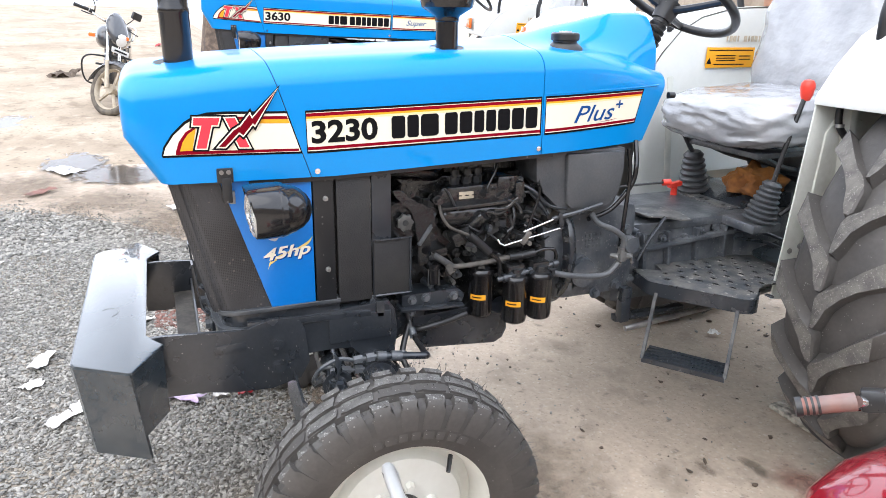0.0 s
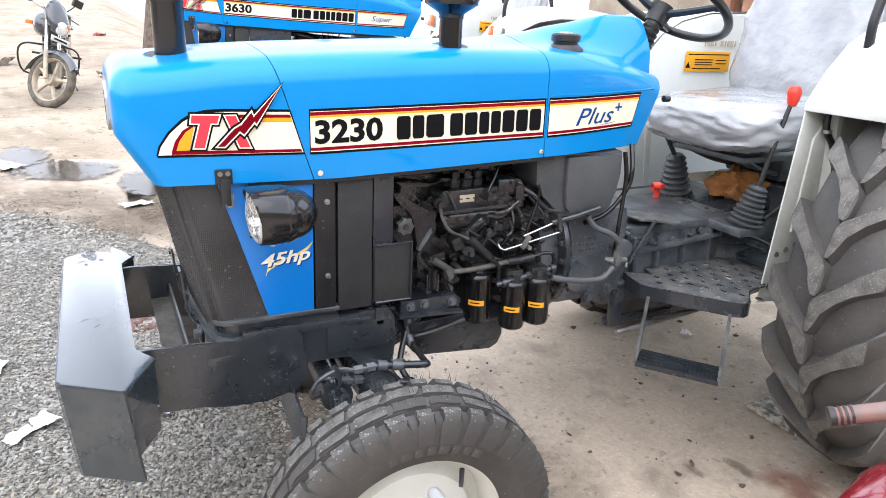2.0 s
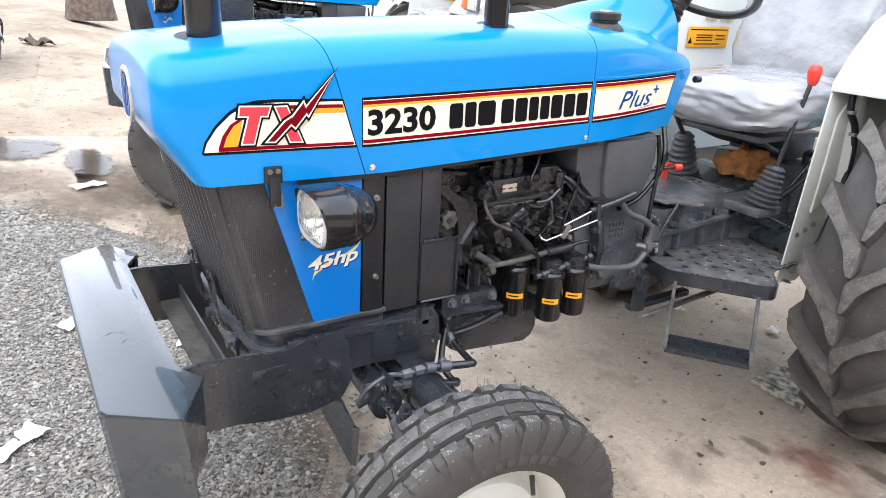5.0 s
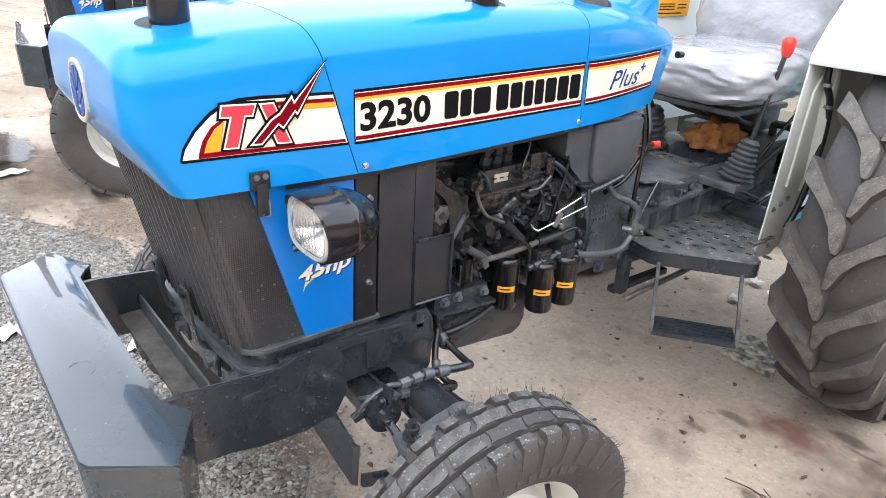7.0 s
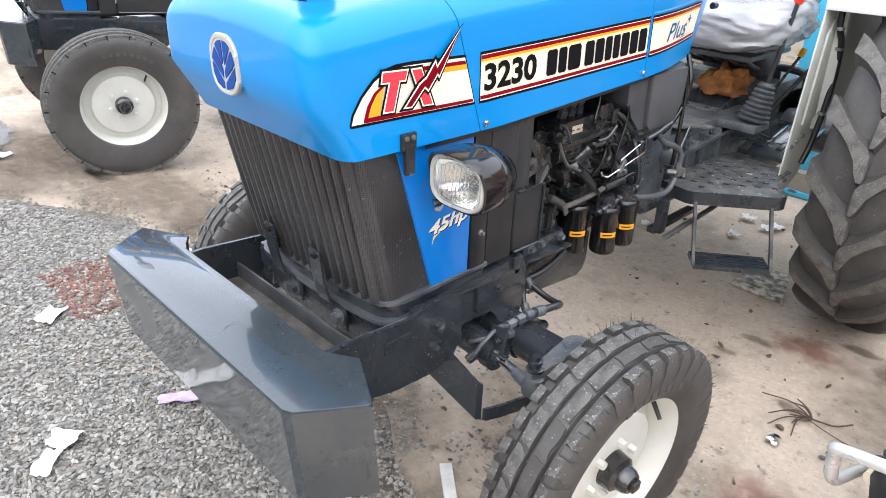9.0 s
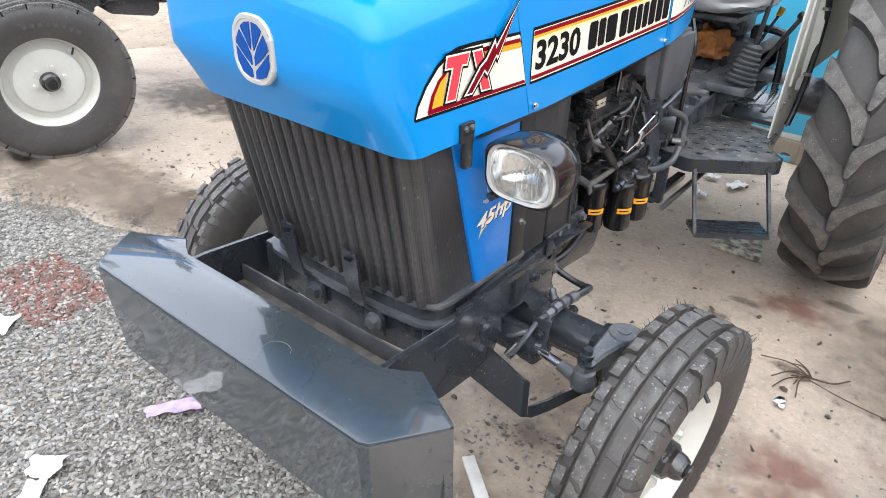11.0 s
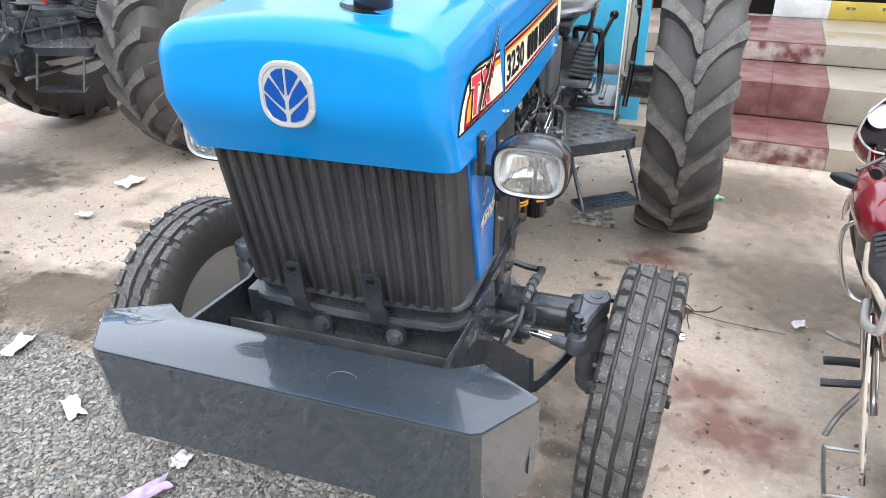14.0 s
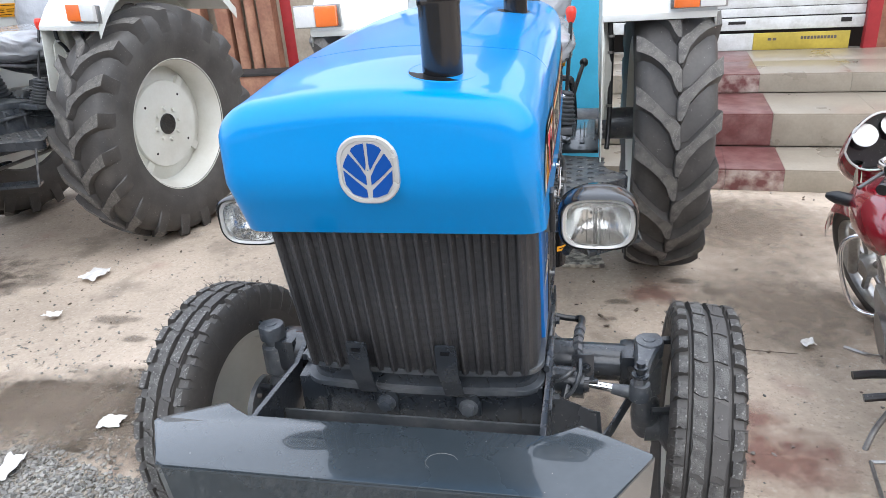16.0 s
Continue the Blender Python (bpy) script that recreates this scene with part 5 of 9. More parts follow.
    # pipes and hoses across the engine
    runs = (([(0.226, 0.236, 0.935), (0.236, 0.240, 0.905), (0.240, 0.262, 0.872), (0.240, 0.300, 0.852), (0.240, 0.325, 0.840)], 0.0042, M_DUSTPIPE, "grey fuel pipe"),
            ([(0.240, 0.320, 0.843), (0.242, 0.345, 0.822), (0.242, 0.385, 0.785)], 0.0115, M_PLASTIC, "black braided hose"),
            ([(0.242, 0.385, 0.785), (0.243, 0.415, 0.755), (0.243, 0.420, 0.705)], 0.0065, M_GLOSS, "black hose"),
            ([(0.225, 0.222, 0.790), (0.235, 0.250, 0.772), (0.235, 0.272, 0.755)], 0.0100, M_HANGER, "dusty union"),
            ([(0.235, 0.272, 0.753), (0.236, 0.33, 0.752), (0.238, 0.40, 0.757), (0.238, 0.45, 0.762)], 0.0075, M_DUSTPIPE, "dust coated pipe"),
            ([(0.238, 0.450, 0.762), (0.240, 0.49, 0.764), (0.242, 0.53, 0.768)], 0.0115, M_PLASTIC, "black braided hose"),
            ([(0.242, 0.53, 0.768), (0.245, 0.56, 0.776), (0.248, 0.59, 0.773), (0.248, 0.600, 0.755), (0.246, 0.600, 0.735)], 0.0055, M_GLOSS, "thin bent pipe"),
            ([(0.252, 0.408, 0.702), (0.254, 0.50, 0.716), (0.252, 0.605, 0.731)], 0.0090, M_BLACK, "black pipe with unions"),
            ([(0.252, 0.595, 0.700), (0.262, 0.64, 0.690), (0.266, 0.72, 0.678), (0.266, 0.775, 0.680), (0.264, 0.812, 0.708)], 0.0095, M_TANK, "grey rubber hose"),
            ([(0.225, 0.725, 0.865), (0.240, 0.745, 0.835), (0.255, 0.79, 0.815), (0.262, 0.825, 0.785), (0.262, 0.822, 0.740)], 0.0090, M_TANK, "grey rubber hose"),
            ([(0.215, 0.845, 1.05), (0.228, 0.850, 0.98), (0.232, 0.845, 0.90), (0.235, 0.838, 0.80), (0.235, 0.835, 0.74)], 0.0065, M_GLOSS, "black wiring loom"),
            ([(0.20, 0.88, 1.07), (0.225, 0.872, 1.0), (0.228, 0.858, 0.94), (0.22, 0.80, 0.87), (0.22, 0.72, 0.845)], 0.0075, M_GLOSS, "black wiring loom"),
            ([(0.20, 0.42, 1.05), (0.215, 0.405, 1.01), (0.225, 0.382, 0.975), (0.228, 0.378, 0.955)], 0.0045, M_GLOSS, "thin black hose"),
            ([(0.19, 0.54, 1.04), (0.215, 0.55, 0.99), (0.222, 0.545, 0.93), (0.222, 0.525, 0.87), (0.222, 0.505, 0.80), (0.215, 0.50, 0.74)], 0.0040, M_GLOSS, "thin black hose"),
            ([(0.19, 0.49, 0.97), (0.215, 0.53, 0.945), (0.22, 0.58, 0.90), (0.222, 0.64, 0.885)], 0.0065, M_BLACK, "black rod"),
            ([(0.19, 0.51, 0.96), (0.215, 0.55, 0.91), (0.22, 0.58, 0.87)], 0.005, M_BLACK, "black rod"),
            ([(0.20, 0.16, 0.56), (0.225, 0.20, 0.575), (0.226, 0.26, 0.585), (0.215, 0.33, 0.595)], 0.010, M_PLASTIC, "black hose"),
            ([(0.18, 0.46, 0.93), (0.21, 0.475, 0.88), (0.215, 0.46, 0.83), (0.20, 0.44, 0.79)], 0.006, M_GLOSS, "thin black hose"))
    for pts, r, mat, lab in runs:
        part("hose", tube(B(), pts, r, 10), mat, engine, lab)
    for k in range(7):
        y = 0.425 + 0.027 * k
        part("union_nut", cy(B(), (0.2535, y, 0.7045 + 0.147 * (y - 0.425)), (0.2535, y + 0.012, 0.7063 + 0.147 * (y - 0.425)), 0.0122, None, 6 if k % 2 else 12), M_BLACK, engine)
    part("union_tab", bx(B(), (0.248, 0.262, 0.752), (0.006, 0.016, 0.030), 0.002, (25, 0, 0)), M_DUSTPIPE, engine, "small pale metal tab")
    # throttle linkage
    bm = tube(B(), [(0.25, 0.405, 0.824), (0.255, 0.410, 0.812), (0.262, 0.420, 0.808), (0.262, 0.605, 0.842)], 0.0030, 8, 1)
    part("throttle_rod", bm, M_CHROME, engine, "bright zinc plated rod")
    part("throttle_rod", tube(B(), [(0.258, 0.482, 0.840), (0.258, 0.585, 0.870)], 0.0030, 8, 1), M_CHROME, engine, "bright zinc plated rod")
    bm = bx(B(), (0.264, 0.487, 0.824), (0.006, 0.016, 0.042), 0.002, (-35, 0, 0))
    cy(bm, (0.258, 0.497, 0.808), (0.272, 0.497, 0.808), 0.007, None, 6)
    part("throttle_lever", bm, M_STEEL, engine, "plated lever")
    part("throttle_lever", bx(B(), (0.262, 0.600, 0.862), (0.006, 0.014, 0.050), 0.002, (10, 0, 0)), M_BLACK, engine, "black lever")
    part("cross_rod", tube(B(), [(0.255, 0.575, 0.868), (0.258, 0.66, 0.882), (0.255, 0.74, 0.898)], 0.0075, 8, 1), M_BLACK, engine)
    # three spin-on filters with black canisters and yellow labels
    for x, y, zb, zt in ((0.205, 0.378, 0.580, 0.732), (0.245, 0.472, 0.561, 0.712), (0.258, 0.545, 0.570, 0.718)):
        r = 0.037
        bm = lathe(B(), [(0.001, zb), (r * 0.7, zb), (r * 0.93, zb + 0.006), (r, zb + 0.016), (r, zt - 0.022), (r * 1.04, zt - 0.020), (r * 1.04, zt - 0.012), (r * 0.9, zt - 0.004), (r * 0.45, zt), (0.001, zt)], (x, y, 0), "z", 32)
        fl = part("fuel_filter", bm, M_GLOSS, engine, "black spin-on filter canister")
        bm = B()
        rings = []
        for z in (zb + 0.060, zb + 0.076):
            rings.append([(x + (r + 0.0008) * math.cos(a), y + (r + 0.0008) * math.sin(a), z) for a in (radians(-72 + 12 * k) for k in range(7))])
        part("filter_label", loft(bm, rings), M_YELLOW, fl, "yellow printed label")
        bm = B()
        rings = []
        for z in (zb + 0.0665, zb + 0.0700):
            rings.append([(x + (r + 0.0014) * math.cos(a), y + (r + 0.0014) * math.sin(a), z) for a in (radians(-62 + 7 * k) for k in range(7))])
        part("print_bar", loft(bm, rings), M_INK, fl)
        bm = cy(B(), (x, y, zt - 0.004), (x, y, zt + 0.016), 0.024, 0.020, 8)
        bx(bm, (x - 0.05, y, zt + 0.010), (0.11, 0.055, 0.030), 0.006)
        part("filter_head", bm, M_ENGINE, fl)
    # black tank under the cowl
    rr = [(0.560, 1.058), (0.862, 1.058), (0.862, 0.985), (0.852, 0.930), (0.838, 0.885), (0.815, 0.870), (0.655, 0.872), (0.632, 0.890), (0.600, 0.945), (0.566, 0.975)]
    tank = part("side_tank", prism(B(), [(y - 0.034, z) for y, z in rr], "x", 0.02, 0.226, 0.010), M_TANK, root, "grey black moulded plastic tank", 50)
    rr = [(0.655, 1.050), (0.850, 1.050), (0.848, 0.990), (0.838, 0.940), (0.822, 0.895), (0.805, 0.884), (0.680, 0.887), (0.664, 0.905), (0.659, 0.960)]
    part("raised_face", prism(B(), [(y - 0.034, z) for y, z in rr], "x", 0.210, 0.242, 0.008), M_TANK, tank, "", 50)
    part("tank_strap", bx(B(), (0.205, 0.562, 0.985), (0.012, 0.022, 0.10), 0.004, (12, 0, 0)), M_BLACK, tank)
    # clutch housing and gearbox
    gear = part("gearbox", bx(B(), (0, 1.20, 0.642), (0.27, 0.62, 0.265), 0.025), M_DUSTY, root, "black cast gearbox housing")
    part("clutch_housing", bx(B(), (0, 0.80, 0.715), (0.34, 0.30, 0.31), 0.045), M_DUSTY, gear)
    part("flywheel_housing", cy(B(), (0, 0.60, 0.715), (0, 0.70, 0.715), 0.19, 0.175, 28), M_DUSTY, gear)
    flange = part("bell_flange", lathe(B(), [(0.16, 0.668), (0.214, 0.670), (0.217, 0.674), (0.217, 0.688), (0.214, 0.692), (0.16, 0.694)], (0, 0, 0.725), "y", 48, closed=True), M_BLACK, gear, "black bolted bell housing flange")
    for k in range(9):
        a = radians(-62 + 15.5 * k)
        bolt(flange, (0.203 * math.cos(a), 0.669, 0.725 + 0.203 * math.sin(a)), (0, -1, 0), 0.008, 0.010, M_HANGER)
    part("rear_case", bx(B(), (0, 1.60, 0.625), (0.34, 0.40, 0.29), 0.03), M_DUSTY, gear)
    part("shift_cover", bx(B(), (-0.035, 1.25, 0.766), (0.35, 0.66, 0.030), 0.008), M_DUSTY, gear)
    for y, z in ((0.70, 0.80), (0.70, 0.62), (0.88, 0.60), (0.90, 0.78), (0.80, 0.58), (1.02, 0.72), (1.12, 0.58), (1.3, 0.74)):
        bolt(gear, (0.175 if y < 0.95 else 0.132, y, z), (1, 0, 0), 0.013, 0.012, M_DUSTY)
    part("inspection_cover", cy(B(), (0.17, 0.74, 0.66), (0.20, 0.74, 0.66), 0.05, 0.045, 24), M_DUSTY, gear)
    part("inspection_cover", cy(B(), (0.17, 0.90, 0.74), (0.215, 0.90, 0.74), 0.03, 0.026, 18), M_DUSTY, gear)
    part("side_rib", bx(B(), (0.150, 1.16, 0.71), (0.03, 0.46, 0.016), 0.005, (4, 0, 0)), M_DUSTY, gear)
    part("side_rib", bx(B(), (0.150, 1.16, 0.60), (0.03, 0.46, 0.016), 0.005), M_DUSTY, gear)
    for y in (1.0, 1.1, 1.22, 1.34):
        part("side_rib", bx(B(), (0.146, y, 0.66), (0.026, 0.014, 0.18), 0.005, (6, 0, 0)), M_DUSTY, gear)
    bm = bx(B(), (0.262, 0.825, 0.728), (0.022, 0.022, 0.030), 0.004)
    cy(bm, (0.262, 0.822, 0.740), (0.262, 0.822, 0.758), 0.012, 0.011, 6)
    cy(bm, (0.262, 0.815, 0.712), (0.262, 0.812, 0.700), 0.012, 0.011, 6)
    cy(bm, (0.262, 0.835, 0.728), (0.264, 0.858, 0.726), 0.010, 0.009, 8)
    cy(bm, (0.240, 0.800, 0.728), (0.262, 0.815, 0.728), 0.008, 0.010, 8)
    valve = part("valve_fitting", bm, M_CASTGREY, gear, "dusty steel valve union")
    part("valve_handle", cy(B(), (0.264, 0.856, 0.734), (0.268, 0.860, 0.704), 0.006, 0.005, 8), M_CHROME, valve, "bright steel handle")
    # cast marks, bosses and the black cover plate on top
    for k in range(3):
        for j in range(5):
            part("cast_mark", bx(B(), (0.171, 0.755 + 0.013 * j + rnd.uniform(-0.002, 0.002), 0.775 - 0.018 * k), (0.004, rnd.uniform(0.005, 0.010), rnd.uniform(0.008, 0.012)), 0.002), M_DUSTY, gear)
    for y, z, r in ((0.735, 0.70, 0.020), (0.712, 0.62, 0.018), (0.79, 0.655, 0.014), (0.905, 0.69, 0.012), (0.945, 0.765, 0.011), (1.075, 0.725, 0.012), (1.17, 0.715, 0.014), (1.24, 0.735, 0.010)):
        bm = cy(B(), (0.12, y, z), (0.180 if y < 0.95 else 0.150, y, z), r * 1.3, r, 18)
        cy(bm, (0.178 if y < 0.95 else 0.148, y, z), (0.190 if y < 0.95 else 0.160, y, z), r * 0.6, None, 6)
        part("boss", bm, M_DUSTY, gear)
    part("top_plate", prism(B(), [(0.02, 0.99), (0.150, 1.005), (0.165, 1.055), (0.215, 1.085), (0.222, 1.115), (0.14, 1.14), (0.02, 1.13)], "z", 0.802, 0.808, 0.002), M_FOOT, gear, "bent black sheet plate")
    part("plate_stay", bx(B(), (0.06, 1.07, 0.790), (0.05, 0.08, 0.026), 0.003), M_DUSTY, gear)
    part("pedal_rod", tube(B(), [(0.185, 0.945, 0.675), (0.176, 0.99, 0.735), (0.164, 1.057, 0.805)], 0.0062, 8, 1), M_BLACK, gear, "black pedal rod")
    # rear axle trumpet
    bm = cy(B(), (-0.62, 1.84, 0.67), (0.62, 1.84, 0.67), 0.075, None, 24)
    bx(bm, (0, 1.86, 0.67), (0.40, 0.36, 0.40), 0.04)
    part("rear_axle", bm, M_DUSTY, root, "black rear axle housing")
    bm = bx(B(), (0.20, 0.90, 0.535), (0.03, 0.035, 0.12), 0.004)
    bx(bm, (0.18, 1.02, 0.480), (0.03, 0.28, 0.022), 0.004)
    part("step_bracket", bm, M_BLACK, root, "black step bracket")
    part("brake_rod", tube(B(), [(0.22, 0.90, 0.455), (0.24, 1.30, 0.50), (0.22, 1.6, 0.52)], 0.010, 8), M_STEEL, root, "grey steel rod")


def platform_parts(root, side, z=0.632):
    """The footplate with raised slots, and the hanging step."""
    s = side
    top = [(0.150, 0.965), (0.19, 0.955), (0.255, 0.945), (0.275, 0.955), (0.480, 1.115), (0.492, 1.135), (0.488, 1.158), (0.425, 1.23), (0.41, 1.27), (0.41, 1.40), (0.15, 1.46), (0.14, 1.06), (0.20, 1.045), (0.165, 0.995)]
    top = [(x * s, y) for x, y in top]
    plate = part("footplate", prism(B(), top, "z", z - 0.006, z, 0.002), M_FOOT, root, "black worn steel footplate with punched slots")
    # rolled front lip
    lip = [(0.150, 0.965), (0.255, 0.944), (0.275, 0.952), (0.482, 1.112), (0.495, 1.135), (0.490, 1.160), (0.425, 1.232)]
    rings = [[(x * s, y, zz) for x, y in lip] for zz in (z - 0.001, z - 0.045)]
    l = shell(part("lip", loft(B(), rings), M_BLACK, plate, "black folded edge", 70), 0.006, 0)
    # punched slots as raised oval rims
    rows = 0
    for i in range(8):
        for j in range(7):
            u, v = 0.185 + 0.043 * i, 1.005 + 0.058 * j + (0.029 if i % 2 else 0)
            if u > 0.40 and v > 1.21:
                continue
            if v < 0.985 + max(0, (u - 0.25)) * 0.80 or v > 1.40 or (u < 0.2 and v < 1.07):
                continue
            bm = B()
            pts = rounded_rect(0.014, 0.008, 0.0075, 3)
            rr = [[(s * u + x * k, v + y * k, z + h) for x, y in pts] for k, h in ((1.12, -0.001), (0.96, 0.0028), (0.84, 0.0028), (0.76, -0.0015))]
            loft(bm, rr, wrap=True)
            part("slot_rim", bm, M_FOOT, plate)
            part("slot_hole", onto(polygon_flat(pts), lambda x, y, u=u, v=v: (s * u + x * 0.78, v + y * 0.85, z + 0.0008)), M_INK, plate)
    # hanging step
    a, b = Vector((0.352 * s, 0.872, 0.420)), Vector((0.545 * s, 1.020, 0.420))
    d = (b - a).normalized()
    n = Vector((-d.y, d.x, 0)) * (1 if s > 0 else -1)
    step = None
    for p, q in ((a, Vector((0.278 * s, 0.962, 0.600))), (b, Vector((0.468 * s, 1.112, 0.600)))):
        bm = B()
        rings = [[c + d * i * 0.005 + n * j * 0.008 for i, j in ((-1, -1), (1, -1), (1, 1), (-1, 1))] for c in (p, q)]
        loft(bm, rings, cap=True, wrap=True)
        ob = part("step_hanger", bm, M_HANGER, root, "worn steel step hanger")
        step = step or ob
    tread = None
    for k in range(5):
        o = n * (k * 0.021)
        bm = B()
        rings = [[c + o + n * i * 0.0075 + Vector((0, 0, j)) for i, j in ((-1, -0.012), (1, -0.012), (1, 0.004), (-1, 0.004))] for c in (a, b)]
        loft(bm, rings, cap=True, wrap=True)
        part("step_tread", bm, M_BLACK, root, "black slatted step tread")


def fender_parts(root, s):
    """Mudguard: inner wall, sloped front and flat top over the rear wheel."""
    xi, xo = 0.393 * s, 0.81 * s
    arch = [(1.318, 0.570), (1.362, 1.205)]
    topl = [(1.362, 1.205), (1.42, 1.290), (1.50, 1.375), (1.60, 1.430), (1.75, 1.465), (1.95, 1.475), (2.15, 1.460), (2.40, 1.38), (2.55, 1.25)]
    wall = [(1.318, 0.570), (1.362, 1.205)] + topl[1:] + [(2.55, 0.9), (2.20, 0.80), (1.62, 0.80), (1.50, 0.60), (1.42, 0.56)]
    f = part("fender", prism(B(), wall, "x", xi, xi + 0.006 * s, 0.0015), M_FENDER if s < 0 else M_FEND_IN, root, "white painted steel mudguard")
    rings = [[(x, y, z) for y, z in topl] for x in (xi, xo)]
    shell(part("fender_top", loft(B(), rings), M_FENDER, f, "white mudguard top", 50), 0.006, -1 if s < 0 else 1)
    # lip along the front and the outer edge
    bm = bx(B(), ((xi + xo) / 2, 1.360, 1.198), (abs(xo - xi), 0.010, 0.026), 0.003)
    part("front_lip", bm, M_FENDER, f)
    rings = [[(xo, y, z) for y, z in topl], [(xo, y, z - 0.06) for y, z in topl]]
    shell(part("outer_lip", loft(B(), rings), M_FENDER, f, "", 50), 0.006, 0)
    # pressed rib and folded flange on the inner wall
    part("pressed_rib", prism(B(), [(1.40, 0.80), (1.52, 0.82), (1.56, 0.90), (1.57, 1.13), (1.45, 1.15), (1.415, 1.10)], "x", xi + 0.005 * s, xi + 0.014 * s, 0.006), M_FEND_IN, f)
    bm = bx(B(), (xi + 0.02 * s, 1.50, 0.985), (0.05, 0.035, 0.44), 0.012, (6, 0, 0))
    part("stiffener", bm, M_FEND_IN, f)
    loom = part("wiring_loom", tube(B(), [(xi + 0.03 * s, 1.43, 1.195), (xi + 0.035 * s, 1.43, 1.13), (xi + 0.04 * s, 1.475, 1.07), (xi + 0.04 * s, 1.50, 0.96), (xi + 0.04 * s, 1.485, 0.84), (xi + 0.035 * s, 1.46, 0.72), (xi + 0.03 * s, 1.43, 0.66)], 0.0105, 10), M_PLASTIC, f, "black taped wiring loom")
    for p in ((1.432, 1.125), (1.478, 1.055), (1.482, 0.835)):
        part("clip", cy(B(), (xi + 0.0375 * s, p[0], p[1] - 0.005), (xi + 0.0375 * s, p[0], p[1] + 0.005), 0.0135, None, 12), M_STEEL, f)
    for y, z in ((1.36, 0.73), (1.40, 0.742), (1.44, 0.755), (1.355, 0.62), (1.385, 0.60), (1.42, 0.83)):
        bolt(f, (xi + 0.006 * s, y, z), (s, 0, 0), 0.006, 0.004, M_STEEL)
    # turn lamp on the slope
    lx = 0.755 * s - 0.012
    lamp = part("turn_lamp", bx(B(), (lx, 1.352, 1.268), (0.205, 0.022, 0.092), 0.006), M_STEEL, f, "orange and clear turn lamp")
    part("lens", bx(B(), (lx - 0.046 * s, 1.333, 1.268), (0.092, 0.030, 0.082), 0.006), M_ORANGE, lamp, "orange ribbed lens")
    part("lens", bx(B(), (lx + 0.046 * s, 1.333, 1.268), (0.090, 0.030, 0.082), 0.006), M_CLEAR, lamp, "clear ribbed lens")
    part("grab_handle", tube(B(), [(xi + 0.06 * s, 1.50, 1.37), (xi + 0.06 * s, 1.50, 1.46), (xi + 0.06 * s, 1.54, 1.55), (xi + 0.06 * s, 1.68, 1.60), (xi + 0.06 * s, 1.80, 1.58), (xi + 0.06 * s, 1.85, 1.47)], 0.014, 10), M_PLASTIC, f, "black hand rail")
    if s < 0:
        st = part("warning_sticker", bx(B(), (xi + 0.008, 1.765, 1.272), (0.003, 0.250, 0.080), 0.001), M_YELLOW, f, "yellow warning sticker")
        tri = prism(B(), [(1.642, 1.247), (1.668, 1.247), (1.655, 1.272)], "x", xi + 0.0095, xi + 0.0102, 0)
        part("warning_triangle", tri, M_INK, st)
        for k, (y, z, w) in enumerate(((1.765, 1.301, 0.23), (1.74, 1.280, 0.10), (1.74, 1.270, 0.10), (1.74, 1.260, 0.10), (1.84, 1.278, 0.06), (1.84, 1.265, 0.06), (1.76, 1.245, 0.16))):
            part("print_bar", bx(B(), (xi + 0.0100, y, z), (0.001, w, 0.004), 0), M_INK, st)
        for k in range(10):
            if k != 4:
                y = 1.73 + 0.019 * k
                part("word_bar", bx(B(), (xi + 0.0072, y + 0.008, 1.3465), (0.0015, 0.015 if k % 3 else 0.007, 0.023), 0), M_BEIGE, f)
    return f


def bellows(bm, p0, p1, r0, r1, n):
    p0, p1 = Vector(p0), Vector(p1)
    prof = []
    for k in range(n):
        t = k / n
        r = r0 + (r1 - r0) * t
        prof += [(r, t), (r * 1.06, t + 0.4 / n), (r * 0.80, t + 0.8 / n)]
    prof.append((r1 * 0.8, 1.0))
    d = p1 - p0
    q = d.to_track_quat("Z", "Y").to_matrix()
    rings = []
    for r, t in prof:
        rings.append([p0 + d * t + q @ Vector((r * math.cos(2 * math.pi * k / 20), r * math.sin(2 * math.pi * k / 20), 0)) for k in range(20)])
    return loft(bm, rings, cap=True, wrap=True)


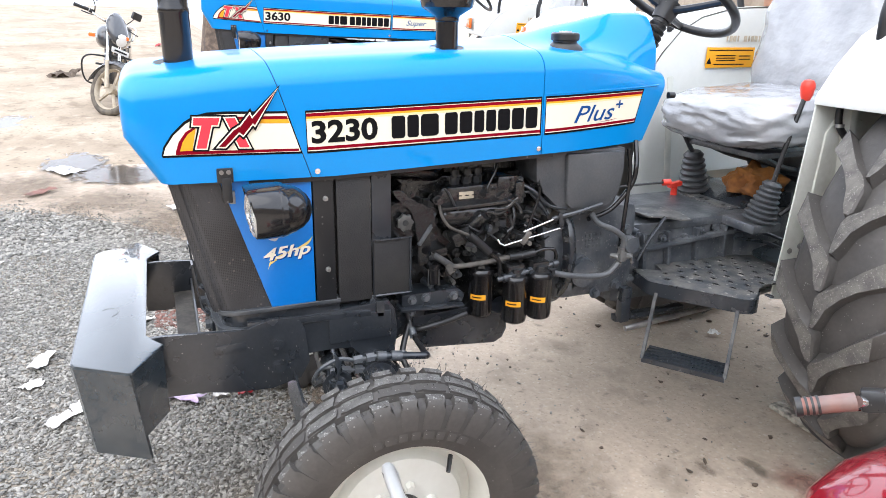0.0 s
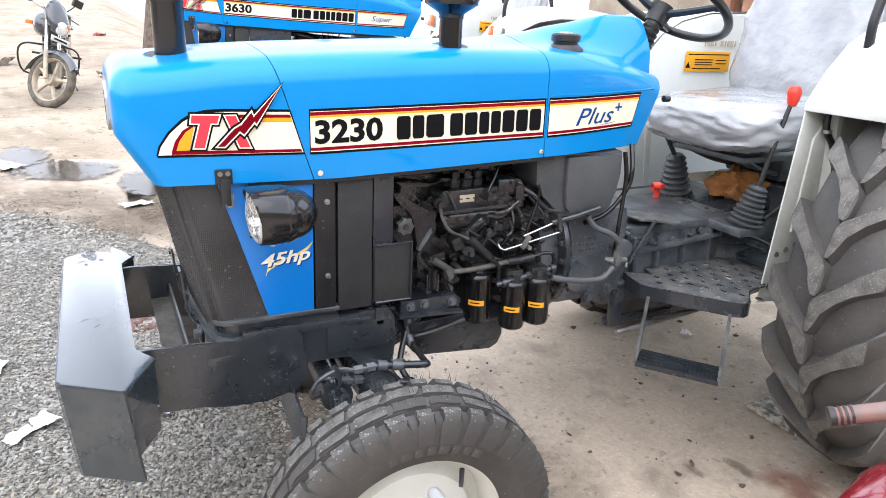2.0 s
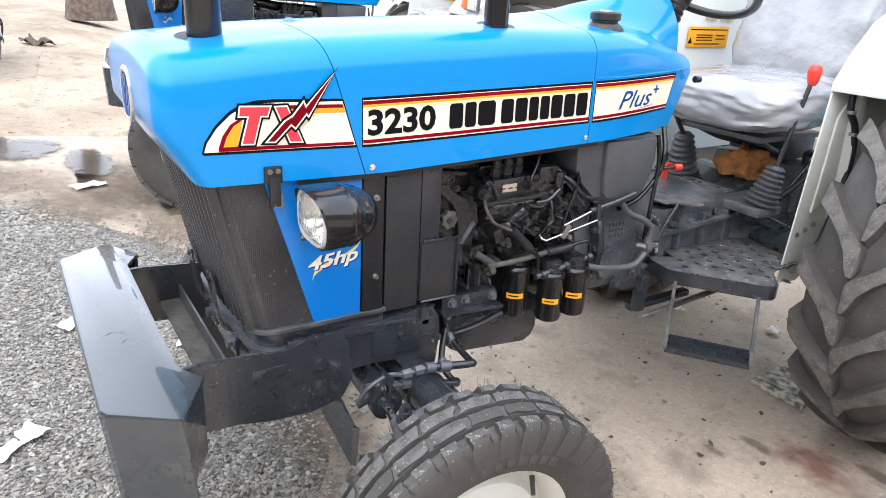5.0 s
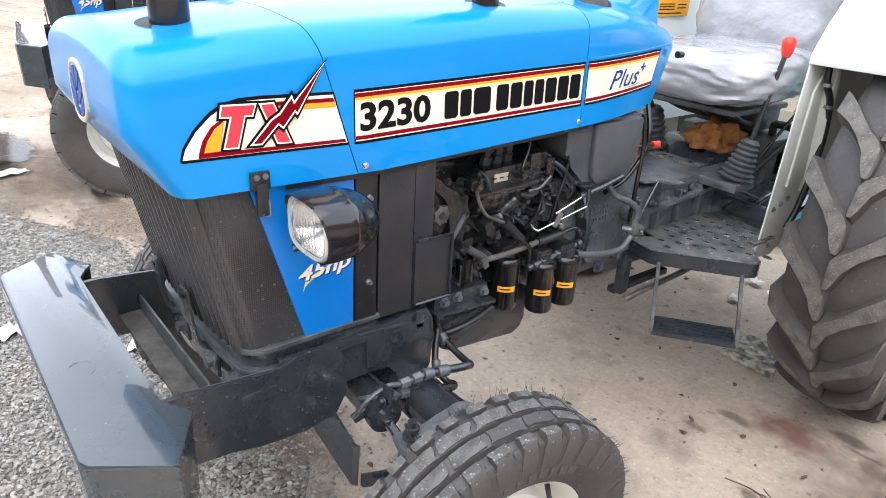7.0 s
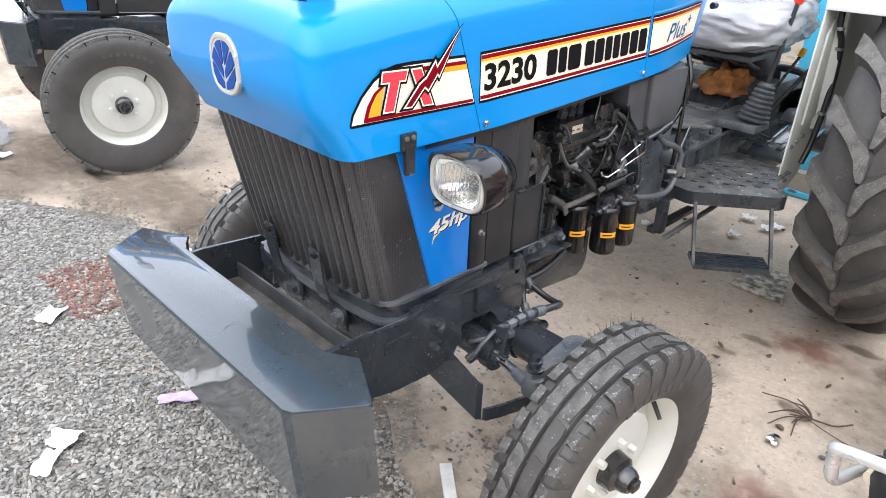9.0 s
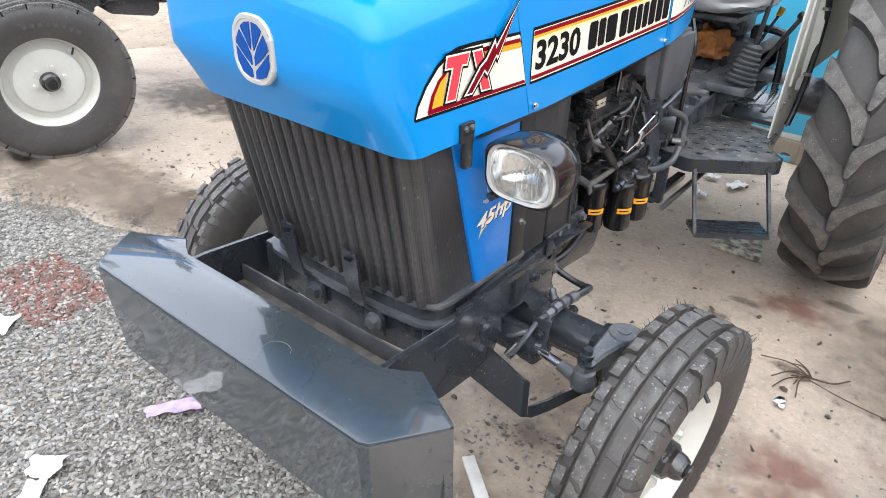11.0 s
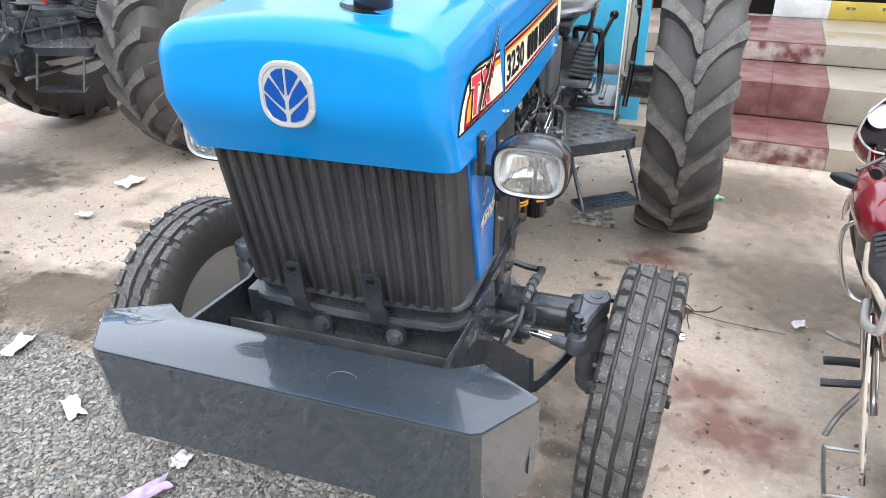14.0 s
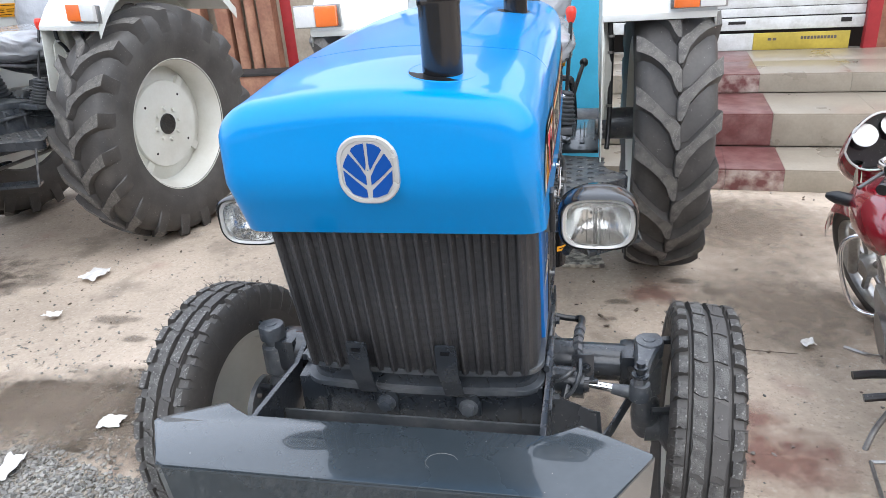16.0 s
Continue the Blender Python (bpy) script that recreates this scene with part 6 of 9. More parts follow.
def cabin_parts(root, rnd):
    # steering wheel and column
    hub = Vector((0.03, 1.085, 1.455))
    axis = Vector((0, 0.52, 0.85)).normalized()
    col = part("steering_column", tube(B(), [(0.03, 0.90, 1.16), (0.03, 0.985, 1.29), hub - axis * 0.03], 0.026, 14, 2), M_PLASTIC, root, "black steering column boot")
    bellow = part("column_boot", bellows(B(), hub - axis * 0.13, hub - axis * 0.055, 0.034, 0.026, 4), M_PLASTIC, col)
    a = axis.cross(Vector((1, 0, 0))).normalized()
    b = axis.cross(a).normalized()
    R = 0.205
    pts = [hub + axis * 0.03 + R * (math.cos(2 * math.pi * k / 48) * a + math.sin(2 * math.pi * k / 48) * b) for k in range(49)]
    wheel = part("steering_wheel", tube(B(), pts, 0.0135, 12, 1), M_PLASTIC, root, "black three spoke steering wheel")
    for k in (0.1, 0.43, 0.77):
        d = math.cos(2 * math.pi * k) * a + math.sin(2 * math.pi * k) * b
        part("spoke", tube(B(), [hub - axis * 0.015, hub + d * 0.07 - axis * 0.005, hub + d * R + axis * 0.03], 0.014, 8, 4, 0.010), M_PLASTIC, wheel)
    part("hub", cy(B(), hub - axis * 0.05, hub + axis * 0.008, 0.032, 0.04, 20), M_PLASTIC, wheel)
    # seat wrapped in film
    def pillow(c, s, e, mat, name, lab, rot):
        bm = bmesh.new()
        bmesh.ops.create_cube(bm, size=2)
        bmesh.ops.subdivide_edges(bm, edges=bm.edges[:], cuts=22, use_grid_fill=True)
        for v in bm.verts:
            x, y, z = v.co
            n = (abs(x) ** e + abs(y) ** e + abs(z) ** e) ** (1 / e)
            p = Vector((x, y, z)) / n
            k = noise.noise(p * 2.3 + Vector(c) * 7) * 0.05 + 0.085 * (0.35 - abs(noise.noise(p * 2.9 + Vector(c) * 3))) + 0.035 * (0.3 - abs(noise.noise(p * 7.3)))
            p *= 1 + k
            v.co = (p.x * s[0], p.y * s[1], p.z * s[2])
        bmesh.ops.transform(bm, matrix=pose(*c, *rot), verts=bm.verts)
        return part(name, bm, mat, root, lab, 80)
    pillow((0, 1.56, 1.100), (0.275, 0.275, 0.088), 3.6, M_WRAP, "seat_cushion", "seat cushion under wrinkled clear plastic film", (4, 0, 0))
    pillow((0, 1.83, 1.37), (0.26, 0.085, 0.27), 3.6, M_WRAP, "seat_back", "seat back under wrinkled clear plastic film", (-12, 0, 0))
    bm = bx(B(), (0, 1.75, 0.93), (0.26, 0.16, 0.10), 0.02)
    bx(bm, (0, 1.58, 0.985), (0.36, 0.36, 0.02), 0.006)
    for k in range(5):
        tube(bm, [(0.14 - 0.07 * k, 1.44, 0.985), (0.12 - 0.06 * k, 1.58, 0.93), (0.10 - 0.05 * k, 1.72, 0.90)], 0.009, 6)
    part("seat_suspension", bm, M_DUSTY, root, "black seat suspension frame")
    # gear levers with rubber gaiters
    g = part("gear_gaiter", bellows(B(), (0.238, 1.385, 0.785), (0.254, 1.405, 0.918), 0.054, 0.027, 8), M_TANK, root, "black rubber gear gaiter")
    part("gear_lever", tube(B(), [(0.254, 1.400, 0.89), (0.262, 1.42, 1.02), (0.270, 1.462, 1.20)], 0.008, 8), M_PLASTIC, g, "black lever rod")
    part("gear_knob", lathe(B(), [(0.001, 1.245), (0.014, 1.242), (0.021, 1.232), (0.022, 1.220), (0.018, 1.195), (0.012, 1.180), (0.001, 1.178)], (0.270, 1.464, 0), "z", 20), M_REDKNOB, g, "red plastic knob")
    part("gaiter_seat", bx(B(), (0.195, 1.385, 0.765), (0.17, 0.12, 0.030), 0.006), M_DUSTY, g)
    g2 = part("range_gaiter", bellows(B(), (-0.155, 1.455, 0.775), (-0.150, 1.425, 0.945), 0.062, 0.032, 8), M_TANK, root, "black rubber range gaiter")
    part("range_lever", tube(B(), [(-0.150, 1.425, 0.935), (-0.165, 1.39, 1.00), (-0.18, 1.355, 1.06)], 0.009, 8), M_PLASTIC, g2)
    bm = tube(B(), [(0.05, 0.90, 0.885), (0.08, 1.00, 0.898), (0.10, 1.085, 0.904)], 0.004, 6)
    rod = part("choke_rod", bm, M_PLASTIC, root, "black pull rod")
    part("choke_knob", cy(B(), (0.10, 1.085, 0.904), (0.106, 1.110, 0.905), 0.011, None, 12), M_REDKNOB, rod, "small red pull knob")
    bm = bx(B(), (-0.150, 1.355, 0.822), (0.024, 0.056, 0.018), 0.004, (8, 0, 0))
    cy(bm, (-0.150, 1.355, 0.775), (-0.150, 1.355, 0.818), 0.013, 0.011, 10)
    part("pull_handle", bm, M_REDKNOB, root, "red plastic pull handle")
    prof = [(1.432, 0.765), (1.440, 0.788), (1.515, 0.824), (1.545, 0.832), (1.680, 0.825), (1.690, 0.765)]
    cover = part("battery_cover", prism(B(), prof, "x", -0.165, 0.100, 0.006), M_BLACK, root, "black sheet metal cover")
    part("cover_flange", bx(B(), (-0.03, 1.412, 0.784), (0.255, 0.048, 0.006), 0.002, (6, 0, 0)), M_FOOT, cover)
    for x in (-0.12, -0.06, -0.03, 0.05):
        part("flange_hole", cy(B(), (x, 1.410, 0.7862), (x, 1.410, 0.7880), 0.008, None, 14), M_INK, cover)
    for z in (0.715, 0.745):
        part("side_rod", tube(B(), [(0.20, 1.33, z), (0.22, 1.45, z - 0.02), (0.27, 1.52, z - 0.05)], 0.006, 8), M_BLACK, cover)
    part("floor_mat", bx(B(), (0.29, 1.58, 0.68), (0.20, 0.30, 0.02), 0.006, (12, 0, 0)), M_SLATE, root, "grey pressed floor panel")
    for k in range(2):
        part("floor_rib", bx(B(), (0.26 + 0.06 * k, 1.58, 0.692), (0.022, 0.20, 0.010), 0.004, (12, 0, 0)), M_SLATE, root)
    # hydraulic levers beside the seat
    q = part("hydraulic_lever", tube(B(), [(0.26, 1.45, 0.80), (0.29, 1.58, 0.90), (0.32, 1.68, 0.98)], 0.009, 8), M_PLASTIC, root, "black hydraulic lever")
    bm = B()
    bmesh.ops.create_icosphere(bm, subdivisions=2, radius=0.020, matrix=Matrix.Translation((0.322, 1.685, 0.985)))
    part("lever_knob", bm, M_PLASTIC, q)
    fr = part("lever_frame", tube(B(), [(0.172, 1.75, 0.70), (0.170, 1.75, 0.78), (0.152, 1.75, 0.895), (0.175, 1.75, 0.912), (0.250, 1.75, 0.905), (0.268, 1.75, 0.885), (0.278, 1.75, 0.77), (0.280, 1.75, 0.72)], 0.015, 8, 3), M_BLACK, root, "black steel lever frame")
    part("lever_rod", tube(B(), [(0.17, 1.66, 0.80), (0.20, 1.70, 0.89), (0.226, 1.74, 0.968)], 0.006, 8, 1), M_BLACK, fr)
    part("yellow_knob", cy(B(), (0.225, 1.738, 0.965), (0.232, 1.75, 0.995), 0.011, 0.012, 12), M_YELLOW, fr, "yellow plastic knob")
    # inner floor and rear body between the fenders
    bm = bx(B(), (0, 1.90, 0.775), (0.40, 0.40, 0.14), 0.03)
    bx(bm, (-0.26, 1.45, 0.70), (0.26, 0.70, 0.05), 0.01)
    part("rear_housing", bm, M_DUSTY, root, "black hydraulic lift housing")


def fan_emblem(root):
    y = -0.5155
    rr = rounded_rect(0.050, 0.055, 0.041, 8)
    def put(pts, k, dy):
        return [(x * k, y - dy, 1.182 + z * k) for x, z in pts]
    bm = loft(B(), [put(rr, 1.0, -0.004), put(rr, 1.0, 0.002), put(rr, 0.96, 0.0045), put(rr, 0.86, 0.0045), put(rr, 0.84, 0.003), put(rr, 0.02, 0.003)], wrap=True)
    badge = part("badge", bm, M_SILVER, root, "silver rounded badge with blue leaf blades", 40)
    blades = [[(-0.003, 0.043), (-0.014, 0.041), (-0.022, 0.036), (-0.025, 0.032), (-0.013, 0.014), (-0.004, 0.000), (-0.0025, 0.010)], [(0.003, 0.043), (0.014, 0.041), (0.022, 0.036), (0.025, 0.032), (0.013, 0.014), (0.004, 0.000), (0.0025, 0.010)],
              [(-0.029, 0.027), (-0.037, 0.014), (-0.0395, 0.006), (-0.020, -0.012), (-0.004, -0.024), (-0.004, -0.010), (-0.014, 0.008)], [(0.029, 0.027), (0.037, 0.014), (0.0395, 0.006), (0.020, -0.012), (0.004, -0.024), (0.004, -0.010), (0.014, 0.008)],
              [(-0.0395, 0.000), (-0.038, -0.022), (-0.028, -0.038), (-0.012, -0.044), (-0.004, -0.044), (-0.005, -0.032), (-0.020, -0.018)], [(0.0395, 0.000), (0.038, -0.022), (0.028, -0.038), (0.012, -0.044), (0.004, -0.044), (0.005, -0.032), (0.020, -0.018)]]
    for b in blades:
        part("blade", prism(B(), [(x, 1.182 + z) for x, z in b], "y", y - 0.0025, y - 0.0048, 0.0), M_LOGO, badge, "royal blue leaf blade")


def hole_ring(root, x, y, r0, r1):
    """The dark gap where a pipe comes up through the hood, with its rolled lip."""
    def at(r, a, h):
        px, py = x + r * math.cos(a), y + r * math.sin(a)
        return (px, py, hood_z(px, py) + h)
    aa = [2 * math.pi * k / 40 for k in range(40)]
    part("pipe_gap", loft(B(), [[at(r, a, h) for a in aa] for r, h in ((r0 * 0.9, 0.0016), (r1 - 0.002, 0.0016))], wrap=True), M_INK, root)
    part("rolled_lip", loft(B(), [[at(r, a, h) for a in aa] for r, h in ((r1 - 0.0025, 0.0012), (r1 - 0.0015, 0.0024), (r1, 0.0018), (r1 + 0.001, -0.001))], wrap=True), M_BLUE, root)


def lengthen(root, at, grow_y, low, grow_z):
    """Draws a tractor's middle out behind its number, and its bonnet up, for the larger model."""
    for ob in root.children:
        kind = ob.name.split(".")[0]
        if kind in ("front_wheel", "rear_wheel", "front_axle"):
            continue
        for o in (ob, *ob.children_recursive):
            for v in o.data.vertices:
                up = grow_z * min(1.0, max(0.0, (v.co.z - low) / 0.3)) * min(1.0, max(0.0, (1.35 - v.co.y) / 0.3))
                v.co.z += up
                v.co.y += grow_y * min(1.0, max(0.0, (v.co.y - at) / 0.03))


def tractor(label, m, number, suffix, lift, front, rear, seed):
    """front: wheel radius, width, distance from the middle; rear: the same and the axle's y."""
    global CUR
    rnd = random.Random(seed)
    root = thing("tractor", label, "tractor", m, "parked tractors")
    CUR = Matrix.Translation((0.021, 0, lift))
    parents = hood_parts(root)
    decals(parents, number, suffix)
    fan_emblem(root)
    # blue cheeks below the nose
    for s in (-1, 1):
        prof = [(-0.326, 1.050), (-0.112, 1.042), (-0.114, 0.712), (-0.224, 0.712)]
        ch = part("blue_cheek", prism(B(), prof, "x", s * 0.238, s * 0.252, 0.004), M_BLUE2, root, "blue painted side panel")
        cl = part("hood_latch", bx(B(), (s * 0.272, -0.312, 1.062), (0.008, 0.036, 0.034), 0.003), M_PLASTIC, root, "black rubber hood latch")
        part("latch_strap", bx(B(), (s * 0.273, -0.310, 1.028), (0.012, 0.022, 0.060), 0.004), M_PLASTIC, cl)
        part("latch_hook", bx(B(), (s * 0.264, -0.300, 1.008), (0.014, 0.014, 0.03), 0.003), M_STEEL, cl)
        for yy in (-0.320, -0.304):
            bolt(cl, (s * 0.276, yy, 1.070), (s, 0, 0), 0.0035, 0.002, M_STEEL)
        for y, z in ((-0.100, 1.058), (0.505, 1.078)):
            bolt(parents[1], (s * (side_x(y, z) + 0.001), y, z), (s, 0, 0), 0.0045, 0.004, M_CHROME)
        headlight(root, (s * 0.355, -0.262, 0.995), s)
    part("power_word", onto(text_flat("45hp", 0.25, 0.026), quad_map((0.2538, -0.238, 0.829), (0.2538, -0.122, 0.839), (0.2538, -0.238, 0.869), (0.2538, -0.122, 0.879))), M_CREAM, root)
    part("power_shade", onto(text_flat("45hp", 0.25, 0.026), quad_map((0.2532, -0.235, 0.826), (0.2532, -0.119, 0.836), (0.2532, -0.235, 0.866), (0.2532, -0.119, 0.876))), M_LOGO, root)
    sweep = smooth_line([(-0.228, 0.818, 0.003), (-0.220, 0.835, 0.010), (-0.190, 0.850, 0.008), (-0.155, 0.862, 0.007), (-0.128, 0.876, 0.008), (-0.116, 0.890, 0.003)], 5)
    part("power_swash", loft(B(), [[(0.2529, q.x, q.y - q.z / 2), (0.2529, q.x, q.y + q.z / 2)] for q in sweep]), M_SWASH, root, "pale yellow ribbon")
    # plain silver emblem above it: a bent arch with a foot
    for arc in ([(-0.205, 0.908, 0.004), (-0.212, 0.925, 0.010), (-0.200, 0.945, 0.013), (-0.182, 0.948, 0.011), (-0.170, 0.936, 0.006)], [(-0.222, 0.896, 0.006), (-0.206, 0.893, 0.010), (-0.194, 0.906, 0.010), (-0.180, 0.912, 0.012), (-0.168, 0.904, 0.006)]):
        part("emblem", loft(B(), [[(0.2530, q.x, q.y - q.z / 2), (0.2530, q.x, q.y + q.z / 2)] for q in smooth_line(arc, 5)]), M_SILVER, root, "plain silver emblem")
    grille_parts(root)
    # the second tractor's bracket sits closer to its nose
    CUR = Matrix.Translation((0.006, 0.11 if lift else 0.0, lift))
    bumper_parts(root)
    CUR = Matrix.Translation((0.012, 0, lift))
    # intake and exhaust stacks, fuel cap
    ix, iy = 0.110, -0.381
    pipe = part("intake_pipe", lathe(B(), [(0.0335, 1.25), (0.0335, 1.408), (0.0350, 1.411), (0.0350, 1.420), (0.0335, 1.424), (0.0335, 1.475)], (ix, iy, 0), "z", 32), M_GLOSS, root, "black ribbed air intake pipe")
    part("hose_clamp", lathe(B(), [(0.0355, 1.448), (0.0375, 1.450), (0.0375, 1.466), (0.0355, 1.468)], (ix, iy, 0), "z", 32), M_STEEL, pipe, "metal hose clamp")
    part("pre_cleaner", lathe(B(), [(0.036, 1.475), (0.082, 1.482), (0.090, 1.49), (0.090, 1.58), (0.08, 1.61), (0.001, 1.62)], (ix, iy, 0), "z", 36), M_SILVER, pipe, "grey bowl pre-cleaner")
    hole_ring(root, ix, iy, 0.0335, 0.058)
    ex, ey = 0.165, 0.275
    st = part("exhaust_pipe", lathe(B(), [(0.029, 1.28), (0.029, 1.40), (0.031, 1.402), (0.031, 1.41), (0.034, 1.415), (0.066, 1.435), (0.070, 1.45), (0.070, 1.56), (0.062, 1.575), (0.03, 1.585), (0.03, 1.66)], (ex, ey, 0), "z", 32), M_GLOSS, root, "black exhaust pipe with silencer")
    hole_ring(root, ex, ey, 0.029, 0.047)
    cap = part("fuel_cap", lathe(B(), [(0.052, 1.326), (0.050, 1.336), (0.034, 1.350), (0.034, 1.354), (0.040, 1.356), (0.040, 1.372), (0.036, 1.376), (0.001, 1.377)], (0.150, 0.640, 0), "z", 32), M_PLASTIC, root, "black fuel filler cap")
    part("cap_plate", cy(B(), (0.150, 0.640, 1.376), (0.150, 0.640, 1.380), 0.018, 0.016, 20), M_STEEL, cap)
    part("dash_knob", cy(B(), (0.195, 0.985, 1.20), (0.197, 1.005, 1.20), 0.010, 0.009, 12), M_PLASTIC, root)
    engine_parts(root, rnd)
    cabin_parts(root, rnd)
    for s in (-1, 1):
        platform_parts(root, s)
        fender_parts(root, s)
    R, W, fx, fy = front
    axle_parts(root, fx, R - lift, rnd)
    CUR = Matrix.Translation((0.012, 0, 0))
    for s in (-1, 1):
        if s < 0 and not lift:
            # this wheel is steered further out and stands a little higher, on the gravel's edge
            front_wheel(root, -fx, fy - 0.008, R + 0.010, R + 0.008, W, s, rnd, -8.0)
        else:
            front_wheel(root, s * fx + 0.012, fy, R - 0.009, R, W, s, rnd, -4.0)
    R, W, rx, ry = rear
    for s in (-1, 1):
        rear_wheel(root, s * rx + 0.012, ry, R - 0.008, R, W, s, 3 + 5 * s)
    CUR = Matrix.Identity(4)
    return root


main_tractor = tractor("blue farm tractor with white mudguards and cream stripe, parked", pose(0, 0, 0), "3230", "Plus", 0.0, (0.331, 0.155, 0.612, -0.008), (0.690, 0.315, 0.680, 1.84), 3)
far_tractor = tractor("second blue farm tractor with white mudguards, parked alongside", pose(-3.287, 0.364, 0.051, -3.1, 2.12, -9.2), "3630", "Super", 0.10, (0.395, 0.19, 0.586, -0.050), (0.71, 0.36, 0.69, 2.054), 5)
lengthen(far_tractor, 0.055, 0.214, 0.80, 0.104)

rag = B()
bmesh.ops.create_icosphere(rag, subdivisions=4, radius=1.0)
for v in rag.verts:
    p = v.co.copy()
    k = 1 + 0.35 * noise.noise(p * 1.7) + 0.30 * noise.noise(p * 4.1 + Vector((3, 1, 2))) + 0.16 * (0.3 - abs(noise.noise(p * 6.0)))
    v.co = (0.090 * p.x * k + 0.05, 0.095 * p.y * k + 1.565, max(-0.012, 0.080 * p.z * k) + 0.836)
tagged(part("rag", rag, M_RAG, None, "", 70), "crumpled brown cotton rag on the tractor's cover", "rag")


# ---- yard ----
def yard_material():
    m = material("worn_concrete", (0.49, 0.405, 0.322), 0.85, 0.0, (0.38, 0.312, 0.245), 1.1, 0.3, 0.6, 55)
    nt = m.node_tree
    b = nt.nodes["Principled BSDF"]
    tc = nt.nodes.new("ShaderNodeTexCoord")
    old = b.inputs["Base Color"].links[0].from_socket

    def layer(old, scale, lo, hi, colour, amount, detail=5):
        n = nt.nodes.new("ShaderNodeTexNoise")
        n.inputs["Scale"].default_value, n.inputs["Detail"].default_value = scale, detail
        nt.links.new(tc.outputs["Object"], n.inputs["Vector"])
        r = nt.nodes.new("ShaderNodeMapRange")
        r.inputs["From Min"].default_value, r.inputs["From Max"].default_value = lo, hi
        r.inputs["To Max"].default_value = amount
        nt.links.new(n.outputs["Fac"], r.inputs["Value"])
        mx = nt.nodes.new("ShaderNodeMixRGB")
        mx.inputs[2].default_value = (*colour, 1)
        nt.links.new(r.outputs[0], mx.inputs[0])
        nt.links.new(old, mx.inputs[1])
        return mx.outputs[0]
    old = layer(old, 3.2, 0.54, 0.70, (0.20, 0.165, 0.13), 0.75)
    old = layer(old, 17.0, 0.62, 0.72, (0.16, 0.135, 0.11), 0.7)
    old = layer(old, 42.0, 0.58, 0.72, (0.56, 0.52, 0.45), 0.38)
    old = layer(old, 2.1, 0.63, 0.74, (0.32, 0.17, 0.13), 0.45)
    old = layer(old, 70.0, 0.65, 0.72, (0.14, 0.118, 0.095), 0.55, 3)
    old = layer(old, 8.0, 0.55, 0.75, (0.30, 0.25, 0.19), 0.5)
    nt.links.new(old, b.inputs["Base Color"])
    return m


def gravel_bed_material():
    m = material("gravel_bed", (0.16, 0.153, 0.140), 0.9, 0.0, (0.24, 0.21, 0.17), 1.4, 0.3, 0.0, 70)
    nt = m.node_tree
    b = nt.nodes["Principled BSDF"]
    tc = nt.nodes.new("ShaderNodeTexCoord")
    vo = nt.nodes.new("ShaderNodeTexVoronoi")
    vo.inputs["Scale"].default_value = 62
    nt.links.new(tc.outputs["Object"], vo.inputs["Vector"])
    bw = nt.nodes.new("ShaderNodeRGBToBW")
    nt.links.new(vo.outputs["Color"], bw.inputs[0])
    ramp = nt.nodes.new("ShaderNodeValToRGB")
    for e, (p, c) in zip(ramp.color_ramp.elements, ((0.2, 0.5), (0.85, 1.5))):
        e.position, e.color = p, (c, c, c, 1)
    nt.links.new(bw.outputs[0], ramp.inputs["Fac"])
    mx = nt.nodes.new("ShaderNodeMixRGB")
    mx.blend_type, mx.inputs[0].default_value = "MULTIPLY", 1.0
    nt.links.new(b.inputs["Base Color"].links[0].from_socket, mx.inputs[1])
    nt.links.new(ramp.outputs[0], mx.inputs[2])
    nt.links.new(mx.outputs[0], b.inputs["Base Color"])
    bp = nt.nodes.new("ShaderNodeBump")
    bp.inputs["Strength"].default_value, bp.inputs["Distance"].default_value = 1.0, 0.012
    bp.invert = True
    nt.links.new(vo.outputs["Distance"], bp.inputs["Height"])
    nt.links.new(bp.outputs[0], b.inputs["Normal"])
    return m


def stone_material():
    m = material("crushed_stone", (0.272, 0.266, 0.250), 0.8, 0.0, (0.19, 0.186, 0.176), 30.0, 0.3, 0.3, 200)
    nt = m.node_tree
    b = nt.nodes["Principled BSDF"]
    ge = nt.nodes.new("ShaderNodeNewGeometry")
    ramp = nt.nodes.new("ShaderNodeValToRGB")
    ramp.color_ramp.elements[0].color = (0.50, 0.50, 0.50, 1)
    ramp.color_ramp.elements[1].color = (1.50, 1.48, 1.42, 1)
    nt.links.new(ge.outputs["Random Per Island"], ramp.inputs["Fac"])
    mx = nt.nodes.new("ShaderNodeMixRGB")
    mx.blend_type, mx.inputs[0].default_value = "MULTIPLY", 1.0
    nt.links.new(b.inputs["Base Color"].links[0].from_socket, mx.inputs[1])
    nt.links.new(ramp.outputs[0], mx.inputs[2])
    # dust and soil on part of the stones
    tc = nt.nodes.new("ShaderNodeTexCoord")
    nz = nt.nodes.new("ShaderNodeTexNoise")
    nz.inputs["Scale"].default_value, nz.inputs["Detail"].default_value = 1.4, 5
    nt.links.new(tc.outputs["Object"], nz.inputs["Vector"])
    rg = nt.nodes.new("ShaderNodeMapRange")
    rg.inputs["From Min"].default_value, rg.inputs["From Max"].default_value, rg.inputs["To Max"].default_value = 0.50, 0.78, 0.35
    nt.links.new(nz.outputs["Fac"], rg.inputs["Value"])
    du = nt.nodes.new("ShaderNodeMixRGB")
    du.inputs[2].default_value = (0.40, 0.345, 0.27, 1)
    nt.links.new(rg.outputs[0], du.inputs[0])
    nt.links.new(mx.outputs[0], du.inputs[1])
    nt.links.new(du.outputs[0], b.inputs["Base Color"])
    return m


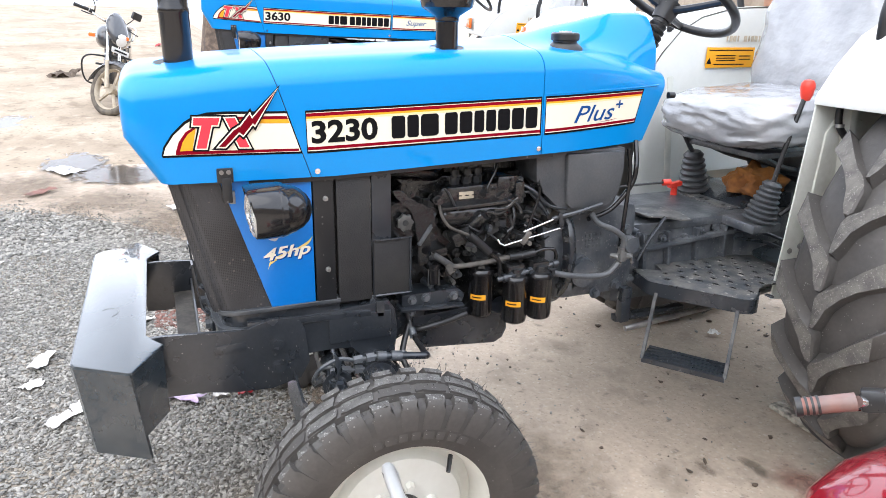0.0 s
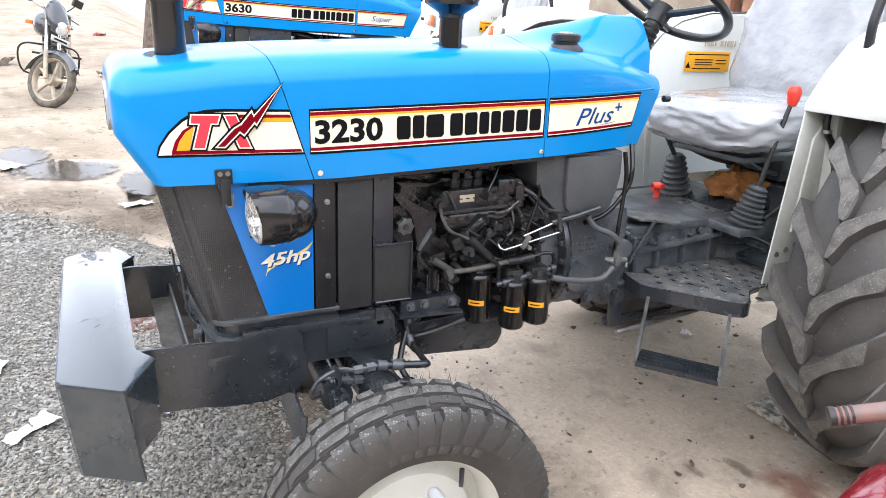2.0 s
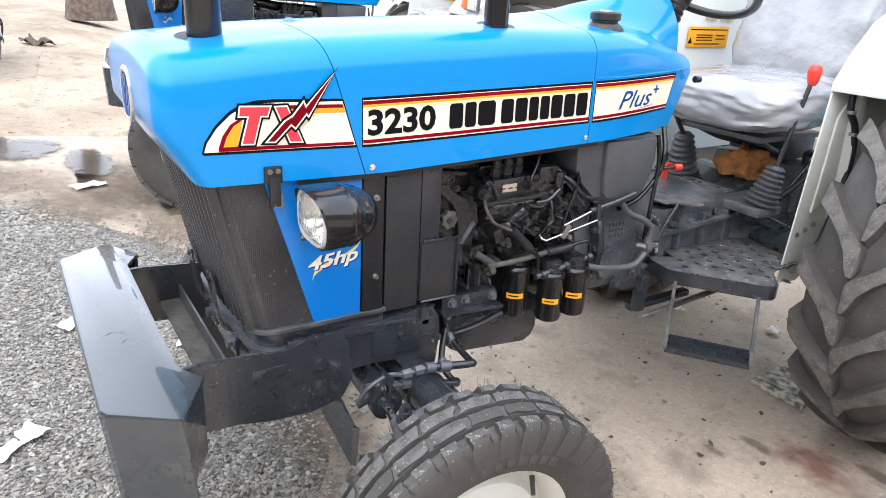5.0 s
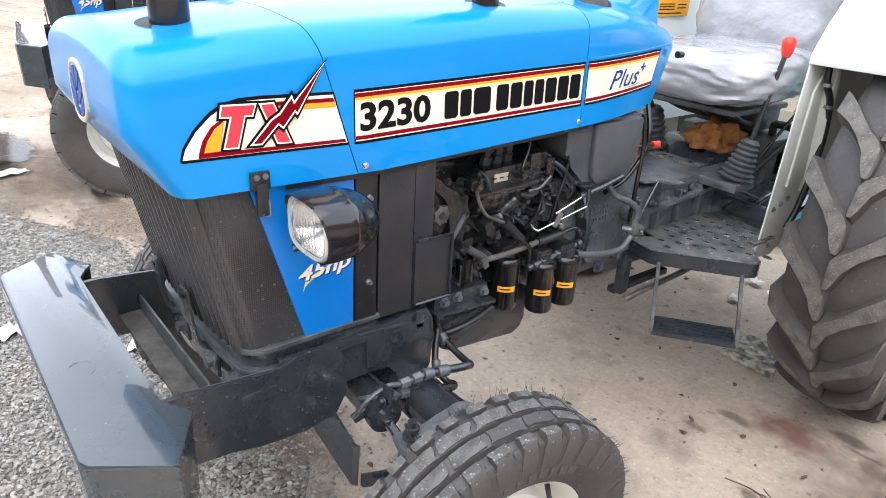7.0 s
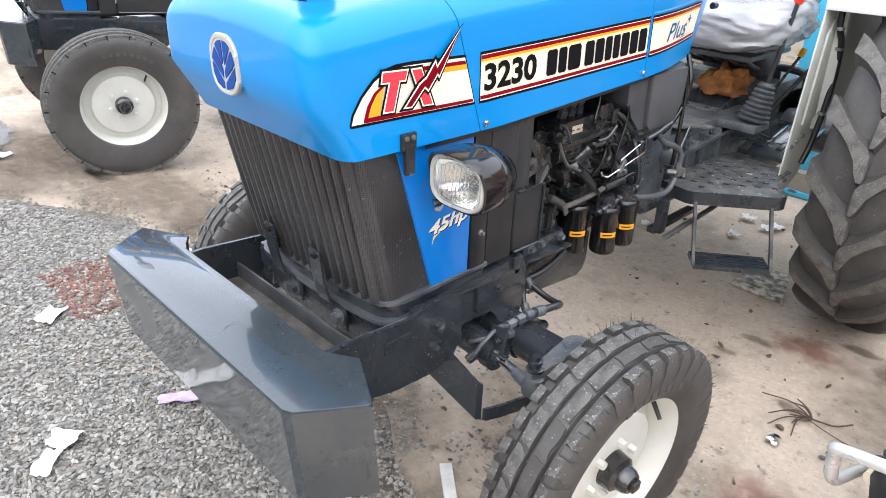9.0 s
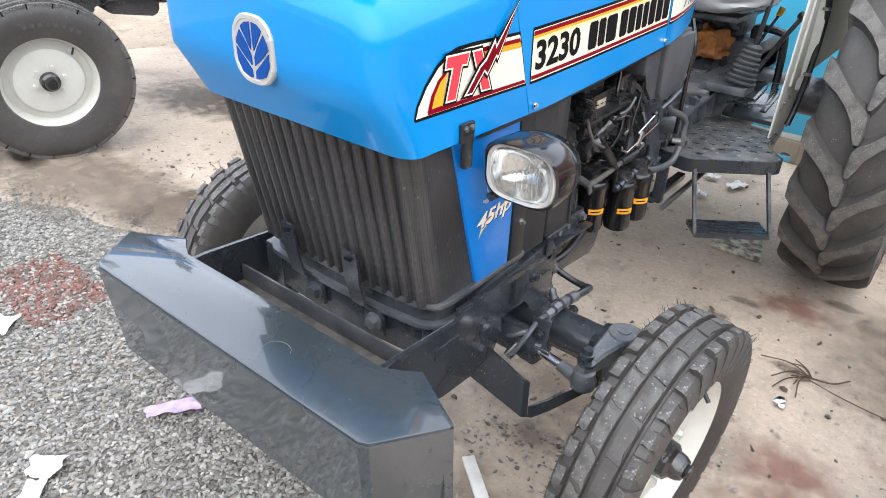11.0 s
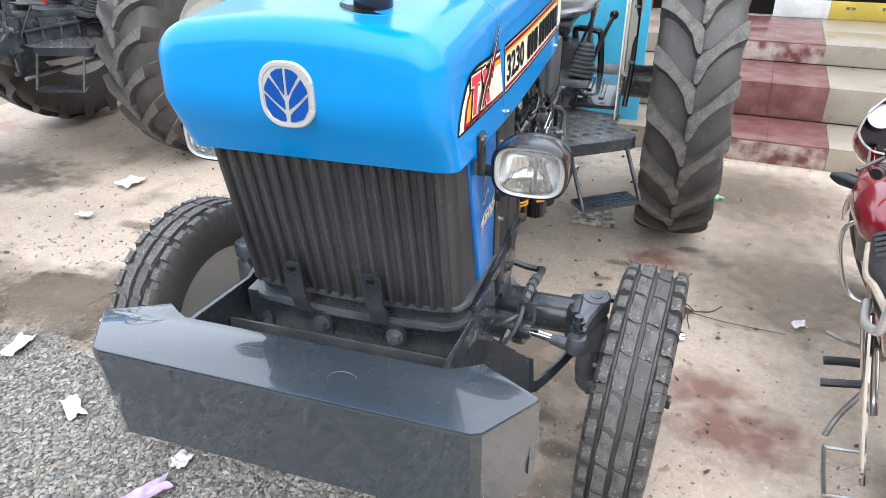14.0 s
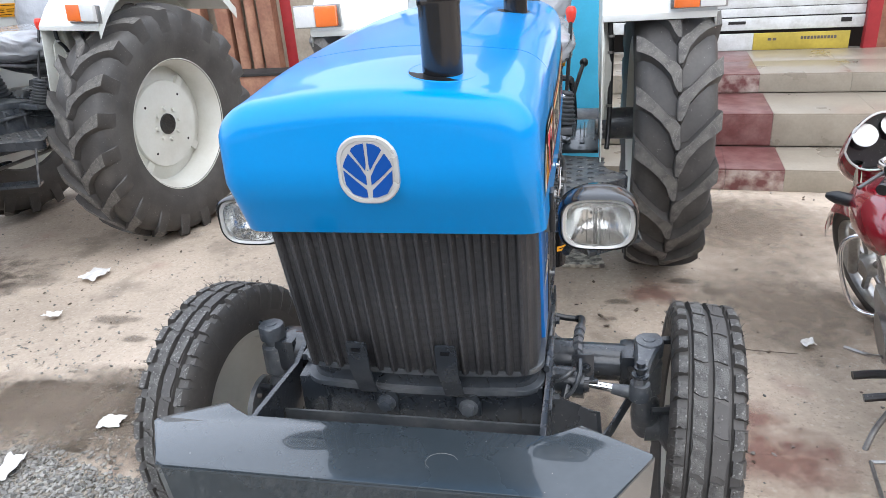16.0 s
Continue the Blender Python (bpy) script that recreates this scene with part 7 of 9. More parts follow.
M_YARD, M_BED, M_STONE = yard_material(), gravel_bed_material(), stone_material()
specked(M_YARD, 30, 0.16, (0.17, 0.14, 0.11), 0.70, 0.55)
specked(M_YARD, 60, 0.24, (0.60, 0.54, 0.46), 0.60, 0.35)
specked(M_YARD, 95, 0.26, (0.20, 0.16, 0.125), 0.58, 0.4)
M_STAIN = material("red_brown_stain", (0.20, 0.095, 0.075), 0.75, 0.0, (0.13, 0.07, 0.055), 9.0, 0.35, 0.2, 60)
M_OIL = material("dark_wet_stain", (0.085, 0.07, 0.058), 0.5, 0.0, (0.13, 0.11, 0.09), 9.0, 0.35, 0.2, 60)
M_REDTILE = material("dark_red_step_tile", (0.125, 0.040, 0.038), 0.35, 0.0, (0.19, 0.092, 0.084), 9.0, 0.35, 0.06, 60, coat=0.2)
M_REDWORN = material("chipped_red_step_tile", (0.125, 0.040, 0.038), 0.45, 0.0, (0.40, 0.33, 0.29), 11.0, 0.3, 0.15, 60)
M_BUFFTILE = material("buff_step_tile", (0.31, 0.27, 0.215), 0.3, 0.0, (0.25, 0.215, 0.17), 4.0, 0.2, 0.05, 60, coat=0.2)
M_GROUT = material("grey_grout", (0.25, 0.23, 0.2), 0.9, 0.0, None, 9.0, 0.2, 0.2, 60)
M_SHUTTER = material("white_chipped_shutter", (0.62, 0.63, 0.62), 0.45, 0.0, (0.50, 0.50, 0.48), 7.0, 0.3, 0.1, 60)
M_WALL = material("weathered_buff_wall", (0.38, 0.33, 0.26), 0.9, 0.0, (0.26, 0.21, 0.16), 2.0, 0.35, 0.3, 40)
M_RUST = material("brown_painted_column", (0.36, 0.19, 0.12), 0.7, 0.0, (0.24, 0.11, 0.07), 5.0, 0.35, 0.3, 40)
M_REDPAINT = material("red_painted_metal", (0.36, 0.025, 0.03), 0.45, 0.0, None, 5.0, 0.2, 0.1, 40)
M_YPAINT = material("yellow_sign_paint", (0.48, 0.36, 0.05), 0.5, 0.0, None, 5.0, 0.2, 0.1, 40)
M_DARK = material("near_black_fill", (0.02, 0.018, 0.017), 0.8, 0.0, None, 5.0, 0.2, 0.1, 40)


def edge_noise(pts, n, amp, seed):
    """A closed outline, cut finer and roughened."""
    out = []
    for i, p in enumerate(pts):
        q = pts[(i + 1) % len(pts)]
        for k in range(n):
            t = k / n
            x, y = p[0] + (q[0] - p[0]) * t, p[1] + (q[1] - p[1]) * t
            out.append((x + amp * noise.noise((x * 2.1, y * 2.1, seed)), y + amp * noise.noise((x * 2.1, y * 2.1, seed + 9))))
    return out


# one sheet to the horizon, finer close by
xs = [-400, -150, -60, -30] + list(np.linspace(-20, -6.5, 28)) + list(np.linspace(-6.2, -1, 53)) + list(np.linspace(-0.5, 6, 14)) + [12, 30, 90, 400]
ys = [-400, -120, -40, -15] + list(np.linspace(-8, -1.5, 14)) + list(np.linspace(-1, 2.4, 35)) + list(np.linspace(3, 10, 15)) + [16, 40, 120, 400]
bm = B()
grid = [[bm.verts.new((x, y, min(ground_z(x, y), 0.95))) for y in ys] for x in xs]
for i in range(len(xs) - 1):
    for j in range(len(ys) - 1):
        bm.faces.new((grid[i][j], grid[i + 1][j], grid[i + 1][j + 1], grid[i][j + 1]))
tagged(part("ground", bm, M_YARD, None), "dusty worn concrete yard with stains", "ground", kind="structure")

GRAVEL = [(0.42, -0.42), (0.18, -0.21), (0.0, -0.12), (-0.4, -0.02), (-0.9, -0.04), (-1.3, 0.03), (-1.6, 0.03), (-2.1, -0.08), (-2.5, -0.38), (-2.9, -0.75), (-3.2, -1.2), (-3.5, -1.9), (-4.2, -3.0), (-4.6, -5.5), (-1.5, -6.5), (0.8, -5.0), (0.62, -2.0), (0.50, -0.95)]


def inside(p, poly):
    x, y = p
    c = False
    for i in range(len(poly)):
        (x1, y1), (x2, y2) = poly[i], poly[i - 1]
        if (y1 > y) != (y2 > y) and x < (x2 - x1) * (y - y1) / (y2 - y1) + x1:
            c = not c
    return c


def flat_patch(name, pts, mat, h, label, category, kind="stuff", n=6, amp=0.06, seed=1.0):
    """A thin irregular sheet on the ground."""
    o = edge_noise(pts, n, amp, seed)
    bm = polygon_flat(o)
    for axis in (0, 1):
        lo, hi = min(v.co[axis] for v in bm.verts), max(v.co[axis] for v in bm.verts)
        for k in range(math.ceil(lo / 0.2), math.floor(hi / 0.2) + 1):
            at = k * 0.2
            bmesh.ops.bisect_plane(bm, geom=bm.verts[:] + bm.edges[:] + bm.faces[:], plane_co=(at, at, 0), plane_no=(1 - axis, axis, 0))
    for v in bm.verts:
        v.co.z = ground_z(v.co.x, v.co.y) + h
    return tagged(part(name, bm, mat, None), label, category, kind=kind)


flat_patch("gravel_bed", GRAVEL, M_BED, 0.005, "grey crushed stone bed beside the concrete", "gravel", n=14, amp=0.12)


def beyond(p, poly):
    """How far a place lies outside an outline."""
    if inside(p, poly):
        return 0.0
    best = 9.0
    for i in range(len(poly)):
        a, b = Vector(poly[i - 1]), Vector(poly[i])
        d = b - a
        t = min(1.0, max(0.0, (Vector(p) - a).dot(d) / d.length_squared))
        best = min(best, (Vector(p) - a - d * t).length)
    return best


def stones(name, count, poly, box, size, seed, label, mat=None, thin=0.0):
    rnd = np.random.RandomState(seed)
    t = (1 + 5 ** 0.5) / 2
    ico = np.array([(-1, t, 0), (1, t, 0), (-1, -t, 0), (1, -t, 0), (0, -1, t), (0, 1, t), (0, -1, -t), (0, 1, -t), (t, 0, -1), (t, 0, 1), (-t, 0, -1), (-t, 0, 1)]) / 1.9
    tri = np.array([(0, 11, 5), (0, 5, 1), (0, 1, 7), (0, 7, 10), (0, 10, 11), (1, 5, 9), (5, 11, 4), (11, 10, 2), (10, 7, 6), (7, 1, 8), (3, 9, 4), (3, 4, 2), (3, 2, 6), (3, 6, 8), (3, 8, 9), (4, 9, 5), (2, 4, 11), (6, 2, 10), (8, 6, 7), (9, 8, 1)])
    vs, fs, k = [], [], 0
    while k < count:
        x, y = rnd.uniform(box[0], box[1]), rnd.uniform(box[2], box[3])
        if poly is not None:
            p = (x + 0.1 * noise.noise((x * 3, y * 3, 4)), y + 0.1 * noise.noise((x * 3, y * 3, 8)))
            if thin:
                d = beyond(p, poly)
                if d == 0.0 or rnd.rand() > math.exp(-d / thin) * (0.6 + 1.6 * noise.noise((x * 5, y * 5, 2))):
                    continue
            elif not inside(p, poly):
                continue
        s = size * (0.55 + 0.9 * rnd.rand() ** 2)
        a = rnd.uniform(0, 6.283)
        pts = ico * (s * rnd.uniform(0.8, 1.6), s * rnd.uniform(0.5, 1.0), s * rnd.uniform(0.4, 0.8)) * rnd.uniform(0.6, 1.3, (12, 1))
        c, q = math.cos(a), math.sin(a)
        pts = pts @ np.array([(c, q, 0), (-q, c, 0), (0, 0, 1)])
        vs.append(pts + (x, y, ground_z(x, y) + 0.006 + s * 0.25))
        fs.append(tri + 12 * k)
        k += 1
    me = bpy.data.meshes.new(name)
    me.from_pydata(np.concatenate(vs).tolist(), [], np.concatenate(fs).tolist())
    me.materials.append(mat or M_STONE)
    return tagged(new(name, me), label, "gravel", kind="stuff")


stones("gravel", 74000, GRAVEL, (-2.6, 0.7, -2.2, 0.2), 0.0068, 1, "loose grey crushed stone chips")
stones("gravel_far", 12000, GRAVEL, (-4.9, -2.4, -2.9, 0.1), 0.0115, 2, "loose grey crushed stone chips farther off")
stones("grit", 900, None, (-3.5, 2.4, -0.6, 2.8), 0.0055, 3, "scattered small stones and grit on concrete")

M_CRUMB = material("dark_mud_crumb", (0.075, 0.055, 0.042), 0.9, 0.0, (0.13, 0.10, 0.075), 40.0, 0.3, 0.4, 120)
stones("mud_crumbs", 240, None, (-2.6, 2.2, -0.4, 2.7), 0.0085, 8, "dark mud crumbs scattered over the concrete", M_CRUMB)
stones("red_chips", 900, None, (-1.72, -1.28, -0.56, -0.28), 0.0095, 12, "reddish stone chips in the gravel", M_STAIN)
stones("loose_gravel", 6500, GRAVEL, (-3.6, 1.0, -2.2, 0.9), 0.0060, 6, "loose grey stone chips strewn over the bare edge", None, 0.20)

# dusty ground beyond the wet strip, coloured darker than the yard to offset the open-sky light, with a worn ridge that
# runs away from it
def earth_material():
    m = material("light_offset_earth", (0.40, 0.335, 0.262), 0.95, 0.0, (0.34, 0.28, 0.215), 1.6, 0.3, 0.5, 40)
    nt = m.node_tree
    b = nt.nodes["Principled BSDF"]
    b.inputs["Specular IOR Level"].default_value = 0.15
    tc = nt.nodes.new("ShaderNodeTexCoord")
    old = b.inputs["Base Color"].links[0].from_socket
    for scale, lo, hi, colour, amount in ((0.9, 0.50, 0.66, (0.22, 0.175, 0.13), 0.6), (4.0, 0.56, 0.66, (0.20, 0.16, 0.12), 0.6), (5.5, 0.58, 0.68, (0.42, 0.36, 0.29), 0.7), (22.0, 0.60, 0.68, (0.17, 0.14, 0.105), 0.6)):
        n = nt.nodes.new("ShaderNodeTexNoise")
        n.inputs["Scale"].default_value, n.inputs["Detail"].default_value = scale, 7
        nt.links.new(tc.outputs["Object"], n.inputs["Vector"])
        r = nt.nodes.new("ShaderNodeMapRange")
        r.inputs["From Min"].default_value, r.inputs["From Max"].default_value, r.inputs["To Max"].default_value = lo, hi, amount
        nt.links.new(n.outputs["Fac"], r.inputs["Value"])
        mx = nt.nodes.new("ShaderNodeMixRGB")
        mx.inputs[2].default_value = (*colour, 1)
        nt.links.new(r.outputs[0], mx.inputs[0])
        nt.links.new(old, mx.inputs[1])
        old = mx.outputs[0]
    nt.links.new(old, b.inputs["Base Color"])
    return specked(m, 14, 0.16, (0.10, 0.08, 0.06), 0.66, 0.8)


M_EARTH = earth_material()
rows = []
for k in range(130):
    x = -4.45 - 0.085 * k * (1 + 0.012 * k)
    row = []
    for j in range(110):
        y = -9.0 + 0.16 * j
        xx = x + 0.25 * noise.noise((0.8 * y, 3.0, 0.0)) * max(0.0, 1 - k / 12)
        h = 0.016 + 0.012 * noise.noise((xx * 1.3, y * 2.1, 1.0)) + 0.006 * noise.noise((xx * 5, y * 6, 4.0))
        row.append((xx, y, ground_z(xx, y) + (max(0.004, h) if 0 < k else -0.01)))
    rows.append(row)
tagged(part("ground", loft(B(), rows), M_EARTH, None, "", 60), "dusty ground beyond the wet strip, colour darkened to offset open-sky light", "ground", kind="structure")
rows = []
for k in range(57):
    u = k / 56
    x, y = -5.15 - 3.2 * u, -0.53 + 0.33 * u + 0.04 * noise.noise((u * 9, 0, 2.0))
    w = 0.030 + 0.02 * noise.noise((u * 14, 5.0, 0))
    h = (0.026 + 0.016 * noise.noise((u * 17, 0, 7.0))) * min(1, u * 8, (1 - u) * 8)
    z = ground_z(x, y) + 0.014
    rows.append([(x, y - w - 0.02, z - 0.004), (x, y - w, z + h), (x, y + w, z + h * 0.8), (x, y + w + 0.05, z - 0.004)])
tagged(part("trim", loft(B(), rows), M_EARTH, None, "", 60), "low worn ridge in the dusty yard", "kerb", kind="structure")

# puddles and stains

def stain_material(name, colour, seed, rough=0.7, most=0.62, lo=0.17, hi=0.27):
    """A soaked-in stain with a torn edge that lets the floor through."""
    m = bpy.data.materials.new(name)
    m.use_nodes = True
    nt = m.node_tree
    b = nt.nodes["Principled BSDF"]
    tc = nt.nodes.new("ShaderNodeTexCoord")
    n = nt.nodes.new("ShaderNodeTexNoise")
    n.inputs["Scale"].default_value, n.inputs["Detail"].default_value = 13.0 + 2 * seed, 9
    nt.links.new(tc.outputs["Object"], n.inputs["Vector"])
    gr = nt.nodes.new("ShaderNodeTexGradient")
    gr.gradient_type = "SPHERICAL"
    mp = nt.nodes.new("ShaderNodeMapping")
    mp.inputs["Location"].default_value = (-1, -1, 0)
    mp.inputs["Scale"].default_value = (2, 2, 0)
    nt.links.new(tc.outputs["Generated"], mp.inputs["Vector"])
    nt.links.new(mp.outputs[0], gr.inputs["Vector"])
    ad = nt.nodes.new("ShaderNodeMath")
    ad.operation = "MULTIPLY"
    nt.links.new(gr.outputs["Fac"], ad.inputs[0])
    nt.links.new(n.outputs["Fac"], ad.inputs[1])
    rg = nt.nodes.new("ShaderNodeMapRange")
    rg.inputs["From Min"].default_value, rg.inputs["From Max"].default_value, rg.inputs["To Max"].default_value = lo, hi, most
    nt.links.new(ad.outputs[0], rg.inputs["Value"])
    nt.links.new(rg.outputs[0], b.inputs["Alpha"])
    b.inputs["Base Color"].default_value = (*colour, 1)
    b.inputs["Roughness"].default_value = rough
    return m


S_RED = [stain_material("red_soaked_stain_%d" % k, (0.26, 0.11, 0.085), k, 0.8, 0.55, 0.16, 0.42) for k in range(3)]
S_SOIL = [stain_material("brown_soil_film_%d" % k, (0.20, 0.156, 0.116), k, 0.9, 0.62, 0.09, 0.40) for k in range(3)]
S_WET = [stain_material("muddy_puddle_water_%d" % k, (0.075, 0.060, 0.047), k, 0.10, 0.88, 0.17, 0.25) for k in range(3)]
S_DARK = [stain_material("dark_soaked_stain_%d" % k, (0.10, 0.078, 0.060), k, 0.6, 0.42, 0.16, 0.34) for k in range(3)]
for i, (x, y, rx, ry, kind) in enumerate(((0.66, 1.37, 0.26, 0.16, "red"), (0.50, 1.28, 0.10, 0.05, "dark"), (0.80, 1.50, 0.12, 0.05, "dark"), (0.95, 0.30, 0.36, 0.26, "red"), (0.86, 0.50, 0.24, 0.18, "red"), (-1.52, -0.38, 0.55, 0.34, "red"), (-1.25, -0.52, 0.35, 0.24, "red"), (0.74, 0.97, 0.09, 0.05, "dark"), (0.45, 1.12, 0.07, 0.04, "dark"), (0.92, 1.40, 0.12, 0.06, "dark"), (-1.35, 0.95, 0.22, 0.07, "dark"), (-1.60, 0.80, 0.12, 0.05, "dark"), (0.44, 0.06, 0.10, 0.07, "dark"), (1.25, 0.0, 0.30, 0.2, "red"), (-1.3, 0.45, 0.5, 0.25, "dark"), (-3.1, 1.35, 0.8, 0.6, "dark"), (-3.2, 0.05, 0.6, 0.45, "dark"), (-1.83, 0.97, 0.24, 0.08, "dark"), (0.30, -0.32, 0.55, 0.35, "soil"), (-0.35, 0.0, 0.6, 0.25, "soil"), (-1.2, 0.2, 0.7, 0.3, "soil"), (-2.1, 0.3, 0.8, 0.3, "soil"), (0.62, -0.75, 0.3, 0.6, "soil"), (-3.2, -0.1, 0.7, 0.35, "soil"), (-4.15, -0.80, 0.50, 0.62, "wet"), (-3.75, -0.28, 0.55, 0.25, "wet"), (-6.3, -1.9, 0.9, 0.45, "wet"), (-3.05, 1.30, 0.55, 0.40, "dark"), (1.25, 2.15, 0.65, 0.75, "soil"), (1.20, 1.25, 0.60, 0.65, "soil"), (0.95, 2.3, 0.7, 0.5, "soil"), (0.248, 0.152, 0.13, 0.10, "dark"), (0.385, 0.20, 0.08, 0.07, "dark"), (0.25, 0.45, 0.5, 0.5, "soil"), (-1.7, 0.18, 0.7, 0.28, "soil"), (-2.4, 0.05, 0.7, 0.40, "soil"), (-2.9, -0.40, 0.65, 0.5, "soil"), (-3.4, -0.9, 0.55, 0.65, "soil"), (-0.8, 0.12, 0.6, 0.22, "soil"), (-3.9, -1.5, 0.6, 0.7, "soil"), (-4.55, -1.15, 0.55, 0.40, "wet"), (-1.55, 0.35, 0.5, 0.3, "soil"))):
    bm = B()
    bmesh.ops.create_grid(bm, x_segments=6, y_segments=6, size=1.0)
    for v in bm.verts:
        gx, gy = x + v.co.x * rx, y + v.co.y * ry
        v.co = (gx, gy, ground_z(gx, gy) + (0.0075 if kind == "wet" else 0.0030) + 0.0003 * i)
    tagged(part("stain", bm, {"red": S_RED, "dark": S_DARK, "soil": S_SOIL, "wet": S_WET}[kind][i % 3], None), {"red": "dried reddish stain soaked into the concrete", "dark": "dried dark stain soaked into the concrete", "soil": "thin film of brown soil on the concrete", "wet": "shallow muddy puddle on the ground"}[kind], "stain", kind="stuff")

# ---- shop front: tiled steps, shutter, wall ----
shop = pose(1.102, 2.809, 0, 0, 0, -6.0)
treads = ((0.0, 0.137, 0.0, 0.53), (0.137, 0.354, 0.53, 1.21), (0.354, 0.492, 1.21, 2.35))
for k, (z0, z1, y0, y1) in enumerate(treads):
    st = thing("step_%d" % (k + 1), "tiled shop step, dark red beside buff tiles", "step", shop, kind="structure")
    part("core", bx(B(), (0.2, (y0 + 2.5) / 2 + 0.012, (z0 + z1) / 2 - 0.004), (6.4, 2.5 - y0 - 0.01, z1 - z0 - 0.012), 0), M_GROUT, st)
    edge = 0.42 - 0.028 * k
    x = edge
    cols = [(edge - 0.333 * (i + 1), 0.333, M_REDTILE) for i in range(2)] + [(edge + 0.604 * i, 0.604, M_BUFFTILE) for i in range(5)] + [(edge - 0.666 - 0.604 * (i + 1), 0.604, M_BUFFTILE) for i in range(4)]
    for x0, w, mat in cols:
        part("tile", bx(B(), (x0 + w / 2, y0 + 0.006, (z0 + z1) / 2 - 0.004), (w - 0.0015, 0.014, z1 - z0 - 0.012), 0.001), M_REDWORN if mat is M_REDTILE and k != 1 else mat, st)
        d, n = y1 - y0 - 0.02, max(1, round((y1 - y0) / 0.55))
        for j in range(n):
            part("tile", bx(B(), (x0 + w / 2, y0 + 0.002 + (j + 0.5) * d / n, z1 - 0.006), (w - 0.0015, d / n - 0.0015, 0.012), 0.001), mat, st)

wall = thing("wall_shop", "weathered shop wall with brown columns and a shutter", "wall", shop, kind="structure")
part("wall_panel", bx(B(), (-4.58, 2.52, 1.6), (7.0, 0.3, 3.2), 0.01), M_WALL, wall)
part("wall_panel", bx(B(), (2.83, 2.52, 1.6), (3.0, 0.3, 3.2), 0.01), M_RUST, wall)
part("wall_panel", bx(B(), (0.13, 2.52, 2.75), (2.4, 0.3, 0.9), 0.01), M_WALL, wall)
sh = thing("shutter", "half-open white chipped roller shutter", "shutter", shop)
for k in range(20):
    part("slat", bx(B(), (0.13, 2.43 + 0.006 * (k % 2), 0.800 + 0.075 * k), (2.26, 0.03, 0.070), 0.010), M_SHUTTER, sh)
part("bottom_rail", bx(B(), (0.13, 2.42, 0.705), (2.26, 0.05, 0.10), 0.01), M_SHUTTER, sh, "chipped white bottom rail")
part("handle_slot", bx(B(), (0.27, 2.392, 0.72), (0.14, 0.006, 0.025), 0.002), M_DARK, sh)
part("handle_slot", bx(B(), (1.12, 2.392, 0.72), (0.08, 0.006, 0.035), 0.002), M_DARK, sh)
cn = thing("counter_board", "low white and yellow painted board below the shutter", "board", shop)
part("white_board", bx(B(), (0.20, 2.37, 0.562), (0.42, 0.03, 0.14), 0.003), M_SHUTTER, cn)
bd = part("yellow_board", bx(B(), (0.784, 2.37, 0.562), (0.745, 0.03, 0.14), 0.003), M_YPAINT, cn)
for x0, x1, z0, z1, letters in ((0.78, 1.06, 0.575, 0.600, 11), (0.52, 0.60, 0.570, 0.592, 2)):
    step = (x1 - x0) / letters
    for k in range(letters):
        part("print_bar", bx(B(), (x0 + (k + 0.5) * step, 2.3535, (z0 + z1) / 2), (step * 0.72, 0.002, z1 - z0), 0), M_OIL, cn)
for x in (-1.06, 1.31):
    tagged(part("post", bx(B(), (x, 2.38, 1.5), (0.10, 0.10, 3.0), 0.008), M_REDPAINT, None), "red painted metal post by the shutter", "post").matrix_world = shop
# the unlit room's shade is put into a near-black back wall
in_ = thing("shop_interior", "near-black back wall behind the shutter, colour standing in for shade", "interior", shop, kind="structure")
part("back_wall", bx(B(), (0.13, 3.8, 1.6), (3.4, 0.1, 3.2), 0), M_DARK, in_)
# columns, door and pipes on the wall behind the far tractor
for x, w, d in ((-3.42, 0.15, 0.16), (-2.93, 0.17, 0.16), (-3.75, 0.2, 0.16), (-2.2, 0.2, 0.16)):
    o = part("column", bx(B(), (x, 5.55, 1.6), (w, d, 3.2), 0.02), M_RUST, None)
    tagged(o, "weathered brown painted column at the shop wall", "column", "wall columns")
for x, w in ((-2.72, 0.17), (-1.75, 0.5)):
    o = part("door_panel", bx(B(), (x, 5.62, 1.5), (w, 0.06, 3.0), 0.01), M_REDPAINT, None)
    tagged(o, "dark red painted metal door", "door")
for x in (-3.25, -3.10):
    o = part("drain_pipe", tube(B(), [(x, 5.50, 0.25), (x, 5.50, 1.6), (x, 5.50, 3.0)], 0.055, 14), M_RUST, None)
    tagged(o, "brown upright drain pipe", "pipe")
cr = thing("crate", "rusty brown steel crate by the wall", "crate", pose(-2.9, 5.25, 0.02))
part("box", bx(B(), (0, 0, 0.22), (0.7, 0.3, 0.40), 0.01), M_RUST, cr)
part("rim", bx(B(), (0, 0, 0.43), (0.74, 0.34, 0.03), 0.006), M_DARK, cr)

# unseen plain walls, added behind the walk to darken low reflections in the paint
for x, y, turn, wide, tall, name in ((13.0, -1.0, 90, 30.0, 4.6, "wall_east"), (-1.0, -14.0, 0, 30.0, 4.2, "wall_south")):
    tagged(part(name, bx(B(), (0, 0, tall / 2), (wide, 0.25, tall), 0.02), M_WALL, None), "unseen plain buff wall added to darken low reflections", "wall", kind="structure").matrix_world = pose(x, y, 0, 0, 0, turn)

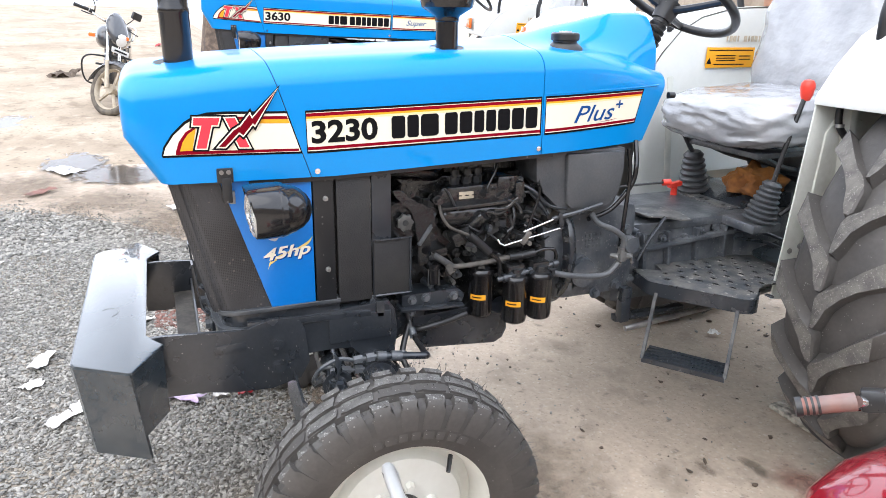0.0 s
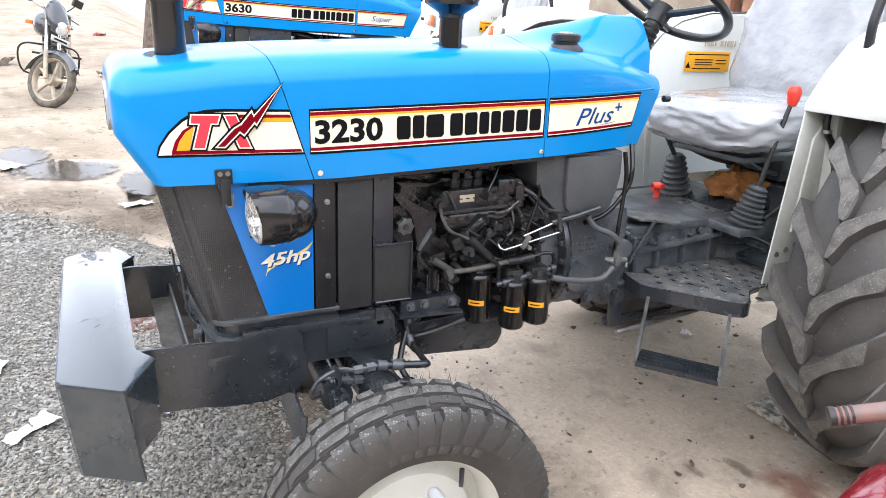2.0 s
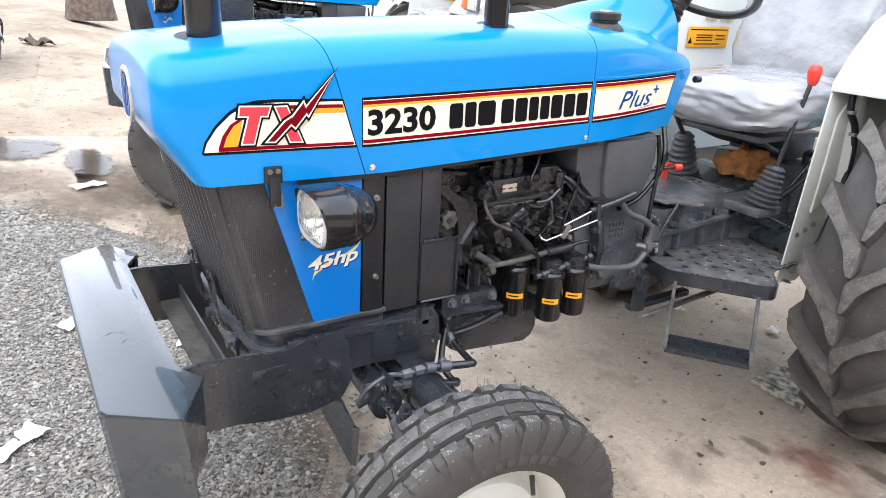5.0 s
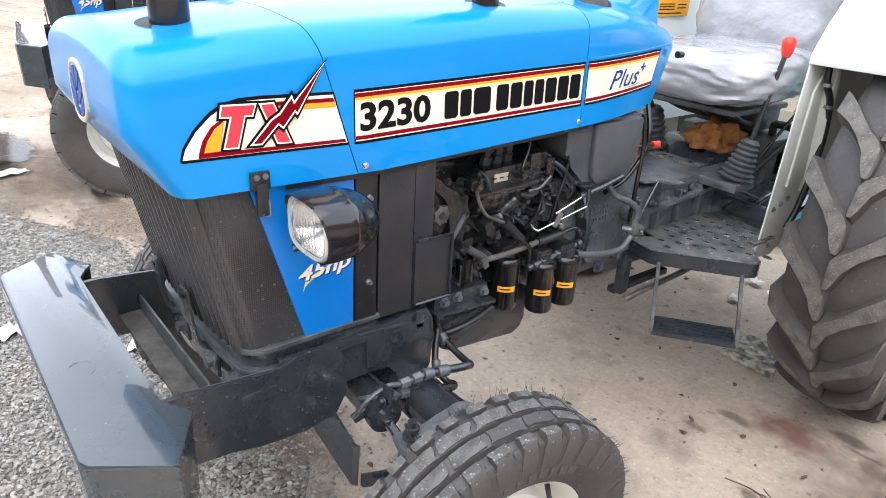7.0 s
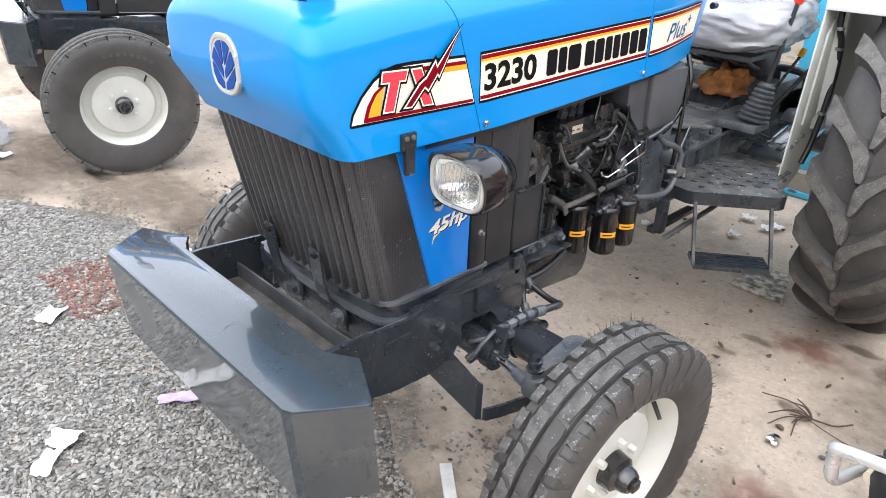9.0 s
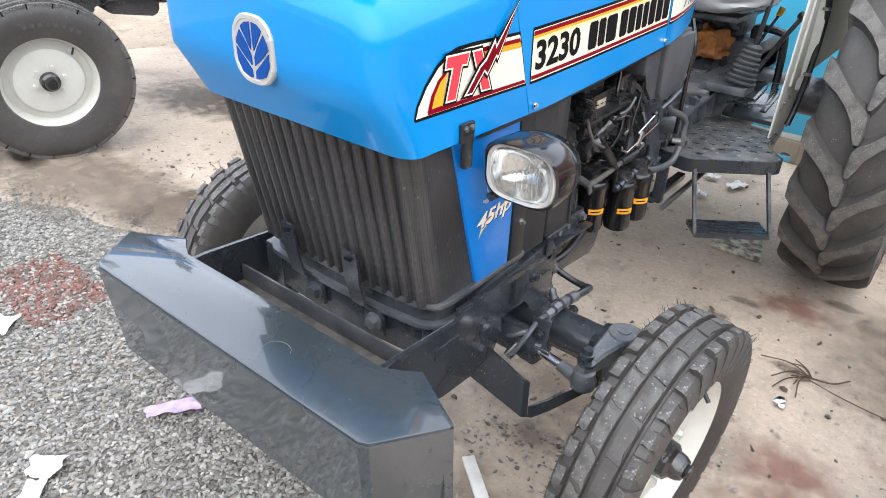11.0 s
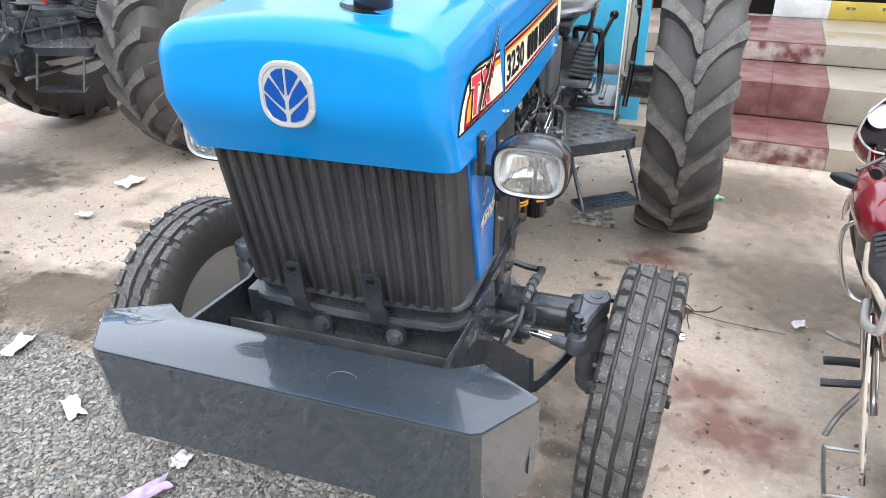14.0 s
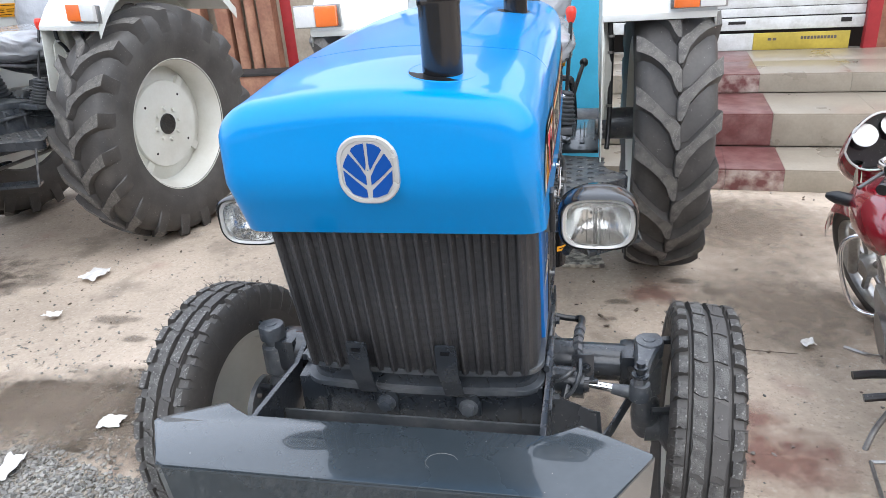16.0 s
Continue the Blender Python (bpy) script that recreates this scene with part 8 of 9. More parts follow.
# cyan machine panel behind the tractor
cp = thing("implement", "cyan painted sheet metal implement behind the tractor", "implement", pose(0.12, 3.0, 0))
part("panel", bx(B(), (0, 0.03, 0.80), (0.62, 0.05, 1.55), 0.01), M_CYAN, cp)
part("foot", bx(B(), (0.03, -0.02, 0.02), (0.60, 0.16, 0.03), 0.004), M_CYAN, cp)
part("brace", bx(B(), (0.22, 0.10, 0.6), (0.05, 0.10, 1.1), 0.006), M_BLACK, cp)

# tree trunk far off
bm = B()
rings = []
for k in range(10):
    z = k * 0.35
    rings.append([((0.30 - 0.045 * min(k, 4)) * (1 + 0.18 * noise.noise((math.cos(a) * 1.5, math.sin(a) * 1.5, z * 1.2))) * math.cos(a), (0.30 - 0.045 * min(k, 4)) * (1 + 0.18 * noise.noise((math.cos(a) * 1.5, math.sin(a) * 1.5, z * 1.2))) * math.sin(a), z) for a in (2 * math.pi * i / 20 for i in range(20))])
tr = thing("tree", "rough brown tree trunk beyond the yard", "tree", pose(-11.8, 0.72, 0.52) @ Matrix.Scale(1.25, 4))
part("trunk", loft(bm, rings, cap=True, wrap=True), M_BARK, tr)


# ---- motorcycles ----
M_ALLOY = material("dusty_beige_alloy", (0.46, 0.40, 0.31), 0.5, 0.2, (0.34, 0.29, 0.22), 9.0, 0.3, 0.1, 60)
M_DIAL = material("pale_grey_dial", (0.19, 0.20, 0.20), 0.5, 0.0, (0.12, 0.12, 0.12), 40.0, 0.3, 0.0, 60)
M_TYREDUST = material("dusty_tyre_rubber", (0.075, 0.066, 0.055), 0.8, 0.0, (0.14, 0.12, 0.095), 14.0, 0.3, 0.5, 60)


def motorcycle(label, m, paint, style, steer=0.0):
    """Faces +y; the rear axle stands over the origin."""
    global CUR
    CUR = Matrix.Identity(4)
    root = thing("motorcycle", label, "motorcycle", m, "parked motorcycles")
    wb, gw = 1.26, 1.5 if style == "plate" else 1.0
    for y, w in ((0.0, 0.095), (wb, 0.080)):
        R = 0.30
        prof = [(0.225, w * 0.30), (0.24, w * 0.5), (0.265, w * 0.55), (0.287, w * 0.42), (0.298, w * 0.2), (0.30, 0), (0.298, -w * 0.2), (0.287, -w * 0.42), (0.265, -w * 0.55), (0.24, -w * 0.5), (0.225, -w * 0.30)]
        alloy = M_ALLOY if style == "plate" else M_STEEL
        wh = part("wheel", lathe(B(), [(0.232, 0.034), (0.226, 0.036), (0.214, 0.022), (0.208, 0.0), (0.214, -0.022), (0.226, -0.036), (0.232, -0.034), (0.222, 0)], (0, y, R), "x", 48, closed=True), alloy, root, "dusty five-spoke alloy wheel")
        front = wh
        part("tyre", lathe(B(), prof, (0, y, R), "x", 56, cap=False), M_TYREDUST if style == "plate" else M_RUBBER, wh, "black motorcycle tyre", 60)
        part("hub", lathe(B(), [(0.001, -0.05), (0.055, -0.05), (0.06, -0.03), (0.06, 0.03), (0.055, 0.05), (0.001, 0.05)], (0, y, R), "x", 24), alloy, wh)
        for k in range(5):
            a = 2 * math.pi * k / 5 + 0.3
            part("spoke", tube(B(), [(0, y + 0.05 * math.cos(a), R + 0.05 * math.sin(a)), (0, y + 0.215 * math.cos(a), R + 0.215 * math.sin(a))], 0.019, 6, 1), alloy, wh)
    fork_top = Vector((0, 0.96, 0.92))
    ax = Vector((0, wb, 0.30))
    for s in (-1, 1):
        d = Vector((s * 0.085, 0, 0))
        mid = fork_top.lerp(ax, 0.55)
        part("fork_tube", tube(B(), [fork_top + d, mid + d], 0.016, 12, 1), M_CHROME, root, "chromed fork tube")
        part("fork_leg", tube(B(), [mid + d, ax + d], 0.023, 12, 1), M_ALLOY if style == "plate" else M_STEEL, root, "grey fork leg")
    # front mudguard
    rings = []
    for k in range(12):
        a = radians((42 if style == "plate" else 20) + 135 * k / 11)
        y, z = wb - 0.335 * math.cos(a + 0.25) * -1, 0.30 + 0.335 * math.sin(a)
        y = wb + 0.335 * math.cos(a)
        rings.append([(x, y, z - 0.06 * (abs(x) / 0.06) ** 2.5) for x in (-0.06, -0.045, -0.02, 0.02, 0.045, 0.06)])
    shell(part("front_mudguard", loft(B(), rings), paint, root, "painted front mudguard", 60), 0.004)
    # tank
    rings = []
    sink = 0.76 if style == "faired" else 1.0
    for y, w, z0, z1 in ((0.40, 0.08, 0.72, 0.82), (0.44, 0.125, 0.68, 0.875), (0.54, 0.16, 0.66, 0.925), (0.70, 0.175, 0.66, 0.95), (0.84, 0.160, 0.68, 0.94), (0.94, 0.11, 0.72, 0.89), (0.965, 0.05, 0.76, 0.82)):
        z1 = 0.66 + (z1 - 0.66) * sink if z1 > 0.83 else z0 + (z1 - z0) * 0.8
        rings.append([(w * (abs(math.cos(a)) ** 0.7) * (1 if math.cos(a) > 0 else -1), y, (z0 + z1) / 2 + (z1 - z0) / 2 * (abs(math.sin(a)) ** 0.8) * (1 if math.sin(a) > 0 else -1)) for a in (2 * math.pi * k / 24 for k in range(24))])
    tank = part("fuel_tank", loft(B(), rings, cap=True, wrap=True), paint, root, "glossy painted fuel tank", 70)
    part("filler_cap", cy(B(), (0, 0.70, 0.655 + 0.285 * sink), (0, 0.70, 0.670 + 0.285 * sink), 0.035, 0.032, 20), M_CHROME, tank)
    if style != "faired":
        part("tank_flash", bx(B(), (-0.172, 0.72, 0.81), (0.012, 0.16, 0.05), 0.005, (12, 0, 4)), M_SILVER, tank)
    # seat with cross ribs and piping, kicked up at the tail
    lift = lambda y: min(0.050, max(-0.010, 0.050 - 0.24 * (y + 0.12))) if style == "faired" else 0.0
    rings = []
    for y, w, z in ((-0.36, 0.07, 0.835), (-0.33, 0.105, 0.84), (-0.1, 0.125, 0.815), (0.15, 0.135, 0.79), (0.38, 0.12, 0.785), (0.50, 0.08, 0.80)):
        up = lift(y)
        rings.append([(w, y, z - 0.075), (w * 1.02, y, z - 0.03 + up), (w * 0.92, y, z - 0.006 + up), (w * 0.5, y, z + 0.004 + up), (-w * 0.5, y, z + 0.004 + up), (-w * 0.92, y, z - 0.006 + up), (-w * 1.02, y, z - 0.03 + up), (-w, y, z - 0.075)])
    seat = part("seat", loft(B(), rings, cap=True, wrap=True), M_SEAT, root, "black ribbed vinyl seat", 60)
    for k in range(18):
        y = -0.30 + 0.04 * k
        z = (0.842 - 0.075 * min(1, (y + 0.33) / 0.5) if y < 0.2 else 0.792) + lift(y)
        w = 0.112
        part("seat_rib", tube(B(), [(-w, y, z - 0.012), (-w * 0.5, y, z + 0.001), (w * 0.5, y, z + 0.001), (w, y, z - 0.012)], 0.010, 6, 3), M_SEAT, seat)
    for s in (-1, 1):
        part("piping", tube(B(), [(s * x, y, z + lift(y)) for x, y, z in ((0.108, -0.33, 0.802), (0.130, -0.1, 0.778), (0.140, 0.15, 0.752), (0.124, 0.38, 0.747))], 0.012 if style == "faired" else 0.008, 8), M_BEIGE, seat, "beige piping")
    if style == "faired":
        rail = [(-0.145, -0.02, 0.74), (-0.160, -0.24, 0.80), (-0.140, -0.40, 0.87), (-0.124, -0.435, 0.945), (-0.100, -0.445, 0.965), (0.100, -0.445, 0.965), (0.124, -0.435, 0.945), (0.140, -0.40, 0.87), (0.160, -0.24, 0.80), (0.145, -0.02, 0.74)]
    else:
        rail = [(-0.145, -0.02, 0.72), (-0.165, -0.12, 0.80), (-0.165, -0.30, 0.83), (-0.10, -0.44, 0.85), (0.10, -0.44, 0.85), (0.165, -0.30, 0.83), (0.165, -0.12, 0.80), (0.145, -0.02, 0.72)]
    part("grab_rail", tube(B(), rail, 0.012, 10), M_SILVER, root, "grey metal grab rail")
    # tail, side panels, rear mudguard
    for s in (-1, 1):
        prof = [(-0.40, 0.80), (0.10, 0.74), (0.46, 0.70), (0.40, 0.52), (0.16, 0.50), (0.02, 0.62), (-0.30, 0.72)]
        part("side_panel", prism(B(), prof, "x", s * 0.095, s * 0.118, 0.01), paint, root, "painted side panel")
    rings = []
    for k in range(9):
        a = radians(60 + 110 * k / 8)
        rings.append([(x, 0.345 * math.cos(a), 0.30 + 0.345 * math.sin(a)) for x in (-0.07, -0.05, 0.05, 0.07)])
    shell(part("rear_mudguard", loft(B(), rings), M_PLASTIC, root, "black rear mudguard", 60), 0.004)
    part("tail_lamp", bx(B(), (0, -0.44, 0.76), (0.16, 0.06, 0.07), 0.015), M_REDLENS, root)
    pl = part("rear_plate", bx(B(), (0, -0.40, 0.60), (0.20, 0.008, 0.10), 0.003, (-12, 0, 0)), M_SHUTTER, root, "white number plate")
    for z in (0.615, 0.585):
        part("print_bar", bx(B(), (0, -0.4055, z), (0.13, 0.002, 0.014), 0, (-12, 0, 0)), M_INK, pl)
    # engine, pipe, pegs, stand
    en = part("engine", bx(B(), (0, 0.58, 0.36), (0.22, 0.34, 0.22), 0.04), M_STEEL, root, "grey finned engine")
    part("crankcase_cover", cy(B(), (-0.13, 0.52, 0.34), (0.13, 0.52, 0.34), 0.10, None, 24), M_STEEL, en)
    for k in range(8):
        part("fin", bx(B(), (0, 0.68 + 0.004 * k, 0.48 + 0.018 * k), (0.17, 0.15, 0.008), 0.002), M_STEEL, en)
    part("exhaust_pipe", tube(B(), [(0.07, 0.78, 0.45), (0.10, 0.86, 0.36), (0.13, 0.72, 0.24), (0.15, 0.40, 0.24), (0.16, -0.30, 0.34)], 0.030, 12), M_CHROME, root, "chromed exhaust")
    part("frame_tube", tube(B(), [(0, 0.95, 0.86), (0, 0.84, 0.62), (0, 0.76, 0.30), (0, 0.40, 0.26), (0, 0.22, 0.50), (0, -0.2, 0.70)], 0.022, 10), M_BLACK, root, "black frame tube")
    for s in (-1, 1):
        part("foot_peg", tube(B(), [(s * 0.10, 0.36, 0.28), (s * 0.18, 0.36, 0.285), (s * 0.25, 0.35, 0.29)], 0.016, 10), M_PLASTIC, root, "black rubber foot peg")
        part("rear_peg", tube(B(), [(s * 0.13, 0.06, 0.40), (s * 0.26, 0.05, 0.40)], 0.014, 8), M_PLASTIC, root)
        part("crash_guard", tube(B(), [(0, 0.86, 0.60), (s * 0.15 * gw, 0.90, 0.60), (s * 0.195 * gw, 0.90, 0.50), (s * 0.165 * gw, 0.86, 0.30), (s * 0.05, 0.80, 0.26)], 0.010, 10), M_PLASTIC if gw > 1 else M_CHROME, root, "black crash guard" if gw > 1 else "chromed crash guard")
        part("shock_absorber", cy(B(), (s * 0.125, 0.02, 0.32), (s * 0.125, 0.14, 0.66), 0.026, 0.026, 14), M_CHROME, root, "chromed spring shock absorber")
    if style == "faired":
        part("leg_guard", tube(B(), [(-0.12, 0.10, 0.10), (-0.23, 0.10, 0.10), (-0.245, 0.085, 0.10), (-0.245, -0.14, 0.12), (-0.23, -0.155, 0.12), (-0.12, -0.16, 0.13)], 0.007, 8, 3), M_STEEL, root, "bent steel leg guard")
        for y in (0.03, -0.06):
            part("guard_wire", tube(B(), [(-0.12, y, 0.12), (-0.20, y - 0.01, 0.08), (-0.20, y - 0.04, 0.12)], 0.003, 6), M_STEEL, root)
        part("stay", tube(B(), [(-0.135, -0.02, 0.70), (-0.14, -0.05, 0.40), (-0.14, -0.08, 0.12)], 0.010, 8), M_CHROME, root, "chromed upright stay")
    part("side_stand", tube(B(), [(-0.10, 0.30, 0.24), (-0.20, 0.26, 0.12), (-0.26, 0.22, 0.015)], 0.011, 8), M_STEEL, root)
    part("gear_pedal", tube(B(), [(-0.13, 0.48, 0.28), (-0.17, 0.55, 0.25), (-0.24, 0.60, 0.26)], 0.008, 8), M_STEEL, root)
    # handlebar
    dy, dz = (-0.27, 0.0) if style == "faired" else (0.0, 0.0)
    hb = lambda *ps: [(x * (0.62 if dy else 1.0), y + dy * min(1, abs(x) / 0.25), z + dz) for x, y, z in ps]
    bar = part("handlebar", tube(B(), hb((-0.25, 0.80, 1.01), (-0.14, 0.92, 0.97), (0.14, 0.92, 0.97), (0.25, 0.80, 1.01)), 0.0125, 10), M_CHROME, root, "chromed handlebar")
    for s in (-1, 1):
        p, q, e = hb((s * 0.375, 0.733, 1.00), (s * 0.255, 0.797, 1.01), (s * 0.390, 0.725, 0.999))
        part("grip", cy(B(), p, q, 0.018, 0.019, 14), M_GRIP if style == "faired" else M_PLASTIC, bar, "worn rubber grip")
        part("grip_end", cy(B(), e, p, 0.021, None, 14), M_PLASTIC, bar)
        if style == "faired":
            for k in range(3):
                u = Vector(p).lerp(Vector(q), 0.06 + 0.11 * k)
                v = Vector(p).lerp(Vector(q), 0.11 + 0.11 * k)
                part("grip_ring", cy(B(), u, v, 0.0205, None, 14), M_PLASTIC, bar, "black rubber ring")
        c, = hb((s * 0.232, 0.815, 1.008))
        part("switch_block", bx(B(), c, (0.045, 0.045, 0.045), 0.008, (0, 0, -s * 28)), M_PLASTIC, bar)
        part("hand_lever", tube(B(), hb((s * 0.22, 0.87, 0.985), (s * 0.28, 0.905, 0.975), (s * 0.40, 0.885, 0.965)), 0.007, 8), M_BLACK, bar, "black hand lever")
        if style == "faired":
            part("turn_lamp", lathe(B(), [(0.001, -0.060), (0.020, -0.056), (0.026, -0.045), (0.026, 0.035), (0.018, 0.06), (0.010, 0.075), (0.001, 0.076)], (0, 0, 0), "y", 20), M_PLASTIC, root, "black turn lamp on a short stem").matrix_basis = pose(s * 0.170, 0.785, 0.815, 15, 0, -s * 65)
        else:
            mi = part("mirror", tube(B(), [(s * 0.21, 0.84, 1.01), (s * 0.25, 0.86, 1.08), (s * 0.30, 0.85, 1.14)], 0.006, 8), M_PLASTIC, root)
            part("mirror_shell", bx(B(), (s * 0.31, 0.855, 1.17), (0.13, 0.035, 0.085), 0.015), M_PLASTIC, mi)
        part("turn_lamp", bx(B(), (s * 0.17, 1.03, 0.84), (0.07, 0.05, 0.045), 0.015), M_ORANGE, root) if style != "faired" else None
    # headlamp cowl: a thin shell open towards the rider, with the clocks on a dark panel inside
    rings = []
    for y, w, z0, z1 in ((0.955, 0.128, 0.865, 1.105), (0.985, 0.135, 0.82, 1.10), (1.03, 0.132, 0.785, 1.075), (1.08, 0.118, 0.77, 1.02), (1.12, 0.095, 0.78, 0.96), (1.14, 0.06, 0.80, 0.90)):
        rings.append([(w * math.cos(a) * (1 - 0.22 * max(0.0, math.sin(a))), y - 0.035 * max(0.0, math.sin(a)), (z0 + z1) / 2 + (z1 - z0) / 2 * math.sin(a)) for a in (2 * math.pi * k / 28 for k in range(28))])
    bm = loft(B(), rings, wrap=True)
    bm.faces.new([bm.verts.new(p) for p in rings[-1]])
    bmesh.ops.remove_doubles(bm, verts=bm.verts, dist=0.0005)
    cowl = shell(part("headlamp_cowl", bm, paint, root, "painted headlamp cowl with a pale edge", 60), 0.005)
    part("cowl_edge", tube(B(), rings[0] + rings[0][:1], 0.0045, 6, 1), M_SHUTTER, cowl, "pale worn edge")
    inner = [[(x * k, y + 0.022, 0.985 + (z - 0.985) * k) for x, y, z in rings[0]] for k in (0.97, 0.5, 0.02)]
    part("dash_panel", loft(B(), inner, wrap=True), M_PLASTIC, cowl, "black instrument panel")
    bm = lathe(B(), [(0.001, 1.148), (0.05, 1.146), (0.068, 1.135), (0.072, 1.12)], (0, 0, 0.84), "y", 28)
    part("headlamp", bm, M_CLEAR, cowl, "clear headlamp lens")
    for x in (-0.055, 0.055):
        bm = cy(B(), (x, 0.978, 1.005), (x, 0.930, 1.032), 0.044, 0.047, 28)
        ck = part("clock", bm, M_PLASTIC, cowl, "round instrument clock")
        part("bezel", lathe(B(), [(0.040, 0.0), (0.047, 0.001), (0.047, 0.005), (0.041, 0.006)], (0, 0, 0), "z", 28), M_STEEL, ck, "bright bezel").matrix_basis = Matrix.Translation((x, 0.9285, 1.033)) @ Vector((0, -0.87, 0.49)).to_track_quat("Z", "Y").to_matrix().to_4x4()
        part("dial", cy(B(), (x, 0.9295, 1.0323), (x, 0.9280, 1.0332), 0.041, None, 28), M_DIAL, ck, "pale dial face")
    if style == "plate":
        fp = part("front_plate", bx(B(), (0, 1.165, 0.72), (0.24, 0.008, 0.06), 0.003, (18, 0, 0)), M_SHUTTER, root, "white number plate")
        part("print_bar", bx(B(), (0, 1.171, 0.72), (0.17, 0.002, 0.018), 0, (18, 0, 0)), M_INK, fp)
    # the bars, fork, front wheel and cowl turned on the steering head
    head, tilt = Vector((0, 0.93, 0.85)), Vector((0, -0.40, 0.92)).normalized()
    turn = Matrix.Translation(head) @ Matrix.Rotation(radians(steer), 4, tilt) @ Matrix.Translation(-head)
    for ob in root.children:
        kind = ob.name.split(".")[0]
        if kind in ("handlebar", "fork_tube", "fork_leg", "front_mudguard", "headlamp_cowl", "mirror", "front_plate") or ob == front:
            ob.matrix_basis = turn
    return root


near_bike = motorcycle("maroon motorcycle with a ribbed seat, parked beside the tractor", pose(1.38, 0.158, 0, 0, -11.8, -8) @ Matrix.Scale(0.84, 4), M_MAROON, "faired", 18)
M_BIKEGREY = material("dark_grey_bike_paint", (0.05, 0.055, 0.065), 0.2, 0.0, None, 3.0, 0.1, 0.0, 90, coat=0.8)
far_bike = motorcycle("dark grey motorcycle parked across the yard", pose(-8.00, -0.91, 0.358, -2.9, -8, -94), M_BIKEGREY, "plate", 50)

# ---- litter ----
def scrap(name, c, size, mat, label, seed, fold=0.015, category="litter"):
    """A torn, slightly curled sheet on the ground."""
    n = 9
    bm = B()
    bmesh.ops.create_grid(bm, x_segments=n, y_segments=n, size=0.5)
    a = seed * 1.7
    for v in bm.verts:
        x, y = v.co.x * size[0], v.co.y * size[1]
        k = 1 + 0.35 * noise.noise((v.co.x * 3 + seed, v.co.y * 3, seed))
        x, y = x * k, y * k
        z = fold * (0.6 + noise.noise((v.co.x * 4 + seed, v.co.y * 4, 3.3)))
        gx, gy = c[0] + x * math.cos(a) - y * math.sin(a), c[1] + x * math.sin(a) + y * math.cos(a)
        v.co = (gx, gy, ground_z(gx, gy) + 0.016 + max(0, z))
    ob = part(name, bm, mat, None, "", 60)
    shell(ob, 0.0015)
    return tagged(ob, label, category, "litter on the ground")


for i, (c, s, mat, lab) in enumerate((
        ((-1.365, -0.628), (0.10, 0.07), M_PAPER, "torn white paper scrap on gravel"), ((-0.655, -0.815), (0.09, 0.07), M_PAPER, "torn white paper scrap on gravel"),
        ((-0.586, -0.880), (0.11, 0.05), M_PAPER, "torn white paper scrap on gravel"), ((-0.599, -0.471), (0.14, 0.05), M_BAGPINK, "crumpled lilac plastic bag on gravel"),
        ((-0.02, 2.36), (0.07, 0.05), M_PAPER, "small white paper scrap on concrete"), ((0.117, 2.327), (0.12, 0.06), M_PAPER, "small white paper scrap on concrete"), ((0.02, 2.10), (0.06, 0.05), M_PAPER, "small white paper scrap on concrete"),
        ((-2.30, 1.47), (0.15, 0.11), M_PAPER, "crumpled white paper on concrete"), ((-2.18, 0.99), (0.08, 0.05), M_PAPER, "white paper scrap on concrete"), ((-1.49, -0.05), (0.14, 0.06), M_PAPER, "white paper scrap on concrete"),
        ((1.189, 0.96), (0.05, 0.04), M_PAPER, "round white sticker scrap"), ((-3.2, -0.35), (0.20, 0.08), M_PAPER, "white paper scrap on mud"), ((-4.3, -1.2), (0.28, 0.16), M_PAPER, "wet crumpled white paper"),
        ((-3.7, -1.3), (0.22, 0.08), M_STAIN, "faded red cloth strip on gravel"), ((-2.3, -1.4), (0.12, 0.10), M_PAPER, "white paper scrap on gravel"), ((-1.05, -0.25), (0.10, 0.05), M_PAPER, "white paper scrap on gravel"),
        ((-0.9, -0.14), (0.07, 0.05), M_STAIN, "faded red paper scrap"), ((-1.1, -1.0), (0.13, 0.06), M_PAPER, "white paper scrap on gravel"), ((0.62, -0.30), (0.07, 0.03), M_PAPER, "folded pale paper scrap on concrete"),
        ((-0.57, -0.24), (0.06, 0.05), M_REDPAINT, "crumpled red paper scrap on gravel"), ((-0.58, -0.33), (0.06, 0.05), M_PAPER, "small white paper scrap on gravel"), ((-1.29, 0.21), (0.08, 0.06), M_PAPER, "small white paper scrap on bare soil"),
        ((0.25, 0.35), (0.05, 0.03), M_REDPAINT, "small red paper scrap on concrete"), ((-0.34, 1.88), (0.05, 0.04), M_PAPER, "small white paper scrap on concrete"), ((-0.90, -1.01), (0.07, 0.05), M_PAPER, "torn white paper scrap on gravel"))):
    scrap("paper_scrap", c, s, mat, lab, i + 1.3)
for i, c in enumerate(((-8.83, -0.26), (-9.99, -1.68))):
    scrap("old_rag", c, (0.40, 0.20), M_CRUMB, "dark crumpled rag on the dusty yard", 41.0 + i, 0.09)
